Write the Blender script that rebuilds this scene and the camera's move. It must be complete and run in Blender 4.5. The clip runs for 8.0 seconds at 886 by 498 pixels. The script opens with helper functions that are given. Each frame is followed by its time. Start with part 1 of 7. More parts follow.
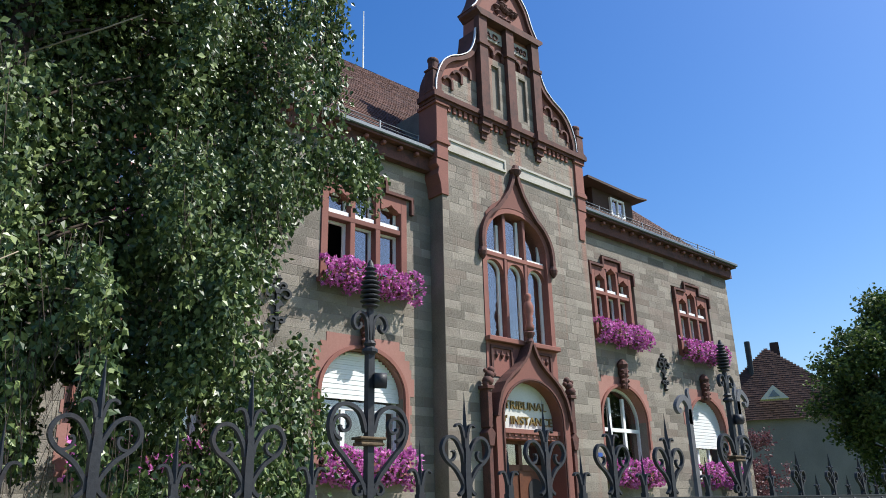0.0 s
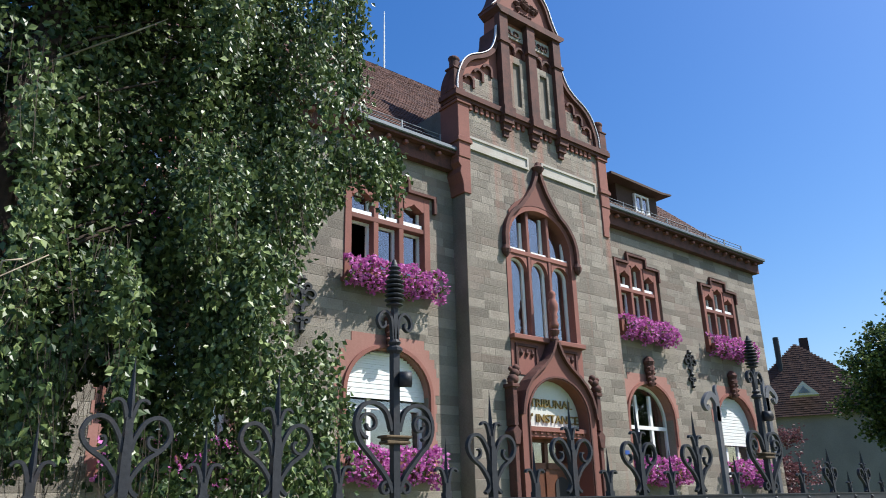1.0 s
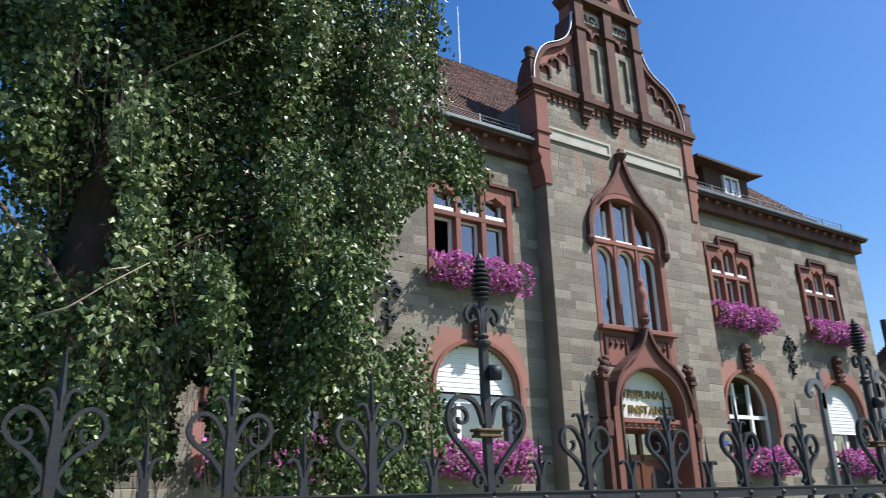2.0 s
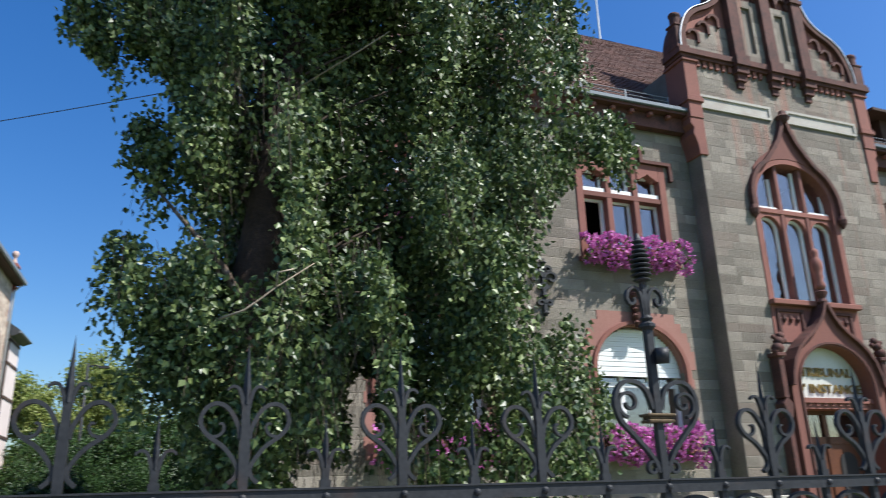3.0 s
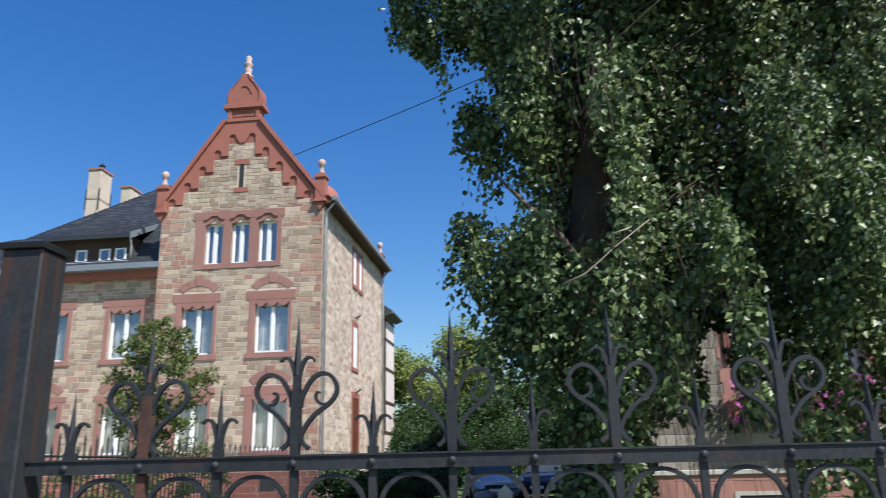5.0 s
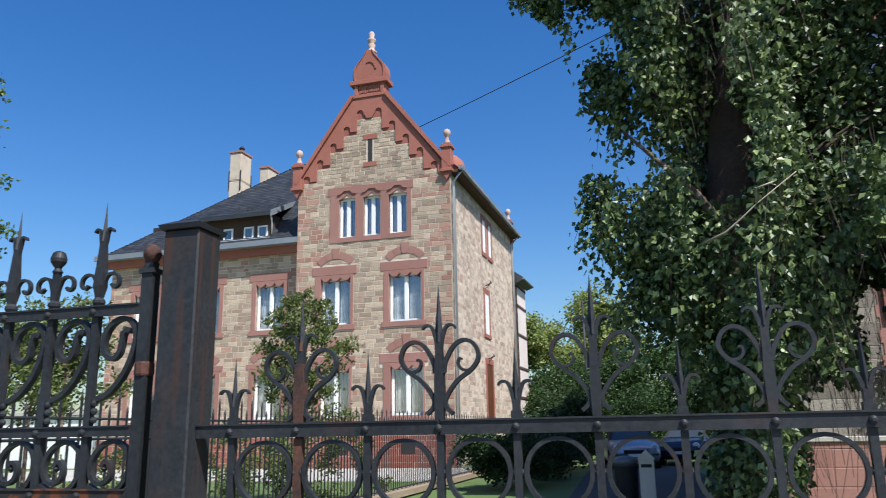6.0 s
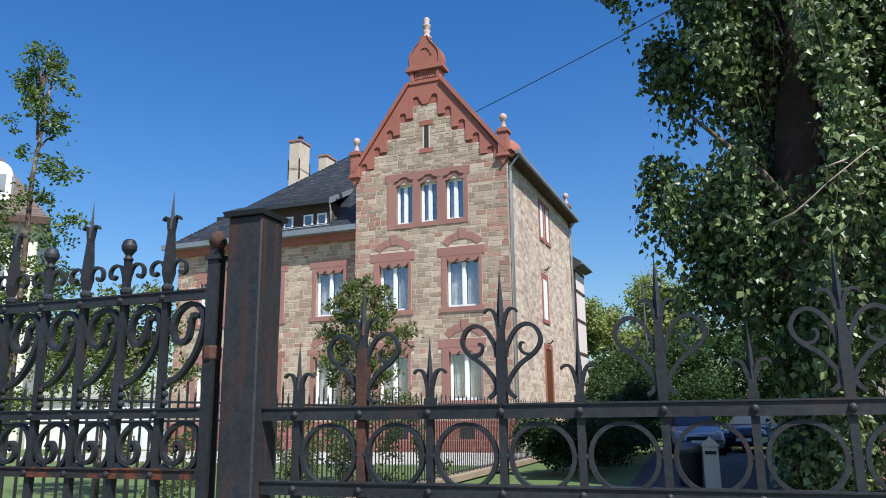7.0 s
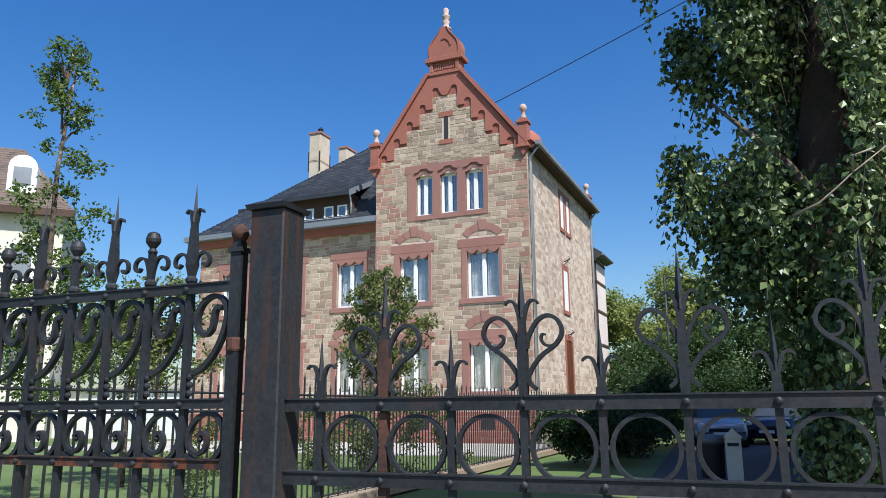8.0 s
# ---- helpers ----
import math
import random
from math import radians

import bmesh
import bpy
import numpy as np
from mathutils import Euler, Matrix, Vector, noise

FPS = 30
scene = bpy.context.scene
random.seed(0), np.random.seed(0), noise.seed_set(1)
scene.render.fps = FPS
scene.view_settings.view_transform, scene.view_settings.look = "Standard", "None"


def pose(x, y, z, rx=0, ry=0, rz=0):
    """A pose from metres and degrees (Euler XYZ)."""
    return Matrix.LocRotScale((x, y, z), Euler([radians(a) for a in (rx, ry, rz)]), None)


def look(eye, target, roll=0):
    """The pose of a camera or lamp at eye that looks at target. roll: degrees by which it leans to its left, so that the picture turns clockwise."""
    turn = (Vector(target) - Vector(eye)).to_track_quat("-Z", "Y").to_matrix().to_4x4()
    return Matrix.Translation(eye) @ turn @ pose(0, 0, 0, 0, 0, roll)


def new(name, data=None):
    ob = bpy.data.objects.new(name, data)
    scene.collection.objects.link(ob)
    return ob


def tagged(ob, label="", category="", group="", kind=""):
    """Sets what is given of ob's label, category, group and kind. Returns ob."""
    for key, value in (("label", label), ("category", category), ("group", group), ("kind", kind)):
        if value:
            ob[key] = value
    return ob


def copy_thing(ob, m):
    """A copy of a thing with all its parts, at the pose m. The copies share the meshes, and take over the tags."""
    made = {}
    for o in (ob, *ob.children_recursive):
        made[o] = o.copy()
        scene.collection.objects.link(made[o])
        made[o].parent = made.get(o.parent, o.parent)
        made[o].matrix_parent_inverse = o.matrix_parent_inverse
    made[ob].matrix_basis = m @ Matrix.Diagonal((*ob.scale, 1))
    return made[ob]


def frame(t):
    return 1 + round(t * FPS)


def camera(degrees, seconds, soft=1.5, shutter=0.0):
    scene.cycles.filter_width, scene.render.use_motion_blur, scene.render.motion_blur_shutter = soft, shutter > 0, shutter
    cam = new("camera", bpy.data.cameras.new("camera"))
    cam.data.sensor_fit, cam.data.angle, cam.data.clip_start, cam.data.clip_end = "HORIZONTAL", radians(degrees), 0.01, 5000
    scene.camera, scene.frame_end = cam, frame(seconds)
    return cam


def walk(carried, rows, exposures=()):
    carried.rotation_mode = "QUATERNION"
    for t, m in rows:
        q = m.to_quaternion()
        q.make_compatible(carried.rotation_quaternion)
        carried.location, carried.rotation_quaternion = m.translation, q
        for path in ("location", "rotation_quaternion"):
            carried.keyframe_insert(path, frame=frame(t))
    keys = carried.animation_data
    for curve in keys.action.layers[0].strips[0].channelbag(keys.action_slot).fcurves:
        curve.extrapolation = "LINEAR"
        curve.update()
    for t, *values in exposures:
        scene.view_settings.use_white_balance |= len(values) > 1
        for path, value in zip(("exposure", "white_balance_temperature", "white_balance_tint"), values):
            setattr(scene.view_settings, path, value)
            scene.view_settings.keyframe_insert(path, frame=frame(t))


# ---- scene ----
cam = camera(60.7, 8.0, soft=0.9, shutter=0.35)
PATH = [
    (0, (-1.177, -1.669, 1.734), (0.063, -0.241, 2.386), -1.36),
    (0.5, (-1.178, -1.671, 1.733), (0.046, -0.230, 2.385), -1.35),
    (1, (-1.178, -1.670, 1.733), (0.015, -0.202, 2.383), -1.47),
    (1.2, (-1.179, -1.670, 1.733), (-0.012, -0.181, 2.382), -1.54),
    (2.3, (-1.183, -1.668, 1.732), (-0.248, -0.017, 2.365), -1.70),
    (2.5, (-1.185, -1.668, 1.732), (-0.315, 0.021, 2.359), -1.68),
    (3, (-1.185, -1.658, 1.736), (-0.522, 0.124, 2.356), -1.74),
    (3.5, (-1.189, -1.656, 1.741), (-0.760, 0.199, 2.355), -1.68),
    (4, (-1.196, -1.649, 1.738), (-0.980, 0.246, 2.340), -1.54),
    (4.5, (-1.206, -1.649, 1.735), (-1.184, 0.265, 2.318), -1.42),
    (5, (-1.216, -1.642, 1.735), (-1.397, 0.274, 2.281), -1.28),
    (5.2, (-1.220, -1.643, 1.736), (-1.486, 0.267, 2.267), -1.36),
    (6.3, (-1.239, -1.636, 1.734), (-1.816, 0.225, 2.187), -0.85),
    (6.5, (-1.242, -1.635, 1.733), (-1.849, 0.217, 2.181), -0.75),
    (7, (-1.244, -1.631, 1.733), (-1.909, 0.205, 2.166), -0.66),
    (7.5, (-1.244, -1.632, 1.733), (-1.944, 0.194, 2.155), -0.72),
    (8, (-1.245, -1.634, 1.734), (-1.961, 0.187, 2.145), -0.50),
]
walk(cam, [(t, look(eye, target, roll)) for t, eye, target, roll in PATH], [(0.0, 0.6, 6250, 8), (1.2, 0.6, 6250, 8), (3.0, 0.55, 6150, 8), (4.5, 0.48, 6100, 8), (6.5, 0.43, 6100, 8), (8.0, 0.43, 6100, 8)])
# light
SUN_TO = Vector((1.25, -1.0, 2.0)).normalized()
sun = new("sun", bpy.data.lights.new("sun", "SUN"))
sun.data.energy, sun.data.angle, sun.data.color = 5.0, radians(0.53), (1.0, 0.95, 0.88)
sun.matrix_world = look((0, 0, 30), Vector((0, 0, 30)) - SUN_TO)
world = bpy.data.worlds.new("sky")
scene.world = world
world.use_nodes = True
wn, wl = world.node_tree.nodes, world.node_tree.links
sky = wn.new("ShaderNodeTexSky")
sky.sky_type, sky.sun_disc = "NISHITA", False
sky.sun_elevation = math.asin(SUN_TO.z)
sky.sun_rotation = math.atan2(SUN_TO.x, SUN_TO.y)
sky.air_density, sky.dust_density, sky.ozone_density = 1.2, 1.4, 3.5
hue = wn.new("ShaderNodeHueSaturation")
hue.inputs["Hue"].default_value, hue.inputs["Saturation"].default_value = 0.51, 1.36
wl.new(sky.outputs[0], hue.inputs["Color"])
wl.new(hue.outputs[0], wn["Background"].inputs[0])
wn["Background"].inputs[1].default_value = 0.11


# ---- materials ----
def rgb(c):
    return (*c, 1.0)


def surf(name, a, b, c=None, rough=0.85, big=0.8, fine=30.0, bump=0.25, rnd=0.0, metal=0.0, spec=0.35, stain=0.5, dist=0.004, run=None, runs=(1.7, 0.5, 0.11), lo=0.52, hi=0.70):
    """A worn solid surface: colours a and b by grain and by piece, c in patches."""
    m = bpy.data.materials.new(name)
    m.use_nodes = True
    n, l = m.node_tree.nodes, m.node_tree.links
    p = n["Principled BSDF"]
    geo = n.new("ShaderNodeNewGeometry")
    info = n.new("ShaderNodeObjectInfo")

    def tex(scale, detail=5.0):
        t = n.new("ShaderNodeTexNoise")
        t.inputs["Scale"].default_value, t.inputs["Detail"].default_value = scale, detail
        l.new(geo.outputs["Position"], t.inputs["Vector"])
        return t.outputs["Fac"]

    def calc(op, x, y):
        t = n.new("ShaderNodeMath")
        t.operation = op
        for i, v in enumerate((x, y)):
            if isinstance(v, (int, float)):
                t.inputs[i].default_value = v
            else:
                l.new(v, t.inputs[i])
        return t.outputs[0]

    def mix(f, x, y):
        t = n.new("ShaderNodeMix")
        t.data_type = "RGBA"
        for s, v in ((t.inputs[0], f), (t.inputs[6], x), (t.inputs[7], y)):
            if isinstance(v, tuple):
                s.default_value = rgb(v)
            elif isinstance(v, (int, float)):
                s.default_value = v
            else:
                l.new(v, s)
        return t.outputs[2]

    def steps(v, lo, hi):
        t = n.new("ShaderNodeMapRange")
        t.inputs[1].default_value, t.inputs[2].default_value = lo, hi
        l.new(v, t.inputs[0])
        return t.outputs[0]

    fine_t, big_t = tex(fine), tex(big)
    grain = calc("ADD", calc("MULTIPLY", fine_t, 0.5), calc("MULTIPLY", big_t, 0.5))
    f = steps(grain, 0.35, 0.65)
    if rnd:
        piece = calc("FRACT", calc("ADD", calc("MULTIPLY", geo.outputs["Random Per Island"], 7.31), calc("MULTIPLY", info.outputs["Random"], 5.17)), 0.0)
        f = calc("ADD", calc("MULTIPLY", f, 1.0 - rnd), calc("MULTIPLY", piece, rnd))
    col = mix(f, a, b)
    if c:
        patch = steps(tex(big * 2.3, 8.0), lo, hi)
        if rnd:
            second = calc("FRACT", calc("MULTIPLY", piece, 13.7), 0.0)
            patch = calc("MAXIMUM", calc("MULTIPLY", patch, 0.6), steps(second, 0.78, 0.9))
        col = mix(calc("MULTIPLY", patch, stain), col, c)
    if run:
        sc = n.new("ShaderNodeVectorMath")
        sc.operation = "MULTIPLY"
        sc.inputs[1].default_value = runs
        l.new(geo.outputs["Position"], sc.inputs[0])
        st = n.new("ShaderNodeTexNoise")
        st.inputs["Scale"].default_value, st.inputs["Detail"].default_value = 1.0, 4.0
        l.new(sc.outputs[0], st.inputs["Vector"])
        col = mix(calc("MULTIPLY", steps(st.outputs["Fac"], 0.52, 0.64), 0.8), col, run)
    l.new(col, p.inputs["Base Color"])
    p.inputs["Metallic"].default_value = metal
    p.inputs["Specular IOR Level"].default_value = spec
    l.new(calc("ADD", rough - 0.12, calc("MULTIPLY", fine_t, 0.24)), p.inputs["Roughness"])
    if bump:
        t = n.new("ShaderNodeBump")
        t.inputs["Strength"].default_value, t.inputs["Distance"].default_value = bump, dist
        l.new(calc("ADD", calc("MULTIPLY", fine_t, 0.6), tex(fine * 3.1, 3.0)), t.inputs["Height"])
        l.new(t.outputs[0], p.inputs["Normal"])
    return m


def leafy(name, a, b, glow=0.35, rough=0.45, spec=0.35, skew=1.0):
    """Thin leaves: two greens by leaf, with light coming through."""
    m = bpy.data.materials.new(name)
    m.use_nodes = True
    n, l = m.node_tree.nodes, m.node_tree.links
    p = n["Principled BSDF"]
    geo = n.new("ShaderNodeNewGeometry")
    t = n.new("ShaderNodeMix")
    t.data_type = "RGBA"
    pw = n.new("ShaderNodeMath")
    pw.operation, pw.inputs[1].default_value = "POWER", skew
    l.new(geo.outputs["Random Per Island"], pw.inputs[0])
    l.new(pw.outputs[0], t.inputs[0])
    t.inputs[6].default_value, t.inputs[7].default_value = rgb(a), rgb(b)
    l.new(t.outputs[2], p.inputs["Base Color"])
    p.inputs["Roughness"].default_value = rough
    p.inputs["Specular IOR Level"].default_value = spec
    tr = n.new("ShaderNodeBsdfTranslucent")
    l.new(t.outputs[2], tr.inputs[0])
    ms = n.new("ShaderNodeMixShader")
    ms.inputs[0].default_value = glow
    l.new(p.outputs[0], ms.inputs[1])
    l.new(tr.outputs[0], ms.inputs[2])
    l.new(ms.outputs[0], n["Material Output"].inputs[0])
    return m


def glazing(name, tint=(0.02, 0.025, 0.03)):
    """A window pane: dark behind, mirror-like in front."""
    m = bpy.data.materials.new(name)
    m.use_nodes = True
    n, l = m.node_tree.nodes, m.node_tree.links
    p = n["Principled BSDF"]
    p.inputs["Base Color"].default_value = rgb((1, 1, 1))
    p.inputs["Roughness"].default_value = 0.02
    p.inputs["Transmission Weight"].default_value = 1.0
    p.inputs["IOR"].default_value = 2.15
    return m


M_ASH = surf("grey_sandstone", (0.115, 0.098, 0.078), (0.36, 0.315, 0.26), (0.19, 0.14, 0.112), big=1.1, rnd=0.68, stain=0.55, bump=0.9, dist=0.012)
M_ASHR = surf("streaked_grey_sandstone", (0.12, 0.102, 0.082), (0.355, 0.31, 0.255), (0.19, 0.14, 0.112), big=1.1, rnd=0.68, stain=0.5, bump=0.9, dist=0.012, run=(0.31, 0.15, 0.11))
M_ASHJ = surf("grey_mortar", (0.145, 0.125, 0.102), (0.25, 0.218, 0.182), big=1.5, fine=40)
M_RED = surf("red_sandstone", (0.19, 0.076, 0.059), (0.29, 0.122, 0.096), (0.12, 0.052, 0.043), rnd=0.25, stain=0.5)
M_DRED = surf("weathered_red_sandstone", (0.062, 0.03, 0.026), (0.15, 0.062, 0.05), (0.035, 0.023, 0.021), big=1.8, stain=0.65)
M_RED2 = surf("sooty_red_sandstone", (0.155, 0.064, 0.052), (0.255, 0.108, 0.087), (0.08, 0.042, 0.037), big=1.3, rnd=0.2, stain=0.6)
M_HST = surf("tan_sandstone", (0.235, 0.178, 0.125), (0.62, 0.495, 0.365), (0.32, 0.195, 0.148), big=0.9, rnd=0.7, stain=0.45, bump=1.0, dist=0.018)
M_HPINK = surf("pink_sandstone", (0.25, 0.122, 0.09), (0.48, 0.29, 0.215), (0.43, 0.31, 0.23), rnd=0.55, stain=0.55, bump=0.8, dist=0.012)
M_REDP = surf("faded_red_sandstone", (0.27, 0.128, 0.102), (0.37, 0.19, 0.155), (0.23, 0.11, 0.088), rnd=0.3, stain=0.45)
M_HWIN = surf("pink_window_stone", (0.265, 0.13, 0.106), (0.36, 0.19, 0.156), (0.25, 0.125, 0.1), rnd=0.25, stain=0.45)
M_HSTJ = surf("pale_mortar", (0.42, 0.34, 0.27), (0.72, 0.62, 0.52), big=1.4, fine=40)
M_RUB = surf("rubble_sandstone", (0.30, 0.225, 0.17), (0.72, 0.60, 0.48), (0.34, 0.19, 0.145), rnd=0.6, stain=0.6, bump=0.6, dist=0.012)
M_HRED = surf("cleaned_red_sandstone", (0.27, 0.095, 0.068), (0.35, 0.135, 0.10), (0.22, 0.08, 0.06), rnd=0.2, stain=0.4)
M_PALE = surf("pale_pink_stone", (0.42, 0.30, 0.25), (0.54, 0.41, 0.35), (0.28, 0.2, 0.17))
M_WHITE = surf("white_paint", (0.78, 0.78, 0.76), (0.84, 0.84, 0.82), rough=0.45, bump=0.05)
M_CREAM = surf("cream_render", (0.56, 0.53, 0.45), (0.66, 0.63, 0.54), (0.5, 0.46, 0.39), fine=80)
M_TILE = surf("brown_roof_tiles", (0.06, 0.029, 0.021), (0.125, 0.056, 0.039), (0.04, 0.025, 0.021), rnd=0.5)
M_SLATE = surf("dark_slates", (0.018, 0.02, 0.025), (0.045, 0.049, 0.057), (0.07, 0.075, 0.08), rnd=0.5, rough=0.5)
M_GUTTER = surf("weathered_zinc", (0.09, 0.105, 0.12), (0.16, 0.18, 0.20), rough=0.5, metal=0.3, bump=0.05)
M_ZINC = surf("zinc_sheet", (0.17, 0.19, 0.21), (0.26, 0.285, 0.31), rough=0.55, metal=0.3, bump=0.05)
M_OCHRE = surf("lichen_rusted_iron", (0.05, 0.036, 0.022), (0.15, 0.105, 0.055), (0.03, 0.02, 0.015), rough=0.85, big=14, fine=120, bump=0.8, dist=0.002)
M_IRON = surf("painted_iron", (0.014, 0.015, 0.0175), (0.032, 0.034, 0.038), (0.085, 0.037, 0.02), rough=0.55, big=3.5, fine=90, bump=0.25, stain=0.22, spec=0.35, dist=0.0015, lo=0.58, hi=0.70)
M_POST = surf("rust_streaked_iron", (0.015, 0.016, 0.018), (0.034, 0.036, 0.04), (0.06, 0.028, 0.017), rough=0.55, big=3.5, fine=90, bump=0.25, stain=0.25, spec=0.35, dist=0.0015, run=(0.06, 0.028, 0.017), runs=(23.0, 23.0, 1.5))
M_RUST = surf("rusty_iron", (0.038, 0.024, 0.020), (0.125, 0.052, 0.034), (0.02, 0.017, 0.016), rough=0.85, big=9, fine=120, bump=0.7, dist=0.0015)
M_CHIM = surf("beige_chimney_stone", (0.48, 0.40, 0.31), (0.62, 0.53, 0.42), (0.36, 0.28, 0.22), fine=50)
M_ORANGE = surf("rust_stained_iron", (0.014, 0.013, 0.013), (0.03, 0.027, 0.026), (0.125, 0.04, 0.018), rough=0.8, big=9, fine=120, bump=0.7, stain=1.0, dist=0.0015, lo=0.5, hi=0.58)
M_BRIGHT = surf("bright_zinc", (0.55, 0.57, 0.60), (0.66, 0.68, 0.70), rough=0.4, metal=0.3, bump=0.05)
M_BAND = surf("grey_white_stone", (0.36, 0.33, 0.29), (0.48, 0.45, 0.40), (0.30, 0.23, 0.19))
M_GLASS = glazing("window_glass")
# near-black base colour stands in for the darkness of unlit rooms and openings
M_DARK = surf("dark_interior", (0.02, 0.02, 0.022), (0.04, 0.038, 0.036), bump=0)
M_CURT = surf("net_curtain", (0.19, 0.205, 0.22), (0.33, 0.35, 0.37), big=4, fine=14, bump=0.1)
M_GRASS = surf("mown_grass", (0.065, 0.112, 0.03), (0.125, 0.18, 0.055), (0.15, 0.15, 0.065), big=0.5, fine=25, bump=0.6, stain=0.45)
M_PAVE = surf("pale_paving", (0.38, 0.36, 0.325), (0.50, 0.475, 0.435), (0.38, 0.35, 0.31), fine=40)
M_FOOT = surf("grey_footway", (0.20, 0.19, 0.175), (0.30, 0.285, 0.26), (0.15, 0.14, 0.13), big=0.6, fine=40)
M_TARMAC = surf("tarmac", (0.045, 0.045, 0.047), (0.07, 0.07, 0.07), fine=90, bump=0.5)
# trunk bark coloured darker to carry the shade inside the crown
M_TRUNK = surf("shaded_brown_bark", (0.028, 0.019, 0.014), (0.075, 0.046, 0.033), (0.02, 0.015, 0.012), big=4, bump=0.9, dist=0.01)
M_LIMB = surf("dark_limb", (0.028, 0.021, 0.016), (0.085, 0.06, 0.045), big=5, bump=0.5)
M_BARK = surf("birch_bark", (0.055, 0.04, 0.03), (0.16, 0.11, 0.08), (0.40, 0.36, 0.31), big=5, fine=30, bump=0.9, dist=0.01)
M_TWIG = surf("pale_twig", (0.22, 0.17, 0.12), (0.40, 0.33, 0.25), big=6, bump=0.2)
# skew makes most birch leaves dark, in place of shade within the crown
M_LEAF = leafy("birch_leaf", (0.026, 0.056, 0.015), (0.24, 0.30, 0.105), glow=0.14, rough=0.42, spec=0.45, skew=1.9)
M_LEAF3 = leafy("small_tree_leaf", (0.07, 0.10, 0.025), (0.19, 0.22, 0.07))
M_LEAF2 = leafy("young_tree_leaf", (0.06, 0.11, 0.02), (0.14, 0.19, 0.045))
M_LEAFD = leafy("dark_shrub_leaf", (0.025, 0.055, 0.015), (0.06, 0.11, 0.03))
M_LEAFDD = leafy("street_tree_leaf", (0.014, 0.034, 0.01), (0.042, 0.078, 0.022))
M_LEAFS = leafy("roadside_leaf", (0.022, 0.05, 0.013), (0.14, 0.19, 0.05), skew=1.3)
M_LEAFY = leafy("yellowing_leaf", (0.17, 0.23, 0.055), (0.34, 0.37, 0.115), glow=0.4)
M_FLOW = leafy("magenta_petal", (0.40, 0.06, 0.30), (0.66, 0.24, 0.55), glow=0.3, rough=0.7)


# ---- mesh helpers ----
def box(bm, x0, x1, y0, y1, z0, z1):
    v = [bm.verts.new((x, y, z)) for x in (x0, x1) for y in (y0, y1) for z in (z0, z1)]
    for f in ((0, 1, 3, 2), (4, 6, 7, 5), (0, 4, 5, 1), (2, 3, 7, 6), (0, 2, 6, 4), (1, 5, 7, 3)):
        bm.faces.new([v[i] for i in f])


def prism(bm, poly, y0, y1):
    """A solid from a counter-clockwise outline in x and z, from y0 (front) to y1."""
    a = [bm.verts.new((x, y0, z)) for x, z in poly]
    b = [bm.verts.new((x, y1, z)) for x, z in poly]
    bm.faces.new(a)
    bm.faces.new(b[::-1])
    for i in range(len(a)):
        j = (i + 1) % len(a)
        bm.faces.new((a[j], a[i], b[i], b[j]))


def strip(bm, inner, outer, y0, y1, closed=False):
    """A band between two lines of equal count in x and z, y0 to y1 thick."""
    n = len(inner)
    q = [[bm.verts.new((p[0], y, p[1])) for p in line] for line in (inner, outer) for y in (y0, y1)]
    for i in range(n if closed else n - 1):
        j = (i + 1) % n
        bm.faces.new((q[0][i], q[0][j], q[2][j], q[2][i]))
        bm.faces.new((q[1][j], q[1][i], q[3][i], q[3][j]))
        bm.faces.new((q[0][j], q[0][i], q[1][i], q[1][j]))
        bm.faces.new((q[2][i], q[2][j], q[3][j], q[3][i]))
    if not closed:
        for i in (0, n - 1):
            bm.faces.new((q[0][i], q[2][i], q[3][i], q[1][i]))


def ribbon(bm, pts, w, y0, y1, taper=1.0):
    """A flat bar of width w bent along points in x and z."""
    n, a, b = len(pts), [], []
    for i, (x, z) in enumerate(pts):
        p, q = pts[max(i - 1, 0)], pts[min(i + 1, n - 1)]
        dx, dz = q[0] - p[0], q[1] - p[1]
        d = math.hypot(dx, dz) or 1.0
        h = w / 2 * (1 + (taper - 1) * i / (n - 1))
        a.append((x - dz / d * h, z + dx / d * h))
        b.append((x + dz / d * h, z - dx / d * h))
    strip(bm, a, b, y0, y1)


def lathe(bm, prof, cx=0.0, cy=0.0, seg=12):
    """A turned solid from (radius, z) pairs, round the upright at cx, cy."""
    rings = []
    for r, z in prof:
        rings.append([bm.verts.new((cx + r * math.cos(2 * math.pi * i / seg), cy + r * math.sin(2 * math.pi * i / seg), z)) for i in range(seg)])
    for a, b in zip(rings, rings[1:]):
        for i in range(seg):
            j = (i + 1) % seg
            bm.faces.new((a[i], a[j], b[j], b[i]))
    bm.faces.new(rings[0][::-1])
    bm.faces.new(rings[-1])


def tube(bm, pts, radii, seg=6):
    """A round bar along 3D points."""
    pts = [Vector(p) for p in pts]
    if isinstance(radii, (int, float)):
        radii = [radii] * len(pts)
    rings = []
    for i, p in enumerate(pts):
        d = (pts[min(i + 1, len(pts) - 1)] - pts[max(i - 1, 0)]).normalized()
        u = d.cross(Vector((0.31, 0.12, 0.94) if abs(d.z) < 0.9 else (1, 0, 0))).normalized()
        v = d.cross(u)
        rings.append([bm.verts.new(p + radii[i] * (math.cos(2 * math.pi * k / seg) * u + math.sin(2 * math.pi * k / seg) * v)) for k in range(seg)])
    for a, b in zip(rings, rings[1:]):
        for k in range(seg):
            j = (k + 1) % seg
            bm.faces.new((a[k], a[j], b[j], b[k]))
    bm.faces.new(rings[0][::-1])
    bm.faces.new(rings[-1])


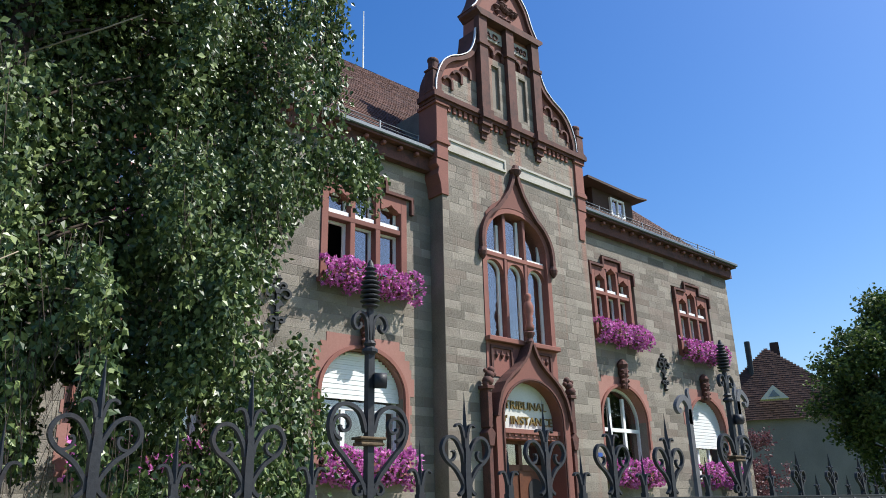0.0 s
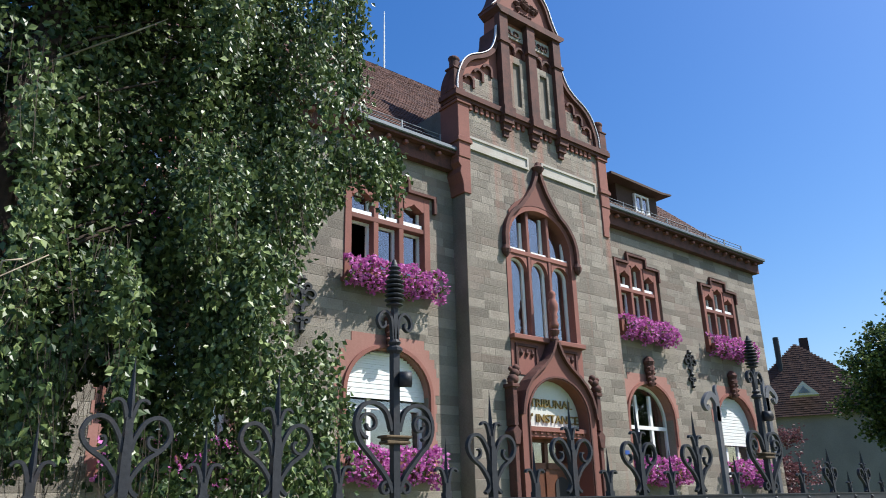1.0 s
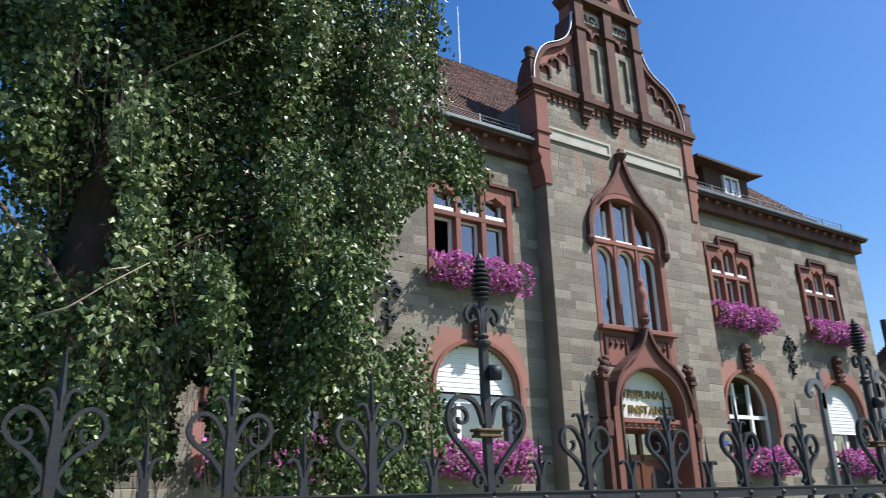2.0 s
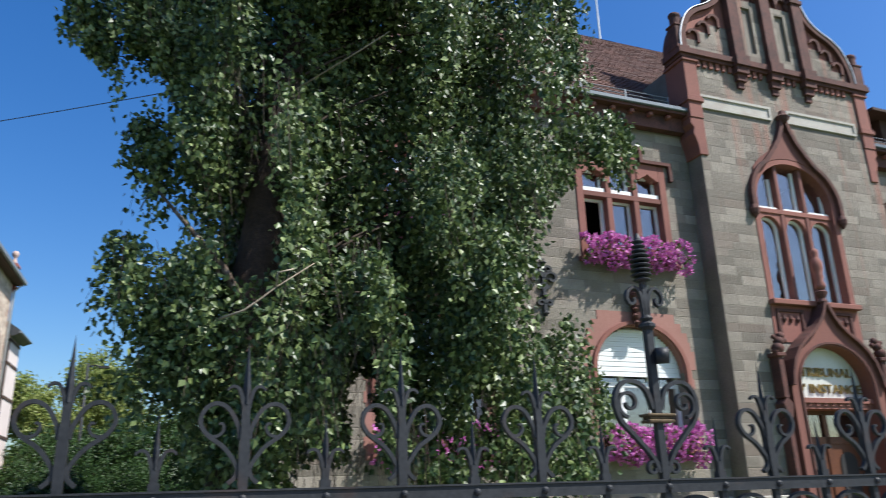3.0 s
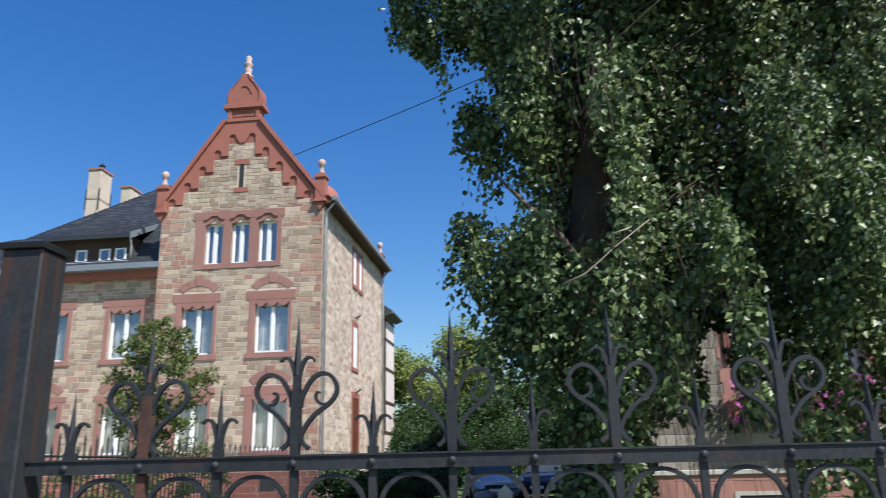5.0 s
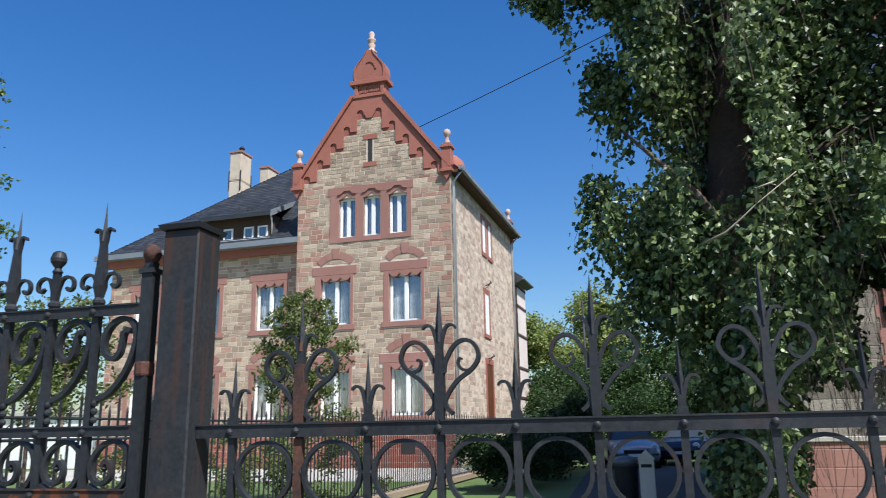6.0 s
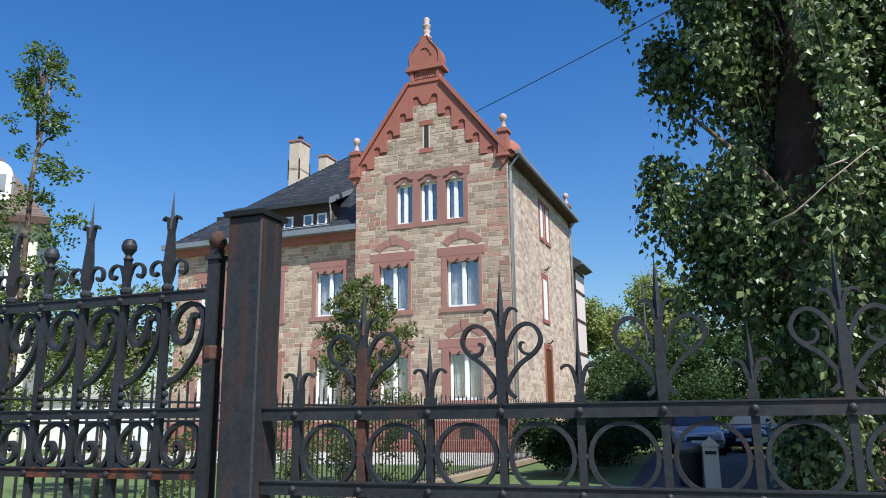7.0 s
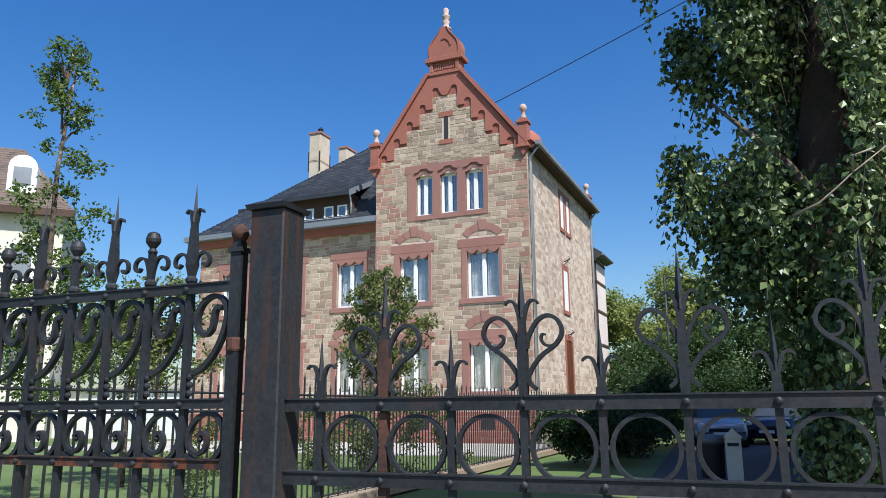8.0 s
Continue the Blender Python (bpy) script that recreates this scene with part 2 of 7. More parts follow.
def arc(cx, cz, r, a0, a1, n=16, rz=None):
    return [(cx + r * math.cos(radians(a0 + (a1 - a0) * i / n)), cz + (rz or r) * math.sin(radians(a0 + (a1 - a0) * i / n))) for i in range(n + 1)]


def spiral(cx, cz, r0, r1, a0, a1, n=24):
    return [(cx + (r0 + (r1 - r0) * i / n) * math.cos(radians(a0 + (a1 - a0) * i / n)), cz + (r0 + (r1 - r0) * i / n) * math.sin(radians(a0 + (a1 - a0) * i / n))) for i in range(n + 1)]


def smooth_line(pts, n=6):
    """A Catmull-Rom line through points in x and z."""
    out = []
    p = [pts[0], *pts, pts[-1]]
    for i in range(1, len(p) - 2):
        for k in range(n):
            t = k / n
            out.append(tuple(0.5 * (2 * p[i][c] + (p[i + 1][c] - p[i - 1][c]) * t + (2 * p[i - 1][c] - 5 * p[i][c] + 4 * p[i + 1][c] - p[i + 2][c]) * t * t + (3 * p[i][c] - p[i - 1][c] - 3 * p[i + 1][c] + p[i + 2][c]) * t ** 3) for c in (0, 1)))
    return out + [pts[-1]]


def part(name, bm, material, parent=None, label="", bevel=0.0, round_faces=False):
    """Links a bmesh as one mesh object, under a thing or a part where one is given."""
    me = bpy.data.meshes.new(name)
    bmesh.ops.recalc_face_normals(bm, faces=bm.faces)
    if bevel:
        bmesh.ops.bevel(bm, geom=[e for e in bm.edges if e.is_manifold and e.calc_face_angle(0) > 0.6], offset=bevel, segments=1, affect="EDGES")
    if round_faces:
        for f in bm.faces:
            f.smooth = True
    bm.to_mesh(me)
    bm.free()
    me.materials.append(material)
    ob = new(name, me)
    ob.parent = parent
    if label:
        ob["label"] = label
    return ob


def pile(name, verts, faces, material, parent=None, label="", kind=""):
    """The same from lists of points and faces, for very many small pieces."""
    me = bpy.data.meshes.new(name)
    me.from_pydata(verts, [], faces)
    me.materials.append(material)
    ob = new(name, me)
    ob.parent = parent
    return tagged(ob, label=label, kind=kind)


def thing(name, m, label="", category="", group="", kind=""):
    ob = new(name)
    ob.empty_display_size = 0.2
    ob.matrix_world = m if isinstance(m, Matrix) else Matrix.Translation(m)
    return tagged(ob, label, category, group, kind)


BM = bmesh.new
# ---- ground ----
def rise(y):
    """The height of the garden behind the railing at depth y."""
    return 0.36


bm = BM()
ys = [-900, -60, -8, -2.6, -2.59, -0.2, -0.19] + [0.2 + 1.35 * i for i in range(26)] + [60, 120, 900]
xs = [-900, -60] + [-40 + 5 * i for i in range(17)] + [60, 900]
grid = [[bm.verts.new((x, y, (-0.12 if y < -2.595 else 0.0) if y < -0.15 else rise(y))) for x in xs] for y in ys]
for a, b in zip(grid, grid[1:]):
    for i in range(len(xs) - 1):
        bm.faces.new((a[i], a[i + 1], b[i + 1], b[i]))
ground = tagged(part("ground", bm, M_GRASS), "mown green lawn rising gently towards the houses", "ground", kind="structure")


def sheet(name, x0, x1, y0, y1, up, material, label, category, n=14, shift=0.0):
    """A surfaced strip that lies on the ground."""
    b = BM()
    rows = []
    for i in range(n + 1):
        y = y0 + (y1 - y0) * i / n
        z = (rise(y) if y > 0 else 0.0) + up
        rows.append([b.verts.new((x + shift * i / n, y, z)) for x in (x0, x1)] + [b.verts.new((x + shift * i / n, y, z - 0.12)) for x in (x1, x0)])
    for p, q in zip(rows, rows[1:]):
        for k in range(4):
            b.faces.new((p[k], p[(k + 1) % 4], q[(k + 1) % 4], q[k]))
    b.faces.new(rows[0][::-1])
    b.faces.new(rows[-1])
    return tagged(part(name, b, material), label, category, kind="structure")


sheet("pavement", -40, 40, -2.6, -0.13, 0.02, M_FOOT, "grey paved footway along the iron railing", "pavement", n=1)
sheet("road", -60, 60, -9, -2.62, -0.115, M_TARMAC, "grey tarmac street beside the footway", "road", n=1)
sheet("driveway", -2.4, 1.0, 0.3, 31, 0.02, M_TARMAC, "dark tarmac driveway between the two houses", "driveway", shift=-1.6)
sheet("kerb", -6.95, -6.6, 1.5, 25.3, 0.16, M_HST, "low tan stone kerb beside the garden path", "kerb", shift=0.0)
sheet("terrace", -27.0, -7.2, 19.6, 26.7, 0.03, M_PAVE, "pale paved terrace along the house front", "terrace", n=6)

# ---- walls of stone blocks ----
UNIT = {}


def unit_block(material):
    """One dressed block, 1 x 1, with a bevelled rim, shared by all blocks of a stone."""
    if material.name not in UNIT:
        b = BM()
        back = [b.verts.new((x, 0.0, z)) for x, z in ((-0.5, -0.5), (0.5, -0.5), (0.5, 0.5), (-0.5, 0.5))]
        front = [b.verts.new((x, -1.0, z)) for x, z in ((-0.488, -0.465), (0.488, -0.465), (0.488, 0.465), (-0.488, 0.465))]
        b.faces.new(front)
        for i in range(4):
            j = (i + 1) % 4
            b.faces.new((back[j], back[i], front[i], front[j])[::-1])
        bmesh.ops.recalc_face_normals(b, faces=b.faces)
        me = bpy.data.meshes.new("stone_block")
        b.to_mesh(me)
        b.free()
        me.materials.append(material)
        UNIT[material.name] = me
    return UNIT[material.name]


def masonry(wall, u0, u1, z0, z1, face, holes, course, lo, hi, material, near, seed, joint=0.009, proud=0.005, uneven=0.15, odd=0.0, quoin=None):
    """Courses of blocks on a wall whose face lies at y = face. near: the stretch (u0, u1, z0, z1) whose blocks are parts."""
    rnd = random.Random(seed)
    verts, faces, singles = [], [], 0
    qv, qf = [], []
    z = z0
    while z < z1 - 0.05:
        h = min(course * rnd.uniform(1 - uneven, 1 + uneven), z1 - z)
        cuts = sorted((max(a, u0), min(b, u1)) for a, b, c, d in holes if c < z + h * 0.6 and d > z + h * 0.4 and b > u0 and a < u1)
        spans, u = [], u0
        for a, b in cuts:
            if a > u + 0.02:
                spans.append((u, a))
            u = max(u, b)
        if u < u1 - 0.02:
            spans.append((u, u1))
        for a, b in spans:
            u = a
            first = rnd.uniform(0.4, 1.0)
            while u < b - 0.01:
                w = rnd.uniform(lo, hi) * first
                first = 1.0
                if b - u - w < lo * 0.6:
                    w = b - u
                p = proud * rnd.uniform(0.6, 1.3)
                cu, cz, sw, sh = u + w / 2, z + h / 2, w - joint, h - joint
                corner = quoin and rnd.random() < (0.8 if u < u0 + 0.05 or u + w > u1 - 0.05 else 0.4 if u < u0 + 0.9 or u + w > u1 - 0.9 else 0.05)
                if not corner and singles < 280 and near[0] < cu < near[1] and near[2] < cz < near[3]:
                    singles += 1
                    ob = new("stone_block", unit_block(material))
                    ob.parent = wall
                    ob.matrix_basis = Matrix.LocRotScale((cu, face, cz), None, (sw, p, sh))
                else:
                    vs, fs = (qv, qf) if corner else (verts, faces)
                    k = len(vs)
                    e = 0.006
                    t = odd * rnd.uniform(-1, 1)
                    for y, q in ((face, 0.0), (face - p, e)):
                        for sx, sz in ((-1, -1), (1, -1), (1, 1), (-1, 1)):
                            vs.append((cu + sx * (sw / 2 - q) + t * sz * 0.02, y, cz + sz * (sh / 2 - q) + t * sx * 0.02))
                    fs += [(k + 4, k + 5, k + 6, k + 7)] + [(k + i, k + (i + 1) % 4, k + 4 + (i + 1) % 4, k + 4 + i) for i in range(4)]
                u += w
        z += h
    if verts:
        pile("masonry", verts, faces, material, wall, kind="stuff")
    if qv:
        pile("quoin_work", qv, qf, quoin, wall, "pink sandstone corner blocks", "stuff")


def wall_body(name, u0, u1, z0, z1, y0, y1, holes, material, parent):
    """The core of a wall, with its openings cut right through."""
    b = BM()
    us = sorted({u0, u1, *(min(max(h[i], u0), u1) for h in holes for i in (0, 1))})
    zs = sorted({z0, z1, *(min(max(h[i], z0), z1) for h in holes for i in (2, 3))})
    for a, c in zip(us, us[1:]):
        run = None
        for p, q in list(zip(zs, zs[1:])) + [(z1, z1 + 1)]:
            solid = q <= z1 and not any(h[0] < (a + c) / 2 < h[1] and h[2] < (p + q) / 2 < h[3] for h in holes)
            if solid and run is None:
                run = p
            if not solid and run is not None:
                box(b, a, c, y0, y1, run, p)
                run = None
    return part(name, b, material, parent)


def under(parent, ob):
    """Keeps world coordinates for a part whose thing stands elsewhere."""
    ob.matrix_parent_inverse = parent.matrix_basis.inverted()
    return ob


# ---- courthouse ----
D, R, C = 12.45, 12.0, 11.68
GZ = 1.4
court = thing("courthouse", (C, 18.0, GZ), "two-storey grey and red sandstone courthouse with an ornate gable", "building")
W1, W2, WA, WB = 7.90, 4.08, 15.63, 19.45
UP_W = {w: 0.99 for w in (W1, W2, WA, WB)}
LOW = 1.03  # the ground-floor windows are a little wider
SILL, SILL_LOW = 7.43, 3.60
WEST, END = 1.8, 21.7
EL = ER = 10.83


def upper_holes(cx, hw):
    k = hw / 1.18
    t = SILL + 2.16
    return [(cx - hw, cx + hw, SILL - 0.15, t), (cx - 0.44 * k, cx + 0.44 * k, t - 0.05, t + 0.28)]


ARCH_ROWS = [(-0.2 + 0.19 * i, -0.01 + 0.19 * i, (1.25 if i % 2 else 1.21) if i < 9 else (1.33 if i % 2 else 1.36) * math.sqrt(max(1 - ((0.19 * i - 1.58) / 1.5) ** 2, 0.0))) for i in range(15)]


def lower_holes(cx, hw):
    k = LOW * hw / 1.18
    return [(cx - w * k, cx + w * k, SILL_LOW + z0, SILL_LOW + z1) for z0, z1, w in ARCH_ROWS]


holes = {w: upper_holes(w, UP_W[w]) + lower_holes(w, UP_W[w]) for w in UP_W}
left_holes, right_holes = holes[W1] + holes[W2], holes[WA] + holes[WB]


def cut_holes(cx):
    """The openings that go right through the wall at one window axis."""
    k = LOW * UP_W[cx] / 1.18
    return upper_holes(cx, UP_W[cx]) + [(cx - 1.03 * k, cx + 1.03 * k, SILL_LOW - 0.1, SILL_LOW + 2.37)]


left_cuts, right_cuts = cut_holes(W1) + cut_holes(W2), cut_holes(WA) + cut_holes(WB)
wl_ = under(court, wall_body("wall", WEST, 9.52, GZ, EL, D, D + 0.5, left_cuts, M_ASHJ, court))
wr_ = under(court, wall_body("wall", 14.2, END, GZ, ER, D, D + 0.5, right_cuts, M_ASHJ, court))
ris_holes = [(C - 1.08, C + 1.08, 5.75, 9.1), (C - 1.08, C + 1.08, 9.0, 9.5), (C - 1.0, C + 1.0, 9.4, 9.9), (C - 0.65, C + 0.65, 9.8, 10.2), (C - 0.3, C + 0.3, 10.1, 10.55), (C - 1.09, C + 1.09, GZ, 5.0), (C - 0.96, C + 0.96, 4.9, 5.5), (C - 0.5, C + 0.5, 5.4, 5.85)]
wc_ = under(court, wall_body("wall", 9.52, 14.2, GZ, 12.4, R, R + 0.45, [(C - 1.0, C + 1.0, 6.62, 9.6), (C - 0.85, C + 0.85, 9.55, 9.92), (C - 0.55, C + 0.55, 9.85, 10.03), (C - 0.98, C + 0.98, GZ, 5.2), (C - 0.85, C + 0.85, 5.15, 5.5), (C - 0.6, C + 0.6, 5.35, 5.75)], M_ASHJ, court))
b = BM()
for x0, x1 in ((9.52, 9.95), (13.75, 14.2)):
    box(b, x0, x1, R + 0.45, 16.0, GZ, 12.4)
under(court, part("side_wall", b, M_ASHJ, court))
b = BM()
box(b, WEST, WEST + 0.5, D + 0.5, 24, GZ, EL)
box(b, END - 0.5, END, D + 0.5, 24, GZ, ER)
box(b, WEST, END, 24, 24.5, GZ, ER)
under(court, part("side_wall", b, M_ASHJ, court))
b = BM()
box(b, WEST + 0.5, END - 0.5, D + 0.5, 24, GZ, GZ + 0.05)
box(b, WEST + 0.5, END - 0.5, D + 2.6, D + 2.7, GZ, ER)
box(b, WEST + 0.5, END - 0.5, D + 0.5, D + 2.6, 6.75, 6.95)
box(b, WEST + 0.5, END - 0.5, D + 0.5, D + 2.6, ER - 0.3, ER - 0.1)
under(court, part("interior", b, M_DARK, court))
b = BM()
box(b, WEST - 0.1, 9.42, D - 0.06, D, GZ, 2.55)
box(b, 14.18, END + 0.1, D - 0.06, D, GZ, 2.55)
box(b, 9.42, C - 1.31, R - 0.06, R, GZ, 2.55)
box(b, C + 1.31, 14.3, R - 0.06, R, GZ, 2.55)
CELLARS = [(x - 0.45, x + 0.45, 1.75, 2.3) for x in (W1 - 0.5, W2 - 0.63, W2 + 0.9)]
plinth_ = under(court, part("plinth", b, M_REDP, court, "red sandstone plinth"))

for x0, x1, y in ((WEST - 0.14, 9.42, D), (14.18, END + 0.14, D), (9.42, C - 1.31, R), (C + 1.31, 14.3, R)):
    b = BM()
    box(b, x0, x1, y - 0.1, y, 2.55, 2.63)
    under(court, part("plinth_ledge", b, M_BAND, court, "pale weathered stone ledge", bevel=0.012))

for x0, x1, z0, z1 in CELLARS:
    b = BM()
    strip(b, [(x0 + 0.06, z0 + 0.06), (x0 + 0.06, z1 - 0.06), (x1 - 0.06, z1 - 0.06), (x1 - 0.06, z0 + 0.06)], [(x0, z0), (x0, z1), (x1, z1), (x1, z0)], D - 0.08, D - 0.062, closed=True)
    cw = under(court, part("cellar_window", b, M_BAND, court, "small stone-framed cellar window"))
    b = BM()
    box(b, x0 + 0.06, x1 - 0.06, D - 0.066, D - 0.062, z0 + 0.06, z1 - 0.06)
    part("pane", b, M_DARK, cw)


# windows of the courthouse, at the origin; z is up from the sill, y from the wall's face
def ogee_head(x0, x1, z0, z1, top):
    """The lower edge of a light's head: two hollows that rise to a point."""
    w = x1 - x0
    return [(x0, z0), (x0 + 0.12 * w, z0), (x0 + 0.2 * w, z0 + 0.3 * (z1 - z0)), (x0 + 0.36 * w, z0 + 0.55 * (z1 - z0)), (x0 + 0.5 * w, z1), (x1 - 0.36 * w, z0 + 0.55 * (z1 - z0)), (x1 - 0.2 * w, z0 + 0.3 * (z1 - z0)), (x1 - 0.12 * w, z0), (x1, z0)]


def cross_window():
    b = BM()
    f, k = -0.03, 0.3
    box(b, -1.25, 1.25, f - 0.12, k, -0.2, -0.1)
    win = part("window", b, M_RED, court, "red sandstone cross window with stepped head", bevel=0.01)
    for x0, x1 in ((-1.18, -1.0), (1.0, 1.18)):
        c = BM()
        box(c, x0, x1, f, k, -0.1, 2.38)
        part("jamb", c, M_RED, win, bevel=0.012)
    for x0, x1, z0, top in ((-1.0, -0.42, 1.98, 2.38), (-0.45, 0.45, 2.3, 2.68), (0.42, 1.0, 1.98, 2.38)):
        c = BM()
        low = ogee_head(max(x0, -0.28) if x1 == 0.45 else x0, min(x1, 0.28) if x1 == 0.45 else x1, z0, z0 + 0.16, top)
        if x1 == 0.45:
            low = [(-0.45, 2.37), (-0.28, 2.37)] + low + [(0.28, 2.37), (0.45, 2.37)]
        strip(c, low, [(x, top) for x, _ in low], f, k)
        part("head", c, M_RED, win)
    for x0, x1 in ((-0.42, -0.28), (0.28, 0.42)):
        c = BM()
        box(c, x0, x1, f + 0.02, k, -0.1, 2.5)
        part("mullion", c, M_RED, win, bevel=0.012)
    c = BM()
    box(c, -1.0, 1.0, f + 0.015, k, 1.40, 1.53)
    part("transom", c, M_RED, win, bevel=0.012)
    hood = BM()
    strip(hood, [(-1.27, 2.0), (-1.27, 2.39), (-0.5, 2.39), (-0.5, 2.71), (0.5, 2.71), (0.5, 2.39), (1.27, 2.39), (1.27, 2.0)], [(-1.35, 2.0), (-1.35, 2.47), (-0.58, 2.47), (-0.58, 2.79), (0.58, 2.79), (0.58, 2.47), (1.35, 2.47), (1.35, 2.0)], -0.1, 0.0)
    part("hood_mould", hood, M_DRED, win)
    for x0, x1, top in ((-1.0, -0.42, 2.12), (-0.28, 0.28, 2.44), (0.42, 1.0, 2.12)):
        for z0, z1 in ((-0.1, 1.40), (1.53, top)):
            sash = BM()
            for a in ((x0, x0 + 0.07, z0, z1), (x1 - 0.07, x1, z0, z1)):
                box(sash, a[0], a[1], 0.16, 0.22, a[2], a[3])
            box(sash, x0 + 0.07, x1 - 0.07, 0.16, 0.22, z0, z0 + 0.08)
            box(sash, x0 + 0.07, x1 - 0.07, 0.16, 0.22, z1 - 0.06, z1)
            if z0 > 1:
                box(sash, x0 + 0.02, x1 - 0.02, 0.03, 0.09, z0, z0 + 0.11)
            part("sash", sash, M_WHITE, win, "white painted sash")
            pane = BM()
            box(pane, x0 + 0.07, x1 - 0.07, 0.185, 0.193, z0 + 0.08, z1 - 0.06)
            part("pane", pane, M_GLASS, win).visible_shadow = False
    return win


def arch_line(hw, spring, rz, n=20):
    return arc(0, spring, hw, 180, 0, n, rz)


def arched_window(blind):
    """A ground-floor window under a flat arch, with the height of its roller blind's foot, or None."""
    b = BM()
    hw, sp, rz = 1.03, 1.45, 0.92
    inner = [(-hw, -0.1), *arch_line(hw, sp, rz), (hw, -0.1)]
    line = arch_line(hw, sp, rz, 28)
    strip(b, line, [(x, 2.385) for x, _ in line], 0.0, 0.42)

    def step(x):
        return max(z1 for z0, z1, w in ARCH_ROWS if w >= abs(x))

    for p, q in zip(line, line[1:]):
        t = step((p[0] + q[0]) / 2)
        strip(b, [p, q], [(p[0], t), (q[0], t)], -0.012, 0.0)
    for z0, z1, w in ARCH_ROWS:
        if w > 1.04:
            box(b, -w, -1.03, -0.012, 0.0, z0, z1)
            box(b, 1.03, w, -0.012, 0.0, z0, z1)
    bmesh.ops.remove_doubles(b, verts=b.verts, dist=0.0004)
    win = part("window", b, M_REDP, court, "arched window in a stepped faded red sandstone surround")
    m = BM()
    strip(m, [(-hw - 0.02, 0.7), *arch_line(hw + 0.02, sp, rz + 0.02), (hw + 0.02, 0.7)], [(-hw - 0.1, 0.7), *arch_line(hw + 0.1, sp, rz + 0.1), (hw + 0.1, 0.7)], -0.07, 0.0)
    part("arch_mould", m, M_RED, win)
    s = BM()
    box(s, -1.12, 1.12, -0.12, 0.4, -0.22, -0.1)
    part("sill", s, M_RED, win)
    k = BM()
    ring = [(0.10, 2.32), (0.13, 2.5), (0.12, 2.62), (0.16, 2.75), (0.15, 2.9), (0.19, 3.0), (0.13, 3.1), (0.05, 3.16)]
    lathe(k, [(r * 0.9, z) for r, z in ring], 0, -0.1, 8)
    for i in range(5):
        z = 2.4 + 0.14 * i
        for sx in (-1, 1):
            lathe(k, [(0.02, z - 0.05), (0.06, z), (0.02, z + 0.05)], sx * (0.1 + 0.02 * (i % 2)), -0.16, 6)
    part("keystone", k, M_DRED, win, "carved dark keystone")
    frame_b = BM()
    inn = [(x * 0.93, sp + (z - sp) * 0.92 if z > sp else z) for x, z in inner]
    strip(frame_b, inn, inner, 0.24, 0.32)
    for x in (-0.33, 0.33):
        box(frame_b, x - 0.05, x + 0.05, 0.24, 0.32, -0.1, 2.1)
    box(frame_b, -0.98, 0.98, 0.235, 0.325, 1.16, 1.26)
    part("sash", frame_b, M_WHITE, win, "white painted casement frame")
    g = BM()
    prism(g, [(x * 0.95, z - 0.03 if z > sp else z) for x, z in inner][::-1], 0.275, 0.283)
    part("pane", g, M_GLASS, win).visible_shadow = False
    if blind is not None:
        r = BM()
        z = blind
        while z < 2.3:
            half = hw if z < sp else hw * math.sqrt(max(1 - ((z + 0.05 - sp) / rz) ** 2, 0))
            if half > 0.05:
                box(r, -half, half, 0.15 - 0.006 * (round(z * 20) % 2), 0.175, z, z + 0.047)
            z += 0.05
        tagged(part("roller_blind", r, M_WHITE, win, "white slatted roller blind"), kind="stuff")
    return win


w = cross_window()
first_pane = min((o for o in w.children if o.name.startswith("pane")), key=lambda o: o.name)
w.matrix_basis = court.matrix_basis.inverted() @ Matrix.LocRotScale((W1, D, SILL), None, (UP_W[W1] / 1.18, 1, 0.92))
for cx in (W2, WA, WB):
    copy_thing(w, court.matrix_basis.inverted() @ Matrix.LocRotScale((cx, D, SILL), None, (UP_W[cx] / 1.18, 1, 0.92)))
# the lower light beside the birch stands open, its leaf turned inwards
bpy.data.objects.remove(first_pane)
b = BM()
for q in ((0.2, 0.26, 0.0, 1.4), (0.64, 0.7, 0.0, 1.4), (0.26, 0.64, 0.0, 0.07), (0.26, 0.64, 1.33, 1.4)):
    box(b, -0.93, -0.88, q[0], q[1], q[2], q[3])
part("open_leaf", b, M_WHITE, w, "white casement leaf standing open")
for cx, blind in ((W1, 1.36), (W2, None), (WA, None), (WB, 0.85)):
    w = arched_window(blind)
    w.matrix_basis = court.matrix_basis.inverted() @ Matrix.LocRotScale((cx, D, SILL_LOW), None, (LOW * UP_W[cx] / 1.18, 1, 1))

# gable: the outline from the eaves to the crowning pediment
right_side = smooth_line([(2.28, 12.5), (2.25, 12.9), (2.08, 13.38), (1.84, 13.66), (1.5, 13.87), (1.24, 14.12), (1.08, 14.5), (1.02, 14.95)], 5)
outline = [(C + x, z) for x, z in right_side] + [(C + 1.0, 15.4), (C - 1.0, 15.4)] + [(C - x, z) for x, z in right_side[::-1]]
b = BM()
prism(b, outline, R + 0.02, R + 0.45)
gable = under(court, part("gable", b, M_RED, court, "curved red sandstone gable"))
for s in (1, -1):
    b = BM()
    ln = [(C + s * x, z) for x, z in right_side]
    ribbon(b, ln, 0.12, R - 0.1, R + 0.55)
    cp = under(court, part("gable_coping", b, M_DRED, court))
    b = BM()
    ln = [(C + s * (x + 0.06), z + 0.05) for x, z in right_side]
    ribbon(b, ln, 0.02, R - 0.125, R - 0.06)
    part("flashing", b, M_BRIGHT, cp, "bright zinc flashing")
b = BM()
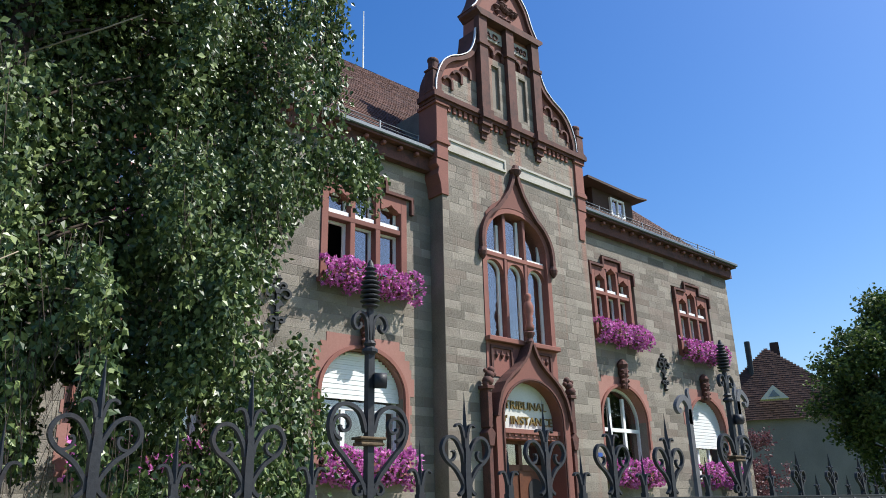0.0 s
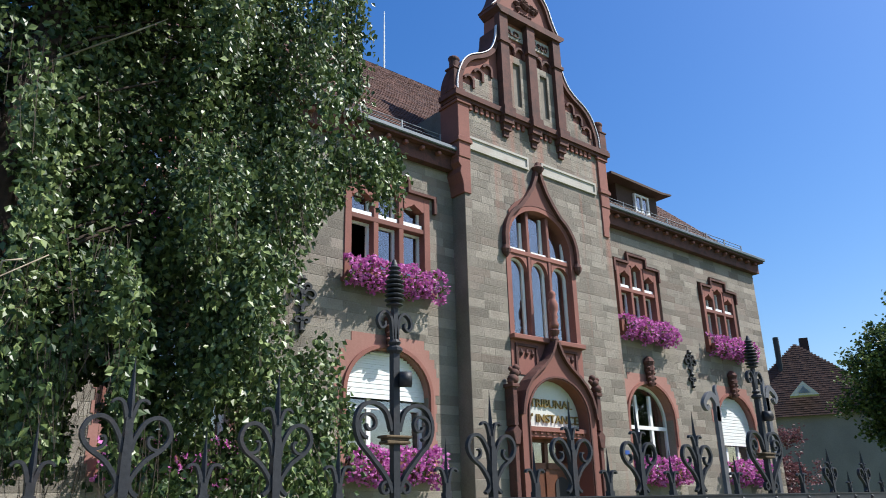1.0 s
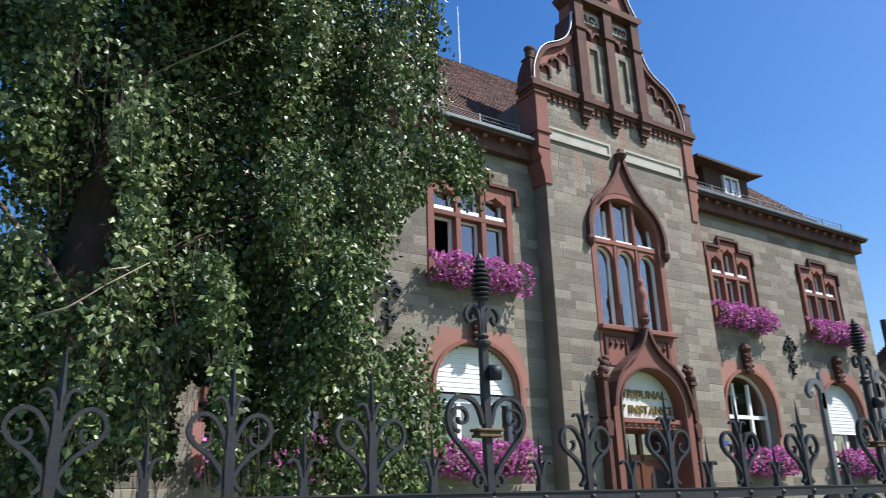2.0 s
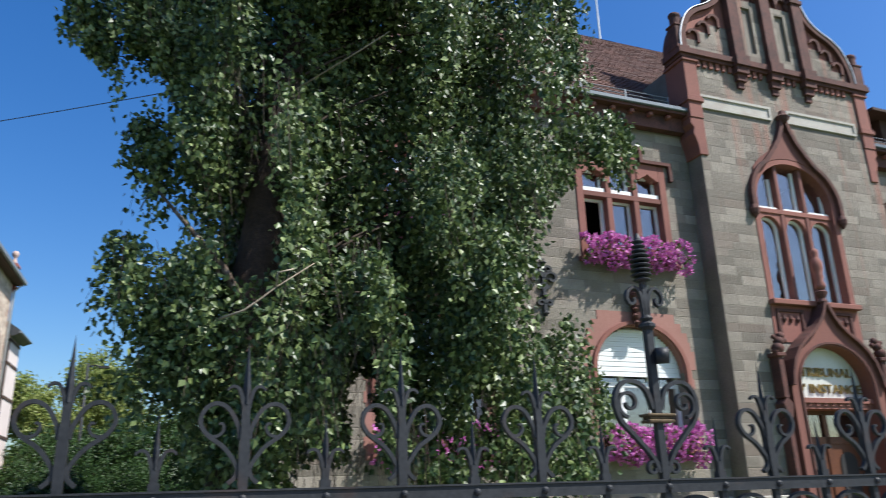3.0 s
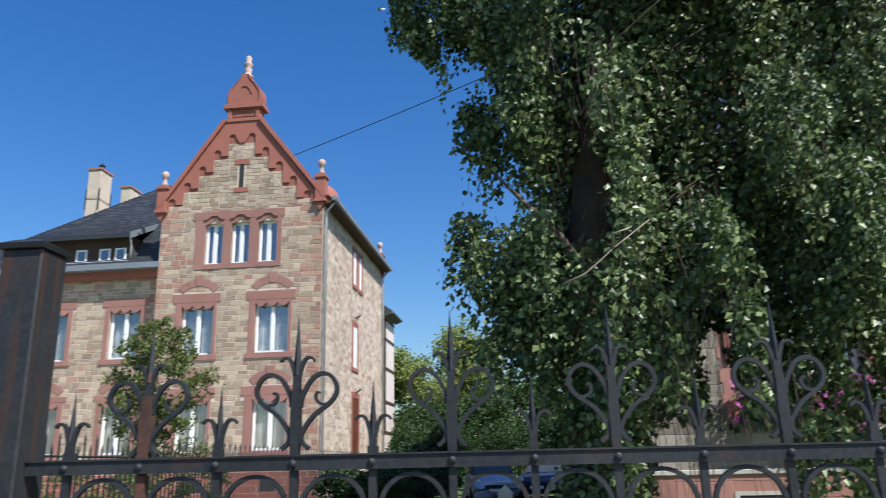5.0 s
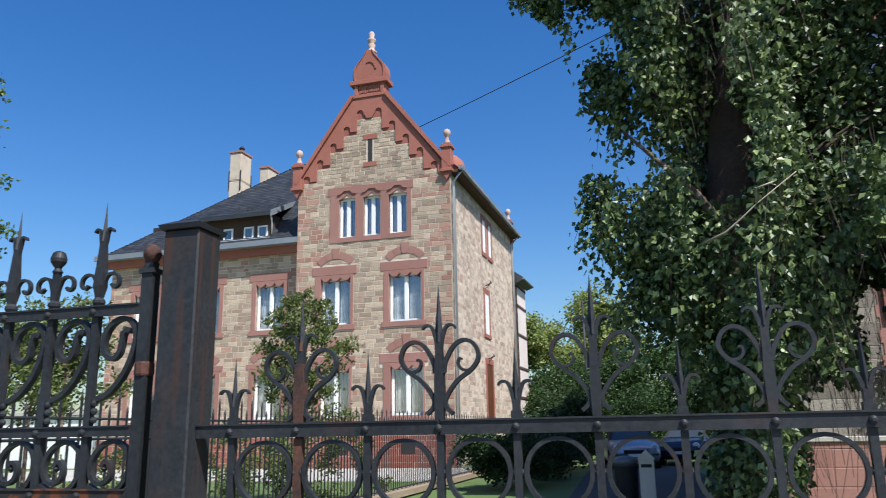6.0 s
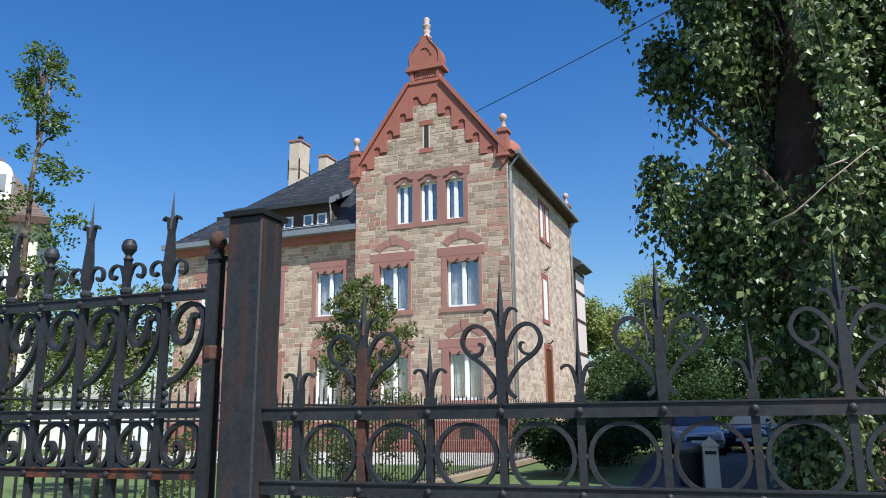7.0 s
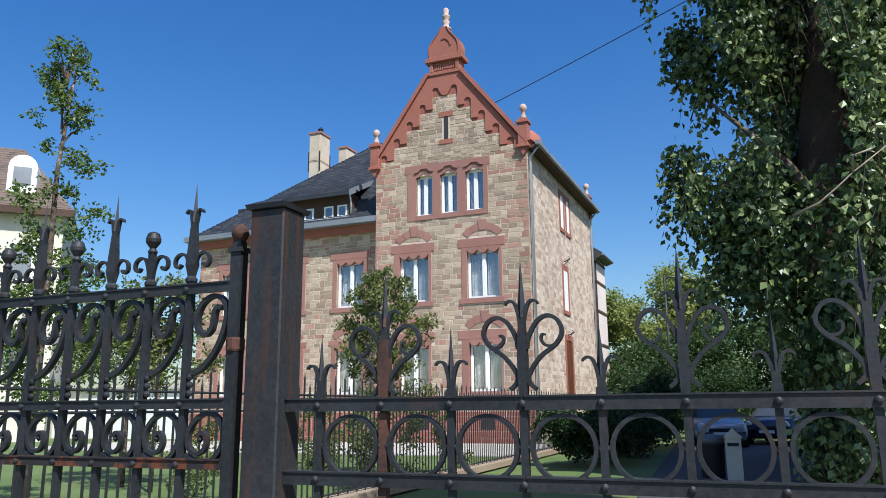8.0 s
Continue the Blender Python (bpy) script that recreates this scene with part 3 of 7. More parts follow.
prism(b, [(C - 1.02, 15.4), (C + 1.02, 15.4), (C + 1.07, 15.46), (C + 1.15, 15.52), (C + 1.15, 15.6), (C - 1.15, 15.6), (C - 1.15, 15.52), (C - 1.07, 15.46)], R - 0.26, R + 0.45)
under(court, part("upper_cornice", b, M_DRED, court))
ped = smooth_line([(1.12, 15.6), (0.98, 15.8), (0.85, 16.1), (0.72, 16.5), (0.45, 16.9), (0.16, 17.2), (0.12, 17.5)], 4)
b = BM()
prism(b, [(C + x, z) for x, z in ped] + [(C - x, z) for x, z in ped[::-1]], R, R + 0.4)
under(court, part("pediment", b, M_RED, court))
b = BM()
for s in (1, -1):
    ribbon(b, [(C + s * x, z) for x, z in ped], 0.1, R - 0.1, R + 0.5)
lathe(b, [(0.1, 17.45), (0.18, 17.6), (0.12, 17.8), (0.2, 17.95), (0.05, 18.3)], C, R + 0.2, 8)
pc = under(court, part("pediment_coping", b, M_DRED, court))
for s in (1, -1):
    b = BM()
    ribbon(b, [(C + s * (x + 0.05), z + 0.04) for x, z in ped], 0.02, R - 0.125, R - 0.06)
    part("flashing", b, M_BRIGHT, pc, "bright zinc flashing")
rn = random.Random(5)
b = BM()
for i in range(26):
    a, q = rn.uniform(0, 6.28), rn.uniform(0, 0.45)
    lathe(b, [(0.02, -0.09), (0.09, 0), (0.02, 0.09)], C + q * math.cos(a), 0, 6)
    bmesh.ops.translate(b, verts=b.verts[-18:], vec=(0, R - 0.03, 16.25 + q * math.sin(a)))
under(court, part("carved_crest", b, M_DRED, court))
b = BM()
box(b, 9.25, 14.35, R - 0.16, R + 0.5, 12.36, 12.5)
box(b, 9.3, 14.3, R - 0.1, R + 0.5, 12.28, 12.36)
under(court, part("gable_cornice", b, M_DRED, court))
for x in (C - 0.91, C - 0.01, C + 0.9):
    b = BM()
    box(b, x - 0.13, x + 0.13, R - 0.2, R, 12.5, 15.4)
    box(b, x - 0.17, x + 0.17, R - 0.26, R, 12.28, 12.55)
    box(b, x - 0.15, x + 0.15, R - 0.2, R, 12.1, 12.28)
    box(b, x - 0.12, x + 0.12, R - 0.13, R, 11.92, 12.1)
    box(b, x - 0.08, x + 0.08, R - 0.07, R, 11.75, 11.92)
    box(b, x - 0.17, x + 0.17, R - 0.24, R, 14.5, 14.6)
    under(court, part("pilaster", b, M_DRED, court))
dent = None
for x0, x1 in ((9.7, 10.5), (10.98, 11.45), (11.88, 12.35), (12.8, 13.75)):
    for i in range(int((x1 - x0) / 0.16) + 1):
        if dent is None:
            b = BM()
            box(b, 0, 0.08, -0.06, 0, 0, 0.16)
            dent = part("dentil", b, M_RED, court)
            dent.matrix_basis = court.matrix_basis.inverted() @ Matrix.Translation((x0, R, 12.12))
        else:
            copy_thing(dent, court.matrix_basis.inverted() @ Matrix.Translation((x0 + i * 0.16, R, 12.12)))
# corner piers that carry the pinnacles
for s in (-1, 1):
    x = 9.52 if s < 0 else 14.1
    b = BM()
    box(b, x - 0.16, x + 0.16, R - 0.06, R + 0.6, 10.75, 12.36)
    box(b, x - 0.2, x + 0.2, R - 0.1, R + 0.62, 11.15, 11.25)
    box(b, x - 0.18, x + 0.18, R - 0.08, R + 0.61, 11.25, 11.31)
    box(b, x - 0.2, x + 0.2, R - 0.1, R + 0.62, 12.2, 12.28)
    prism(b, [(x - 0.16, 10.75), (x - 0.17, 10.6), (x - 0.1, 10.5), (x - 0.13, 10.35), (x - 0.06, 10.1), (x - 0.04, 9.85), (x + 0.16, 9.85), (x + 0.16, 10.75)] if s < 0 else [(x - 0.16, 10.75), (x - 0.16, 9.85), (x + 0.04, 9.85), (x + 0.06, 10.1), (x + 0.13, 10.35), (x + 0.1, 10.5), (x + 0.17, 10.6), (x + 0.16, 10.75)], R - 0.04, R + 0.55)
    x = 9.4 if s < 0 else 14.22
    under(court, part("corner_pier", b, M_RED, court, bevel=0.01))
    b = BM()
    box(b, x - 0.13, x + 0.13, R - 0.08, R + 0.22, 12.5, 13.12)
    box(b, x - 0.16, x + 0.16, R - 0.11, R + 0.25, 12.5, 12.6)
    box(b, x - 0.15, x + 0.15, R - 0.1, R + 0.24, 13.12, 13.18)
    lathe(b, [(0.12, 13.18), (0.12, 13.4), (0.14, 13.42), (0.14, 13.48), (0.1, 13.52)], x, R + 0.07, 10)
    under(court, part("pinnacle", b, M_DRED, court, bevel=0.015))
# inset white bands
for x0, x1 in ((9.62, 11.44), (11.86, 13.78)):
    b = BM()
    box(b, x0 + 0.05, x1 - 0.05, R - 0.018, R, 11.1, 11.33)
    t = under(court, part("inscription_band", b, M_BAND, court, "blank white inscription band"))
    b = BM()
    for q in ((x0, x1, 11.33, 11.39), (x0, x1, 11.04, 11.1), (x0, x0 + 0.05, 11.1, 11.33), (x1 - 0.05, x1, 11.1, 11.33)):
        box(b, q[0], q[1], R - 0.05, R, q[2], q[3])
    part("rim", b, M_BAND, t)

# great arched window over the door
b = BM()
inner = [(C - 0.95, 6.62), *arc(C, 9.0, 0.95, 180, 0, 20), (C + 0.95, 6.62)]
outer = [(C - 1.08, 6.62), *arc(C, 9.0, 1.08, 180, 0, 20), (C + 1.08, 6.62)]
strip(b, inner, outer, R - 0.02, R + 0.4)
gw = under(court, part("window", b, M_RED, court, "tall round-arched red sandstone window"))
for x in (C - 0.32, C + 0.32):
    b = BM()
    box(b, x - 0.05, x + 0.05, R + 0.06, R + 0.35, 6.62, 9.9)
    part("mullion", b, M_RED2, gw, bevel=0.015)
b = BM()
box(b, C - 0.95, C + 0.95, R + 0.05, R + 0.35, 8.68, 8.8)
part("transom", b, M_RED, gw, bevel=0.015)
for x0, x1 in ((C - 0.95, C - 0.39), (C - 0.25, C + 0.25), (C + 0.39, C + 0.95)):
    b = BM()
    low = arc((x0 + x1) / 2, 8.3, (x1 - x0) / 2, 180, 0, 12, 0.32)
    strip(b, low, [(x, 8.7) for x, _ in low], R + 0.08, R + 0.33)
    part("head", b, M_RED, gw)
    b = BM()
    strip(b, arc((x0 + x1) / 2, 8.3, (x1 - x0) / 2 - 0.06, 180, 0, 12, 0.26), low, R + 0.19, R + 0.24)
    part("arched_sash", b, M_WHITE, gw, "white painted arched sash")
b = BM()
box(b, C - 1.08, C + 1.08, R - 0.02, R + 0.4, 5.7, 6.5)
part("apron", b, M_RED, gw)
b = BM()
box(b, C - 1.1, C + 1.1, R - 0.16, R + 0.4, 6.5, 6.62)
part("sill", b, M_RED, gw, bevel=0.015)
b = BM()
for x0, x1 in ((C - 0.95, C - 0.39), (C - 0.25, C + 0.25), (C + 0.39, C + 0.95)):
    for z0, z1 in ((6.62, 8.55), (8.8, 9.85 if abs(x0 + x1 - 2 * C) < 0.1 else 9.6)):
        for q in ((x0, x0 + 0.07, z0, z1), (x1 - 0.07, x1, z0, z1), (x0 + 0.07, x1 - 0.07, z0, z0 + 0.07)):
            box(b, q[0], q[1], R + 0.2, R + 0.26, q[2], q[3])
        box(b, x0 + 0.02, x1 - 0.02, R + 0.09, R + 0.14, z0, z0 + (0.05 if z0 > 8 else 0.03))
part("sash", b, M_WHITE, gw, "white painted sashes")
b = BM()
prism(b, [(C - 0.95, 6.62), (C + 0.95, 6.62), *arc(C, 9.0, 0.95, 0, 180, 20)], R + 0.225, R + 0.233)
part("pane", b, M_GLASS, gw).visible_shadow = False
hoodr = [(1.12, 8.75), *[(x, z) for x, z in arc(0, 9.0, 1.12, 0, 55, 8)], (0.43, 10.2), (0.24, 10.5), (0.11, 10.82), (0.055, 11.05)]
for s in (1, -1):
    b = BM()
    ribbon(b, [(C + s * x, z) for x, z in hoodr], 0.085, R - 0.13, R + 0.02)
    part("hood_mould", b, M_DRED, gw)
    b = BM()
    lathe(b, [(0.02, 8.47), (0.09, 8.58), (0.11, 8.67), (0.07, 8.78)], C + s * 1.12, R - 0.07, 8)
    part("corbel", b, M_DRED, gw)
b = BM()
lathe(b, [(0.07, 11.0), (0.12, 11.06), (0.16, 11.14), (0.1, 11.2), (0.06, 11.3)], C, R - 0.1, 8)
part("finial", b, M_DRED, gw)
b = BM()
strip(b, [(x, z) for x, z in arc(C, 9.0, 1.08, 150, 30, 10)], [(C - 0.95, 9.75), (C - 0.75, 10.0), (C - 0.5, 10.2), (C - 0.3, 10.4), (C - 0.12, 10.75), (C, 10.8), (C + 0.12, 10.75), (C + 0.3, 10.4), (C + 0.5, 10.2), (C + 0.75, 10.0), (C + 0.95, 9.75)], R - 0.03, R + 0.1)
under(court, part("spandrel", b, M_RED, court))
for x0, x1 in ((C - 0.98, C - 0.34), (C + 0.22, C + 0.88)):
    b = BM()
    mx = (x0 + x1) / 2
    strip(b, [(x0 + 0.06, 5.8), (x0 + 0.06, 6.36), (x1 - 0.06, 6.36), (x1 - 0.06, 5.8)], [(x0, 5.8), (x0, 6.42), (x1, 6.42), (x1, 5.8)], R - 0.06, R - 0.02)
    panel = part("blind_panel", b, M_DRED, gw)
    for a in (-0.16, 0, 0.16):
        b = BM()
        lathe(b, [(0.01, 6.12), (0.05, 6.2), (0.01, 6.3)], mx + a, R - 0.04, 6)
        part("drop", b, M_DRED, panel)

# portal
P = R - 0.25
outer_l = [(C - 1.1, 2.0)] + [(C + x, z) for x, z in smooth_line([(-1.1, 4.75), (-1.06, 5.0), (-0.98, 5.28), (-0.83, 5.53), (-0.64, 5.73), (-0.43, 5.9), (-0.27, 6.06), (-0.15, 6.24), (-0.08, 6.4), (-0.04, 6.52), (0, 6.56)], 1)]
outer = outer_l + [(2 * C - x, z) for x, z in outer_l[-2::-1]]
inner = [(C - 0.86, 2.0)] + [(C - 0.86 * math.cos(math.pi / 20 * i), 4.75 + 0.88 * math.sin(math.pi / 20 * i)) for i in range(21)] + [(C + 0.86, 2.0)]
b = BM()
strip(b, inner, outer, P, R + 0.5)
portal = under(court, part("portal", b, M_RED, court, "red sandstone portal with an ogee gable"))
b = BM()
ribbon(b, outer[1:12], 0.06, P - 0.1, R)
ribbon(b, outer[12:-1], 0.06, P - 0.1, R)
strip(b, [(C + (x - C) * 1.03, 4.75 + (z - 4.75) * 1.03 if z > 4.75 else z) for x, z in inner], [(C + (x - C) * 1.075, 4.75 + (z - 4.75) * 1.075 if z > 4.75 else z) for x, z in inner], P - 0.03, P)
part("mould", b, M_DRED, portal)
b = BM()
lathe(b, [(0.06, 6.48), (0.1, 6.58), (0.07, 6.66), (0.11, 6.74), (0.13, 6.8), (0.07, 6.86)], C, P + 0.0, 10)
part("finial", b, M_DRED, portal)
# worn beasts on slim shafts beside the arch
for s in (-1, 1):
    x = C + s * 1.25
    b = BM()
    box(b, x - 0.055, x + 0.055, P + 0.02, R, 2.0, 4.1)
    prism(b, [(x - 0.06, 4.1), (x + 0.06, 4.1), (x + 0.11, 4.38), (x, 4.52), (x - 0.11, 4.38)], P - 0.02, R)
    box(b, x - 0.06, x + 0.06, P - 0.01, R, 4.5, 5.4)
    box(b, x - 0.1, x + 0.1, P - 0.05, R, 5.34, 5.42)
    shaft = part("shaft", b, M_DRED, portal, bevel=0.01)
    b = BM()
    for dx, dz, r in ((0.0, 0.1, 0.13), (-0.05 * s, 0.24, 0.11), (-0.1 * s, 0.36, 0.085), (0.06 * s, 0.33, 0.05), (-0.17 * s, 0.27, 0.06), (0.05 * s, 0.04, 0.09)):
        n_ = len(b.verts)
        lathe(b, [(0.02, -r), (0.75 * r, -0.6 * r), (r, 0), (0.7 * r, 0.65 * r), (0.02, r)], x + dx, P + 0.04, 8)
        b.verts.ensure_lookup_table()
        bmesh.ops.translate(b, verts=b.verts[n_:], vec=(0, 0, 5.42 + dz))
    part("beast", b, M_DRED, portal, "weathered carved beast", round_faces=True)
b = BM()
lathe(b, [(0.09, 6.86), (0.11, 6.95), (0.07, 7.06), (0.1, 7.14), (0.075, 7.2), (0.115, 7.32), (0.12, 7.45), (0.08, 7.56), (0.06, 7.6), (0.085, 7.68), (0.07, 7.76), (0.02, 7.8)], C + 0.0, P - 0.02, 12)
tagged(part("statue", b, M_RED, round_faces=True), "small weathered red stone statue on the portal's tip", "statue")
b = BM()
box(b, C - 0.86, C + 0.86, R - 0.12, R + 0.3, 4.3, 4.42)
box(b, C - 0.86, C + 0.86, R - 0.17, R + 0.3, 4.42, 4.52)
for i in range(10):
    box(b, C - 0.86 + 0.18 * i, C - 0.8 + 0.18 * i, R - 0.15, R - 0.12, 4.36, 4.42)
part("lintel_cornice", b, M_RED, portal)
M_DOOR = surf("varnished_oak", (0.085, 0.03, 0.015), (0.15, 0.055, 0.027), rough=0.45, big=2, fine=18, bump=0.2)
b = BM()
yb = R + 0.26
box(b, C - 0.86, C + 0.86, yb, yb + 0.12, 3.62, 3.76)
box(b, C - 0.86, C - 0.8, yb, yb + 0.1, 2.0, 4.3)
box(b, C + 0.8, C + 0.86, yb, yb + 0.1, 2.0, 4.3)
box(b, C - 0.05, C + 0.05, yb, yb + 0.1, 2.0, 4.3)
box(b, C - 0.86, C + 0.86, yb, yb + 0.1, 4.22, 4.3)
door = under(court, part("door", b, M_DOOR, court, "double oak door under a glazed fanlight"))
for s in (-1, 1):
    b = BM()
    box(b, C + s * 0.425 - 0.37, C + s * 0.425 + 0.37, yb + 0.03, yb + 0.08, 2.0, 3.62)
    leaf = part("leaf", b, M_DOOR, door)
    b = BM()
    prism(b, [(C + s * 0.425 - 0.2, 2.3), (C + s * 0.425 + 0.2, 2.3), *arc(C + s * 0.425, 3.25, 0.2, 0, 180, 8)], yb + 0.01, yb + 0.03)
    part("glazed_panel", b, M_DARK, door)
b = BM()
box(b, C - 0.8, C + 0.8, yb + 0.05, yb + 0.06, 3.76, 4.22)
part("fanlight", b, M_GLASS, door).visible_shadow = False

# doorsteps
for i in range(3):
    b = BM()
    box(b, C - 1.1 - 0.12 * (2 - i), C + 1.1 + 0.12 * (2 - i), R - 0.3 * (3 - i) - 0.1, R + 0.5, GZ + 0.2 * i, GZ + 0.2 * i + 0.2)
    under(court, part("doorstep", b, M_REDP, court, bevel=0.01))

# tympanum sign
M_SIGN = surf("pale_sign_glass", (0.54, 0.53, 0.48), (0.64, 0.63, 0.58), rough=0.35, bump=0)
M_BRASS = surf("gilt_letters", (0.13, 0.085, 0.03), (0.30, 0.21, 0.07), rough=0.4, metal=0.3, bump=0)
b = BM()
prism(b, [(C - 0.86, 4.52), (C + 0.86, 4.52), *[(C + 0.86 * math.cos(math.pi / 16 * i), 4.75 + 0.88 * math.sin(math.pi / 16 * i)) for i in range(17)]], R + 0.06, R + 0.1)
sign = tagged(part("court_sign", b, M_SIGN), "pale tympanum sign with gilt capital letters", "sign")


def lettering(text, x, z, y, size, material, parent, name="letters"):
    cu = bpy.data.curves.new(name, "FONT")
    cu.body, cu.size, cu.extrude, cu.align_x = text, size, 0.02, "CENTER"
    cu.materials.append(material)
    ob = new(name, cu)
    ob.parent = parent
    ob.matrix_basis = pose(x, y, z, 90, 0, 0)
    return ob


lettering("TRIBUNAL", C + 0.03, 5.0, R + 0.04, 0.27, M_BRASS, sign)
lettering("D' INSTANCE", C + 0.03, 4.65, R + 0.04, 0.27, M_BRASS, sign)
lettering("A.D.", C - 0.465, 14.97, R - 0.05, 0.25, M_DRED, court, "date").matrix_parent_inverse = court.matrix_basis.inverted()
lettering("1900", C + 0.45, 14.97, R - 0.05, 0.25, M_DRED, court, "date").matrix_parent_inverse = court.matrix_basis.inverted()
# panels between the pilasters: pale masonry with a slit window, and arcade ends
PANELS = []
for x in (C - 0.465, C + 0.45):
    b = BM()
    strip(b, [(x - 0.12, 12.8), (x - 0.12, 14.1), (x + 0.12, 14.1), (x + 0.12, 12.8)], [(x - 0.33, 12.5), (x - 0.33, 14.3), (x + 0.33, 14.3), (x + 0.33, 12.5)], R - 0.07, R + 0.02, closed=True)
    t = under(court, part("gable_panel", b, M_ASHR, court, "streaked grey stone panel"))
    b = BM()
    box(b, x - 0.12, x + 0.12, R, R + 0.02, 12.8, 14.1)
    part("slit", b, M_ASHJ, t, "recessed grey stone slit")
    PANELS.append((t, (x - 0.33, x + 0.33, 12.5, 14.3), R - 0.07, [(x - 0.12, x + 0.12, 12.8, 14.1)]))
    b = BM()
    for dx in (-0.16, 0.16):
        strip(b, arc(x + dx, 14.5, 0.11, 180, 0, 8), arc(x + dx, 14.5, 0.17, 180, 0, 8), R - 0.09, R + 0.02)
        lathe(b, [(0.02, 14.33), (0.06, 14.43), (0.05, 14.52)], x + dx + 0.14, R - 0.05, 6)
    part("arcade", b, M_DRED, t)
    b = BM()
    box(b, x - 0.32, x + 0.32, R - 0.03, R + 0.02, 14.9, 15.26)
    part("date_panel", b, M_BAND, t, "pale stone date panel")
for s in (-1, 1):
    b = BM()
    for dx, z in ((1.95, 12.98), (1.66, 13.27), (1.38, 13.53)):
        strip(b, arc(C + s * dx, z, 0.09, 180, 0, 8), arc(C + s * dx, z, 0.15, 180, 0, 8), R - 0.07, R + 0.02)
        box(b, C + s * dx + s * 0.09, C + s * dx + s * 0.15, R - 0.07, R + 0.02, z - 0.2, z) if s > 0 else box(b, C + s * dx - 0.15 + 0.24, C + s * dx + 0.15, R - 0.07, R + 0.02, z - 0.2, z)
    under(court, part("arcade", b, M_DRED, court))
    b = BM()
    x0, x1 = sorted((C + s * 1.05, C + s * 2.2))
    box(b, x0, x1, R - 0.012, R + 0.02, 12.5, 12.85)
    box(b, min(C + s * 1.05, C + s * 1.8), max(C + s * 1.05, C + s * 1.8), R - 0.012, R + 0.02, 12.85, 13.12)
    box(b, min(C + s * 1.05, C + s * 1.5), max(C + s * 1.05, C + s * 1.5), R - 0.012, R + 0.02, 13.12, 13.38)
    t = under(court, part("gable_panel", b, M_ASHJ, court, "pale grey stone panel"))
    for reach, z0, z1 in ((2.2, 12.5, 12.85), (1.8, 12.85, 13.12), (1.5, 13.12, 13.38)):
        x0, x1 = sorted((C + s * 1.05, C + s * reach))
        PANELS.append((t, (x0, x1, z0, z1), R - 0.012, []))

# eaves and roofs
for x0, x1, ez in ((WEST - 0.12, 9.4, EL), (14.2, END + 0.12, ER)):
    b = BM()
    box(b, x0, x1, D - 0.2, D + 0.2, ez - 0.35, ez)
    ec = under(court, part("eaves_cornice", b, M_DRED, court))
    b = BM()
    prism(b, [(-0.045, -0.09), (0.045, -0.09), (0.045, 0.0), (-0.045, 0.0)], -0.13, 0.0)
    br0 = part("bracket", b, M_RED, ec, bevel=0.015)
    n = int((x1 - x0) / 0.42)
    for i in range(n):
        at = Matrix.Translation((x0 + 0.42 * i + 0.16, D - 0.2, ez - 0.03))
        if i:
            copy_thing(br0, at)
        else:
            br0.matrix_basis = at
    b = BM()
    box(b, x0 - 0.05, x1 + 0.05, D - 0.38, D + 0.1, ez, ez + 0.06)
    under(court, part("eaves_board", b, M_DRED, court))
    b = BM()
    box(b, x0 - 0.1, x1 + 0.1, D - 0.44, D - 0.29, ez + 0.06, ez + 0.17)
    under(court, part("gutter", b, M_GUTTER, court, "grey zinc gutter", bevel=0.02))


def tiles(parent, corners, tw, th, material, name="tiling", lift=0.02, seed=1):
    """Overlapping tiles over a flat roof face given by its corners, the first two along the eaves."""
    o, e = Vector(corners[0]), Vector(corners[1])
    u = (e - o).normalized()
    nrm = (e - o).cross(Vector(corners[2]) - o).normalized()
    if nrm.z < 0:
        nrm = -nrm
    v = nrm.cross(u)
    if v.z < 0:
        v = -v
    poly = [((Vector(c) - o).dot(u), (Vector(c) - o).dot(v)) for c in corners]
    rnd = random.Random(seed)

    def spans(q):
        xs = []
        for (x0, y0), (x1, y1) in zip(poly, poly[1:] + poly[:1]):
            if (y0 <= q) != (y1 <= q):
                xs.append(x0 + (q - y0) / (y1 - y0) * (x1 - x0))
        return sorted(xs)

    verts, faces = [], []
    vmax = max(p[1] for p in poly)
    q = 0.0
    row = 0
    while q < vmax:
        s = spans(min(q + th * 0.3, vmax - 0.001))
        if len(s) >= 2:
            x = s[0] + (row % 2) * tw / 2 - tw / 2
            while x < s[-1]:
                a, c = max(x, s[0]), min(x + tw * 0.96, s[-1])
                if c - a > 0.02:
                    d = lift * rnd.uniform(0.8, 1.3)
                    k = len(verts)
                    top = min(q + th * 1.25, vmax)
                    for (uu, vv, h) in ((a, q, d), (c, q, d), (c, top, 0.004), (a, top, 0.004), (a, q, 0.0), (c, q, 0.0)):
                        verts.append(o + u * uu + v * vv + nrm * h)
                    faces += [(k, k + 1, k + 2, k + 3), (k + 4, k + 5, k + 1, k), (k + 4, k, k + 3), (k + 5, k + 2, k + 1)]
                x += tw
        q += th
        row += 1
    return pile(name, [tuple(p) for p in verts], faces, material, parent, kind="stuff")


def roof_faces(name, faces_, material, parent, label=""):
    b = BM()
    for f in faces_:
        b.faces.new([b.verts.new(p) for p in f])
    return part(name, b, material, parent, label)


RZ, RY, KY = 17.5, 18.6, 13.0
RX0, RX1 = 7.5, 17.0
HIP = 0.75


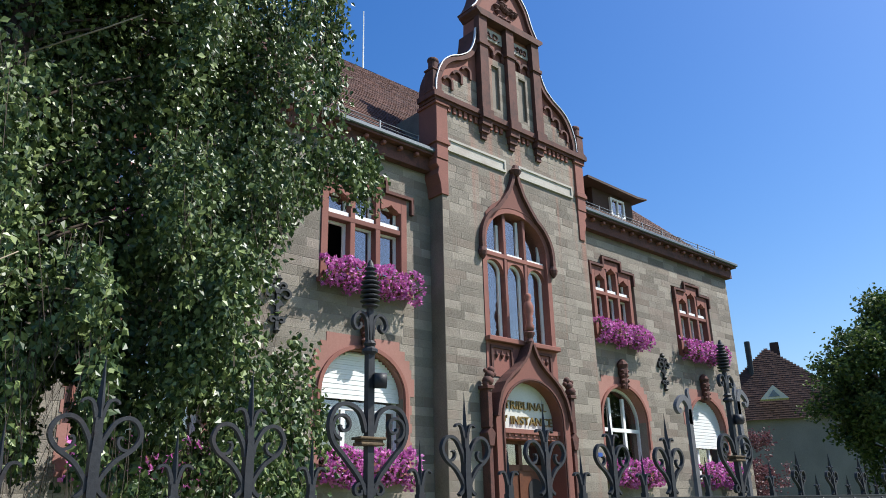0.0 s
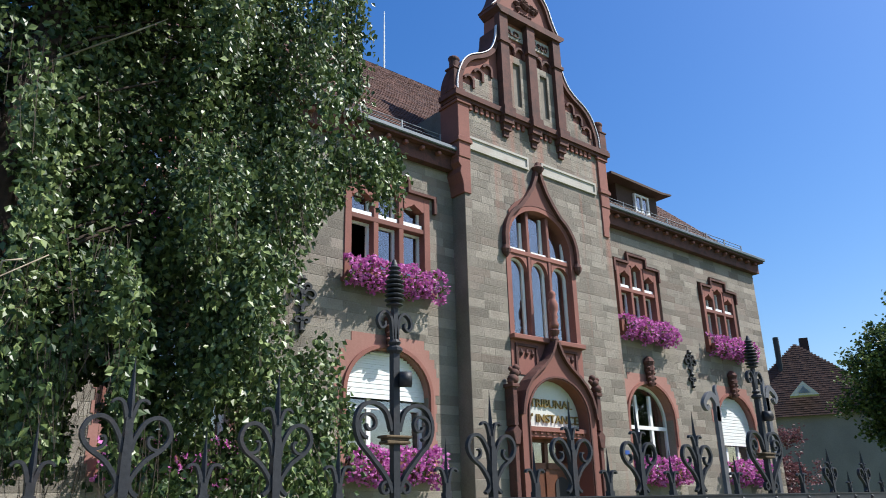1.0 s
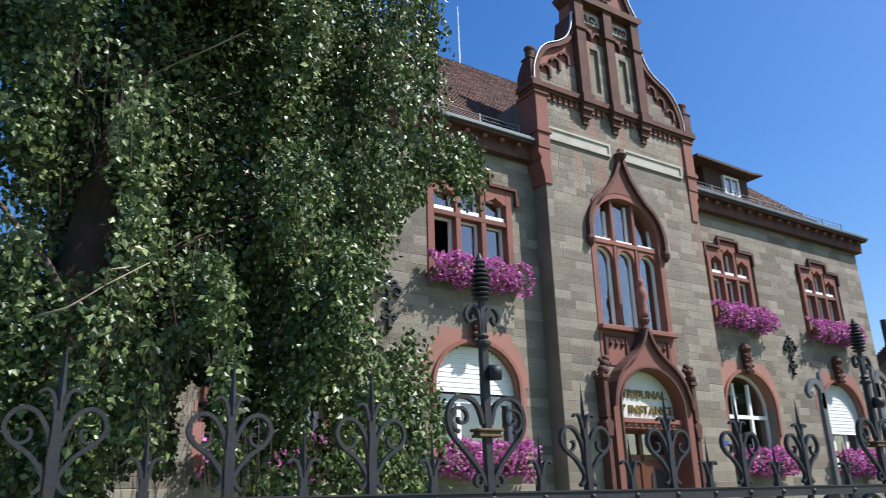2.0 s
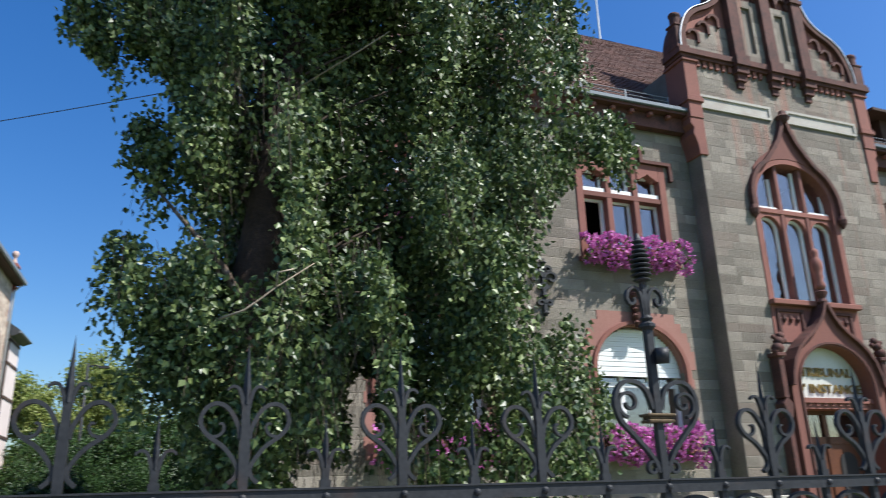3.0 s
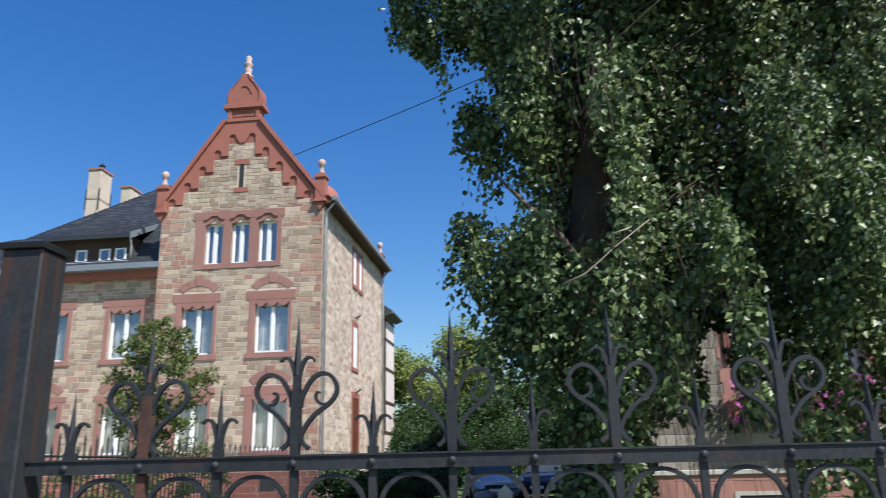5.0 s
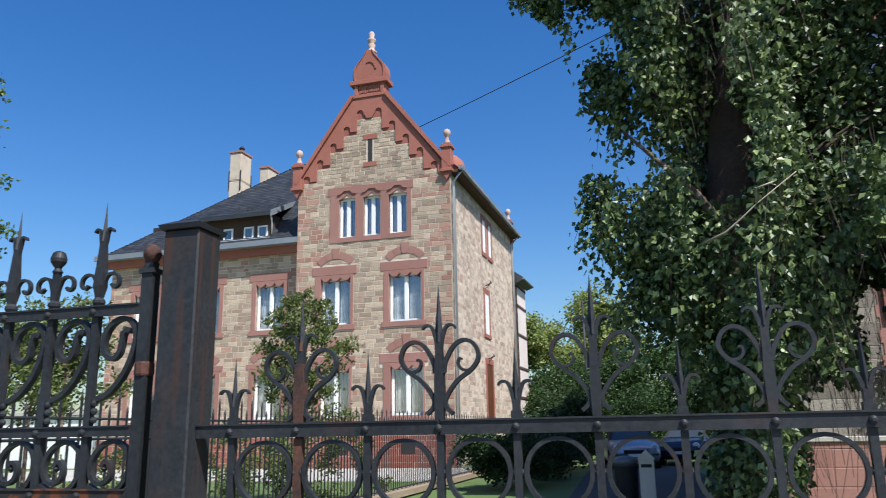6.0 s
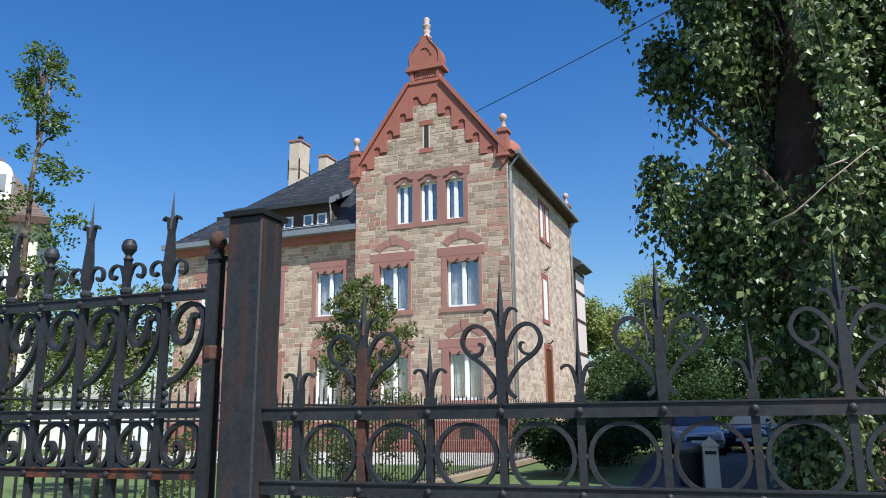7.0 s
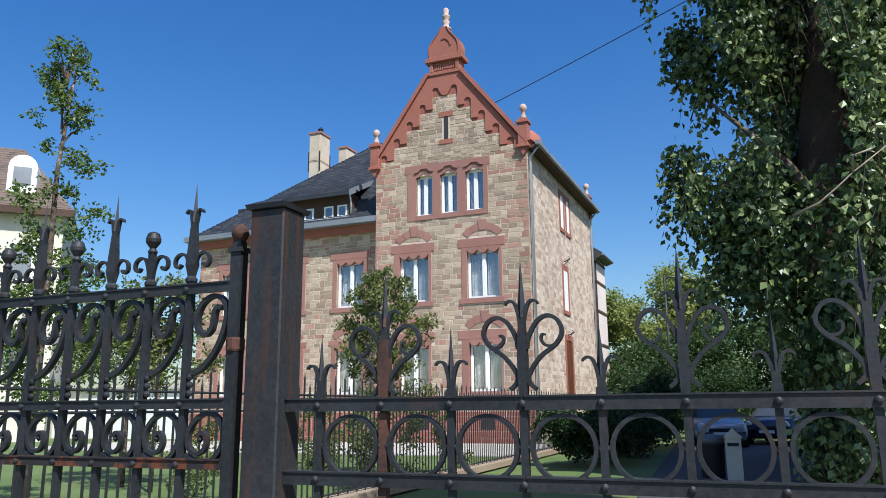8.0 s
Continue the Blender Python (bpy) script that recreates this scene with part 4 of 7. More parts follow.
def wing_faces(x0, x1, ez, hip):
    """Front roof faces of a wing: a flat kick over the eaves, then the steep main slope up to the ridge."""
    kz = ez + 0.62
    if hip > 0:
        kick = [(x0, D - 0.34, ez), (x1, D - 0.34, ez), (x1 - HIP, KY, kz), (x0, KY, kz)]
        steep = [(x0, KY, kz), (x1 - HIP, KY, kz), (RX1, RY, RZ), (x0, RY, RZ)]
    else:
        kick = [(x0, D - 0.34, ez), (x1, D - 0.34, ez), (x1, KY, kz), (x0 + HIP, KY, kz)]
        steep = [(x0 + HIP, KY, kz), (x1, KY, kz), (x1, RY, RZ), (RX0, RY, RZ)]
    return kick, steep


kl, sl = wing_faces(WEST - 0.25, 9.4, EL + 0.15, -1)
kr, sr = wing_faces(14.2, END + 0.25, ER + 0.15, 1)
rl = [(9.4, R + 1.4, 11.2), (9.4, R + 0.45, 11.2), (C, R + 0.45, 14.3), (C, 15.5, 14.3)]
rr_ = [(14.26, R + 0.45, 11.2), (14.26, R + 1.4, 11.2), (C, 15.5, 14.3), (C, R + 0.45, 14.3)]
roof = under(court, roof_faces("roof", [kl, sl, kr, sr, rl, rr_,
    [(END + 0.25, D - 0.34, ER + 0.15), (END + 0.25, 25, ER + 0.15), (RX1, RY, RZ), (END + 0.25 - HIP, KY, ER + 0.77)], [(END + 0.25, 25, ER + 0.15), (WEST - 0.25, 25, ER + 0.15), (RX0, RY, RZ), (RX1, RY, RZ)], [(WEST - 0.25, 25, EL + 0.15), (WEST - 0.25, D - 0.34, EL + 0.15), (WEST - 0.25 + HIP, KY, EL + 0.77), (RX0, RY, RZ)],
    [(9.4, KY, EL + 0.77), (14.2, KY, EL + 0.77), (14.2, RY, RZ), (9.4, RY, RZ)]], M_TILE, court, "steep brown plain-tile hipped roof"))
for n_, f_ in enumerate((kl, sl, kr, sr, rl, rr_)):
    tiles(roof, f_, 0.19, 0.17, M_TILE, seed=2 + n_)
tiles(roof, [(9.4, KY, EL + 0.77), (14.2, KY, EL + 0.77), (14.2, RY, RZ), (9.4, RY, RZ)], 0.19, 0.17, M_TILE, seed=9)

# ---- stone house ----
HY = 26.8
GH = 1.62
house = thing("stone_house", (-15.0, 31.0, GH), "three-storey tan and red sandstone house with a stepped red gable", "house")
HX0, HX1, HC = -15.62, -8.87, -12.37
h_open = [(-13.72, -12.97, 10.99, 12.75), (-12.62, -11.86, 11.0, 12.75), (-11.5, -10.71, 10.99, 12.75), (-11.49, -10.13, 7.32, 9.28), (-14.49, -13.17, 7.32, 9.28), (-11.44, -10.09, 3.62, 5.53), (-14.46, -13.17, 3.6, 5.51)]
slit = (-12.49, -12.17, 14.26, 15.3)
frames_h = [(-14.22, -10.43, 10.8, 13.25), (-11.86, -9.87, 7.13, 9.8), (-14.88, -12.9, 7.13, 9.8), (-11.88, -9.89, 3.45, 6.04), (-14.86, -12.92, 3.45, 6.04)]
hw_ = under(house, wall_body("wall", HX0, HX1, GH, 13.4, HY, HY + 0.5, h_open, M_HSTJ, house))
hwing_y = HY + 0.6
WC = (-17.17, -20.3, -23.4)
wing_open, wing_fr = [], []
for cx in WC:
    wing_open += [(cx - 0.66, cx + 0.66, 7.37, 9.4), (cx - 0.64, cx + 0.64, 3.6, 5.56)]
    wing_fr += [(cx - 1.0, cx + 1.0, 7.18, 9.88), (cx - 1.0, cx + 1.0, 3.42, 5.93)]
hww_ = under(house, wall_body("wall", -25.4, HX0, GH, 10.95, hwing_y, hwing_y + 0.5, wing_open, M_HSTJ, house))
side = Vector((0.0, 1.0, 0.0))
SIDE_LEN = 11.9
side_m = Matrix.Translation((HX1, HY, 0)) @ Matrix.Rotation(math.atan2(side.y, side.x), 4, "Z")
s_open = [(5.35, 6.15, 7.3, 9.2), (5.25, 5.8, 11.15, 12.75), (6.4, 6.95, 11.15, 12.75), (5.35, 6.5, 3.0, 5.95)]
hs_ = wall_body("wall", 0.0, SIDE_LEN, GH, 13.5, 0.0, 0.5, s_open, M_HSTJ, house)
hs_.matrix_parent_inverse = house.matrix_basis.inverted()
hs_.matrix_basis = side_m
b = BM()
box(b, -25.4, -24.9, hwing_y + 0.5, 38.5, GH, 10.95)
box(b, -25.4, HX1 - 0.5, 38.5, 39.0, GH, 13.4)
box(b, HX0, HX0 + 0.4, HY + 0.5, 38.5, 10.9, 13.4)
under(house, part("back_wall", b, M_HSTJ, house))
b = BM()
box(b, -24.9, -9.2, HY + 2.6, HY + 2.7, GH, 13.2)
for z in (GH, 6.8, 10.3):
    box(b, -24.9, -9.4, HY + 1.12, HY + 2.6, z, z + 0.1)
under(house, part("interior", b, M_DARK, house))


def ogee_lintel(b, x0, x1, z0, z1, y0, y1, cusps=3, drop=0.2):
    """A lintel whose lower edge hangs in small cusps over the opening."""
    low = [(x0, z0)]
    n = cusps * 4
    for i in range(n + 1):
        t = i / n
        low.append((x0 + (x1 - x0) * t, z0 + 0.05 - 0.8 * drop * abs(math.sin(math.pi * cusps * t)) ** 0.8))
    low.append((x1, z0))
    strip(b, low, [(x, z1) for x, _ in low], y0, y1)


def casement(win, x0, x1, z0, z1, y):
    """White two-leaf frame, panes and net curtains behind."""
    b = BM()
    m = (x0 + x1) / 2
    box(b, x0, x0 + 0.09, y, y + 0.07, z0, z1)
    box(b, x1 - 0.09, x1, y, y + 0.07, z0, z1)
    box(b, x0 + 0.09, x1 - 0.09, y, y + 0.07, z1 - 0.09, z1)
    box(b, x0 + 0.09, x1 - 0.09, y, y + 0.07, z0, z0 + 0.1)
    box(b, m - 0.08, m + 0.08, y - 0.01, y + 0.06, z0, z1 - 0.09)
    part("sash", b, M_WHITE, win, "white double casement")
    for a, c in ((x0 + 0.09, m - 0.08), (m + 0.08, x1 - 0.09)):
        b = BM()
        box(b, a, c, y + 0.03, y + 0.036, z0 + 0.1, z1 - 0.09)
        part("pane", b, M_GLASS, win).visible_shadow = False
        b = BM()
        n = 10
        s = [(a + (c - a) * i / n, y + 0.2 + 0.014 * math.sin(i * 2.1)) for i in range(n + 1)]
        q = [[b.verts.new((x, yy, z)) for x, yy in s] for z in (z0 + 0.02, z1)]
        for i in range(n):
            b.faces.new((q[0][i], q[0][i + 1], q[1][i + 1], q[1][i]))
        part("net_curtain", b, M_CURT, win)


def stone_window(fr, op, y, arch, keep=None):
    """A house window: red surround with a cusped lintel, and a relieving arch over it."""
    x0, x1, z0, z1 = op
    b = BM()
    box(b, fr[0] + 0.14, x0, y - 0.03, y + 0.3, fr[2], z1 + 0.15)
    box(b, x1, fr[1] - 0.14, y - 0.03, y + 0.3, fr[2], z1 + 0.15)
    ogee_lintel(b, x0, x1, z1 - 0.02, z1 + 0.15, y - 0.03, y + 0.3)
    box(b, fr[0], fr[1], y - 0.035, y + 0.3, z1 + 0.15, fr[3])
    box(b, fr[0] + 0.05, fr[1] - 0.05, y - 0.06, y + 0.3, fr[2] - 0.02, z0)
    win = under(house, part("window", b, M_HWIN, house, "red sandstone framed casement window", bevel=0.008))
    casement(win, x0, x1, z0, z1, y + 0.16)
    if arch:
        m, zc, r = (x0 + x1) / 2, fr[3] - 0.53, 0.847
        for i, (a0, a1) in enumerate(((138, 118), (117, 100), (63, 80), (42, 62))):
            b = BM()
            aa = [a0 + (a1 - a0) * k / 4 for k in range(5)]
            strip(b, [(m + r * math.cos(radians(a)), zc + r * math.sin(radians(a))) for a in aa], [(m + (r + 0.3) * math.cos(radians(a)), zc + (r + 0.3) * math.sin(radians(a))) for a in aa], y - 0.025, y + 0.05)
            part("voussoir", b, M_HWIN, win)
        b = BM()
        prism(b, [(m - 0.12, zc + r), (m + 0.12, zc + r), (m + 0.18, zc + r + 0.44), (m - 0.18, zc + r + 0.44)], y - 0.04, y + 0.05)
        part("keystone", b, M_HWIN, win)


for i in (1, 2, 3, 4):
    stone_window(frames_h[i], h_open[i + 2], HY, True)
for i, cx in enumerate(WC):
    stone_window(wing_fr[2 * i], wing_open[2 * i], hwing_y, False)
    stone_window(wing_fr[2 * i + 1], wing_open[2 * i + 1], hwing_y, True)
f = frames_h[0]
jamb_holes, wing_holes = [(f[0] + 0.09, f[1] - 0.09, f[2], 12.85), (f[0], f[1], 12.85, f[3])], []
for fr, op in list(zip(frames_h[1:], h_open[3:])):
    jamb_holes += [(fr[0] + 0.13, fr[1] - 0.13, fr[2], op[3] + 0.1), (fr[0], fr[1], op[3] + 0.1, fr[3])]
for fr, op in zip(wing_fr, wing_open):
    wing_holes += [(fr[0] + 0.13, fr[1] - 0.13, fr[2], op[3] + 0.1), (fr[0], fr[1], op[3] + 0.1, fr[3])]
# triple window
b = BM()
f = frames_h[0]
box(b, f[0] + 0.1, h_open[0][0], HY - 0.03, HY + 0.3, f[2], 12.9)
box(b, h_open[0][1], h_open[1][0], HY - 0.03, HY + 0.3, f[2], 12.9)
box(b, h_open[1][1], h_open[2][0], HY - 0.03, HY + 0.3, f[2], 12.9)
box(b, h_open[2][1], f[1] - 0.1, HY - 0.03, HY + 0.3, f[2], 12.9)
for o in h_open[:3]:
    low = ogee_head(o[0], o[1], 12.7, 12.9, 13.0)
    strip(b, low, [(x, 12.95) for x, _ in low], HY - 0.03, HY + 0.3)
    box(b, o[0], o[1], HY - 0.05, HY + 0.3, f[2], 11.0)
box(b, f[0], f[1], HY - 0.035, HY + 0.3, 12.9, f[3])
win = under(house, part("window", b, M_HWIN, house, "red sandstone triple window"))
for o in h_open[:3]:
    casement(win, *o[:4], HY + 0.16)
    b = BM()
    m = (o[0] + o[1]) / 2
    ribbon(b, [(m - 0.42, 12.92), (m - 0.26, 12.96), (m - 0.14, 13.08), (m + 0.14, 13.08), (m + 0.26, 12.96), (m + 0.42, 12.92)], 0.06, HY - 0.09, HY - 0.03)
    part("hood_mould", b, M_HWIN, win)
# gable of the house
gz0, gz1 = 13.4, 17.3
b = BM()
prism(b, [(HX0, gz0), (HX1, gz0), (HX1, gz0 + 0.25), (HC + 0.76, gz1), (HC - 0.76, gz1), (HX0, gz0 + 0.25)], HY + 0.012, HY + 0.45)
hg = under(house, part("gable", b, M_HRED, house, "smooth red sandstone stepped gable"))
b = BM()
for p, q in (((HX1 + 0.1, gz0 + 0.2), (HC + 0.76, gz1 + 0.05)), ((HX0 - 0.1, gz0 + 0.2), (HC - 0.76, gz1 + 0.05))):
    ribbon(b, [p, q], 0.16, HY - 0.17, HY + 0.5)
part("coping", b, M_HRED, hg)
# stone field inside the gable, stepped under the raised arcade
steps_ = [(0.57 + 0.61 * i, max(13.4, 15.57 - 0.69 * i), max(13.6, 16.26 - 0.69 * i)) for i in range(5)]
b = BM()
for hwid, z0, z1 in steps_:
    box(b, HC - hwid, HC + hwid, HY, HY + 0.012, z0, z1)
field = part("stone_field", b, M_HSTJ, hg)
for s in (-1, 1):
    edge = [(0.0, 16.28), (0.12, 16.28)]
    for i in range(5):
        leg, top = 0.57 + 0.61 * i, 16.69 - 0.69 * i
        edge += [(leg - 0.3, top - 0.15), *arc(leg - 0.15, top - 0.15, 0.15, 170, 10, 7), (leg, top - 0.15), (leg, max(15.72 - 0.69 * i, 13.42))]
        edge += [(leg + 0.31, 15.72 - 0.69 * i)] if i < 4 else []
    line = [(HC + s * x, z) for x, z in [(0.0, 17.3), (0.76, 17.3), (3.33, 13.65), (3.33, 13.42)] + edge[::-1]]
    b = BM()
    prism(b, line if s < 0 else line[::-1], HY - 0.05, HY + 0.012)
    part("arcade", b, M_HRED, hg, "raised red sandstone arcade of small arches")
b = BM()
box(b, slit[0] - 0.16, slit[1] + 0.16, HY - 0.03, HY, slit[3], slit[3] + 0.22)
part("slit_lintel", b, M_HRED, hg)
b = BM()
box(b, slit[0] - 0.14, slit[1] + 0.14, HY - 0.03, HY, slit[2] - 0.2, slit[2])
part("slit_sill", b, M_HRED, hg)
b = BM()
box(b, slit[0] + 0.06, slit[1] - 0.06, HY - 0.016, HY - 0.002, slit[2], slit[3])
part("slit", b, M_DARK, hg)
# crowning block, dome and finial
b = BM()
box(b, HC - 0.78, HC + 0.78, HY - 0.1, HY + 0.55, 17.25, 17.4)
box(b, HC - 0.7, HC + 0.7, HY - 0.02, HY + 0.5, 17.4, 17.85)
for x in (-0.68, 0.52):
    box(b, HC + x, HC + x + 0.16, HY - 0.1, HY + 0.5, 17.4, 17.85)
box(b, HC - 0.86, HC + 0.86, HY - 0.18, HY + 0.6, 17.85, 18.05)
cap = under(house, part("gable_block", b, M_HRED, house, bevel=0.012))
dome = smooth_line([(0.72, 18.05), (0.76, 18.35), (0.7, 18.7), (0.48, 19.0), (0.26, 19.25), (0.14, 19.5)], 4)
b = BM()
prism(b, [(HC + x, z) for x, z in dome] + [(HC - x, z) for x, z in dome[::-1]], HY - 0.08, HY + 0.5)
part("ogee_cap", b, M_HRED, cap)
b = BM()
strip(b, [(HC + x * 0.86, z) for x, z in dome], [(HC + x * 0.94, z) for x, z in dome], HY - 0.12, HY - 0.08)
strip(b, [(HC - x * 0.94, z) for x, z in dome], [(HC - x * 0.86, z) for x, z in dome], HY - 0.12, HY - 0.08)
ribbon(b, smooth_line([(HC - 0.1, 18.9), (HC + 0.08, 18.92), (HC + 0.25, 18.75), (HC + 0.32, 18.55)], 4), 0.06, HY - 0.12, HY - 0.08)
part("rib", b, M_HRED, cap)
b = BM()
rn = random.Random(3)
for i in range(11):
    box(b, HC - 0.46 + 0.085 * i, HC - 0.4 + 0.085 * i, HY - 0.05, HY - 0.02, 17.46 + rn.uniform(0, 0.05), 17.72 + rn.uniform(-0.05, 0.05))
part("carved_bars", b, M_HRED, cap, "worn carved lettering, unreadable")
b = BM()
lathe(b, [(0.2, 19.45), (0.24, 19.52), (0.16, 19.56), (0.12, 19.7), (0.17, 19.85), (0.1, 19.95), (0.2, 20.05), (0.19, 20.12), (0.1, 20.2), (0.14, 20.4), (0.08, 20.5)], HC, HY + 0.2, 10)
part("finial", b, M_PALE, cap, "pale stone finial", round_faces=True)
for x, y, zz in ((HX1 - 0.1, HY, 0.07), (HX0 - 0.03, HY, 0.0), (HX1 - 0.1, 38.7, -0.1)):
    b = BM()
    box(b, x - 0.2, x + 0.2, y - 0.16, y + 0.24, 13.4 + zz, 14.55 + zz)
    box(b, x - 0.26, x + 0.26, y - 0.22, y + 0.3, 14.35 + zz, 14.45 + zz)
    box(b, x - 0.26, x + 0.26, y - 0.22, y + 0.3, 13.3 + zz, 13.42 + zz)
    prism(b, [(x - 0.2, 13.3 + zz), (x, 12.95 + zz), (x + 0.2, 13.3 + zz)], y - 0.14, y + 0.1)
    pn = under(house, part("pinnacle", b, M_HRED, house, bevel=0.012))
    b = BM()
    lathe(b, [(0.15, 14.55 + zz), (0.12, 14.65 + zz), (0.075, 14.8 + zz), (0.08, 14.88 + zz), (0.14, 14.95 + zz), (0.16, 15.06 + zz), (0.12, 15.17 + zz), (0.03, 15.23 + zz)], x, y + 0.04, 12)
    part("ball_finial", b, M_PALE, pn, "pale stone ball", round_faces=True)
b = BM()
lathe(b, [(0.6, 13.6), (0.63, 13.75), (0.5, 14.15), (0.25, 14.4), (0.05, 14.5)], HX1 - 0.2, HY + 1.0, 14)
under(house, part("turret_cap", b, M_HRED, house, round_faces=True))
# plinth
b = BM()
box(b, -25.5, HX0 - 0.1, hwing_y - 0.08, hwing_y, GH, 2.85)
box(b, HX0 - 0.08, HX1 + 0.05, HY - 0.08, HY, GH, 2.85)
hp_ = under(house, part("plinth", b, M_HSTJ, house, "red sandstone plinth"))
for cx in (-16.8, -13.5, -10.7):
    b = BM()
    y = (hwing_y if cx < HX0 else HY) - 0.09
    box(b, cx - 0.3, cx + 0.3, y, y + 0.005, 2.15, 2.6)
    under(house, part("cellar_window", b, M_DARK, house))
# roofs
E2 = 11.15
wing_roof = [(-25.9, hwing_y - 0.5, E2), (HX0 + 0.3, hwing_y - 0.5, E2), (HX0 + 0.3, 31.6, 16.5), (-18.0, 31.6, 16.5)]
hip_roof = [(-25.9, 36.2, E2), (-25.9, hwing_y - 0.5, E2), (-18.0, 31.6, 16.5)]
gl_roof = [(HX0, 39.0, 13.4), (HX0, HY + 0.4, 13.4), (HC, HY + 0.4, 17.1), (HC, 39.0, 17.1)]
gr_roof = [(-8.45, HY + 0.4, 13.55), (-8.45, 39.0, 13.55), (HC, 39.0, 17.1), (HC, HY + 0.4, 17.1)]
hroof = under(house, roof_faces("roof", [wing_roof, hip_roof, gl_roof, gr_roof, [(HX0, 39.0, 13.4), (HC, 39.0, 17.1), (-8.45, 39.0, 13.4)]], M_SLATE, house, "dark slate roof"))
tiles(hroof, wing_roof, 0.26, 0.16, M_SLATE, "slating", 0.012, 4)
tiles(hroof, hip_roof, 0.26, 0.16, M_SLATE, "slating", 0.012, 5)
b = BM()
box(b, -26.0, HX0 - 0.02, hwing_y - 0.62, hwing_y - 0.2, E2 - 0.12, E2 + 0.12)
under(house, part("gutter", b, M_ZINC, house, "zinc-clad eaves gutter"))
b = BM()
box(b, -25.9, HX0 - 0.02, hwing_y - 0.25, hwing_y, E2 - 0.45, E2 - 0.12)
under(house, part("eaves_cornice", b, M_HRED, house))
M_EAVE = surf("dark_eaves_timber", (0.05, 0.03, 0.022), (0.10, 0.06, 0.045))
b = BM()
box(b, 0.0, SIDE_LEN + 0.05, -0.45, 0.3, 13.35, 13.47)
ev = part("eaves_board", b, M_EAVE, house, "dark timber eaves")
ev.matrix_parent_inverse = house.matrix_basis.inverted()
ev.matrix_basis = side_m
b = BM()
box(b, -0.2, SIDE_LEN + 0.1, -0.58, -0.42, 13.4, 13.56)
gt = part("gutter", b, M_ZINC, house, "zinc gutter")
gt.matrix_parent_inverse = house.matrix_basis.inverted()
gt.matrix_basis = side_m
for u, y in ((0.14, -0.12), (SIDE_LEN - 0.1, -0.1)):
    b = BM()
    tube(b, [(u, y, GH), (u, y, 13.0), (u - 0.05, y - 0.35, 13.42)], 0.055, 8)
    dp = part("downpipe", b, M_BRIGHT, house, "zinc downpipe", round_faces=True)
    dp.matrix_parent_inverse = house.matrix_basis.inverted()
    dp.matrix_basis = side_m
# side windows
for o in s_open:
    b = BM()
    box(b, o[0] - 0.2, o[0], -0.03, 0.25, o[2] - 0.15, o[3] + 0.25)
    box(b, o[1], o[1] + 0.2, -0.03, 0.25, o[2] - 0.15, o[3] + 0.25)
    box(b, o[0], o[1], -0.03, 0.25, o[3], o[3] + 0.25)
    box(b, o[0] - 0.2, o[1] + 0.2, -0.06, 0.25, o[2] - 0.17, o[2])
    win = part("window", b, M_HRED, house, "narrow red sandstone framed window")
    win.matrix_parent_inverse = house.matrix_basis.inverted()
    win.matrix_basis = side_m
    b = BM()
    box(b, o[0], o[1], -0.012, 0.05, o[2], o[3])
    part("shutter", b, M_WHITE if o[2] > 4 else M_DOOR, win)
# forged hooks beside the side windows
for u, z in ((5.6, 9.6), (5.75, 6.2)):
    b = BM()
    tube(b, [(u, 0.0, z), (u, -0.15, z + 0.03), (u, -0.27, z + 0.15), (u - 0.03, -0.21, z + 0.23)], [0.025, 0.025, 0.02, 0.012], 6)
    tube(b, [(u, 0.0, z - 0.15), (u, -0.12, z - 0.06), (u, -0.23, z + 0.07)], 0.016, 6)
    lathe(b, [(0.01, z + 0.06), (0.05, z + 0.1), (0.01, z + 0.15)], u, -0.27, 8)
    hk_ = part("wall_hook", b, M_IRON, house, "black forged wall hook")
    hk_.matrix_parent_inverse = house.matrix_basis.inverted()
    hk_.matrix_basis = side_m
# dormer in the wing roof
DY = hwing_y - 0.1
b = BM()
box(b, -21.2, -17.2, DY, DY + 1.6, 11.3, 12.62)
dorm = under(house, part("dormer", b, M_EAVE, house, "dark boarded shed dormer"))
verge = [(DY - 0.42, 12.42), (DY + 1.75, 13.5), (DY + 1.75, 13.62), (DY - 0.42, 12.6)]
b = BM()
prism(b, verge, -21.6, -17.0)
for v in b.verts:
    v.co = (v.co.y, v.co.x, v.co.z)
bmesh.ops.recalc_face_normals(b, faces=b.faces)
part("dormer_roof", b, M_SLATE, dorm)
tiles(dorm, [(-21.6, DY - 0.42, 12.6), (-17.0, DY - 0.42, 12.6), (-17.0, DY + 1.75, 13.62), (-21.6, DY + 1.75, 13.62)], 0.26, 0.16, M_SLATE, "slating", 0.012, 6)
b = BM()
prism(b, [(y, z - 0.06) for y, z in verge[:2]] + [(y, z + 0.04) for y, z in verge[2:]], -17.0, -16.95)
for v in b.verts:
    v.co = (v.co.y, v.co.x, v.co.z)
bmesh.ops.recalc_face_normals(b, faces=b.faces)
part("verge_flashing", b, M_ZINC, dorm)
b = BM()
tube(b, [(-17.05, DY - 0.3, 12.45), (-17.05, DY - 0.2, 12.25), (-17.1, DY - 0.06, 12.1), (-17.1, DY - 0.06, 11.6)], 0.035, 8)
part("downpipe", b, M_BRIGHT, dorm, "short zinc downpipe", round_faces=True)
b = BM()
box(b, -21.2, -17.15, DY - 0.12, DY, 11.36, 11.5)
part("dormer_sill", b, M_BRIGHT, dorm)
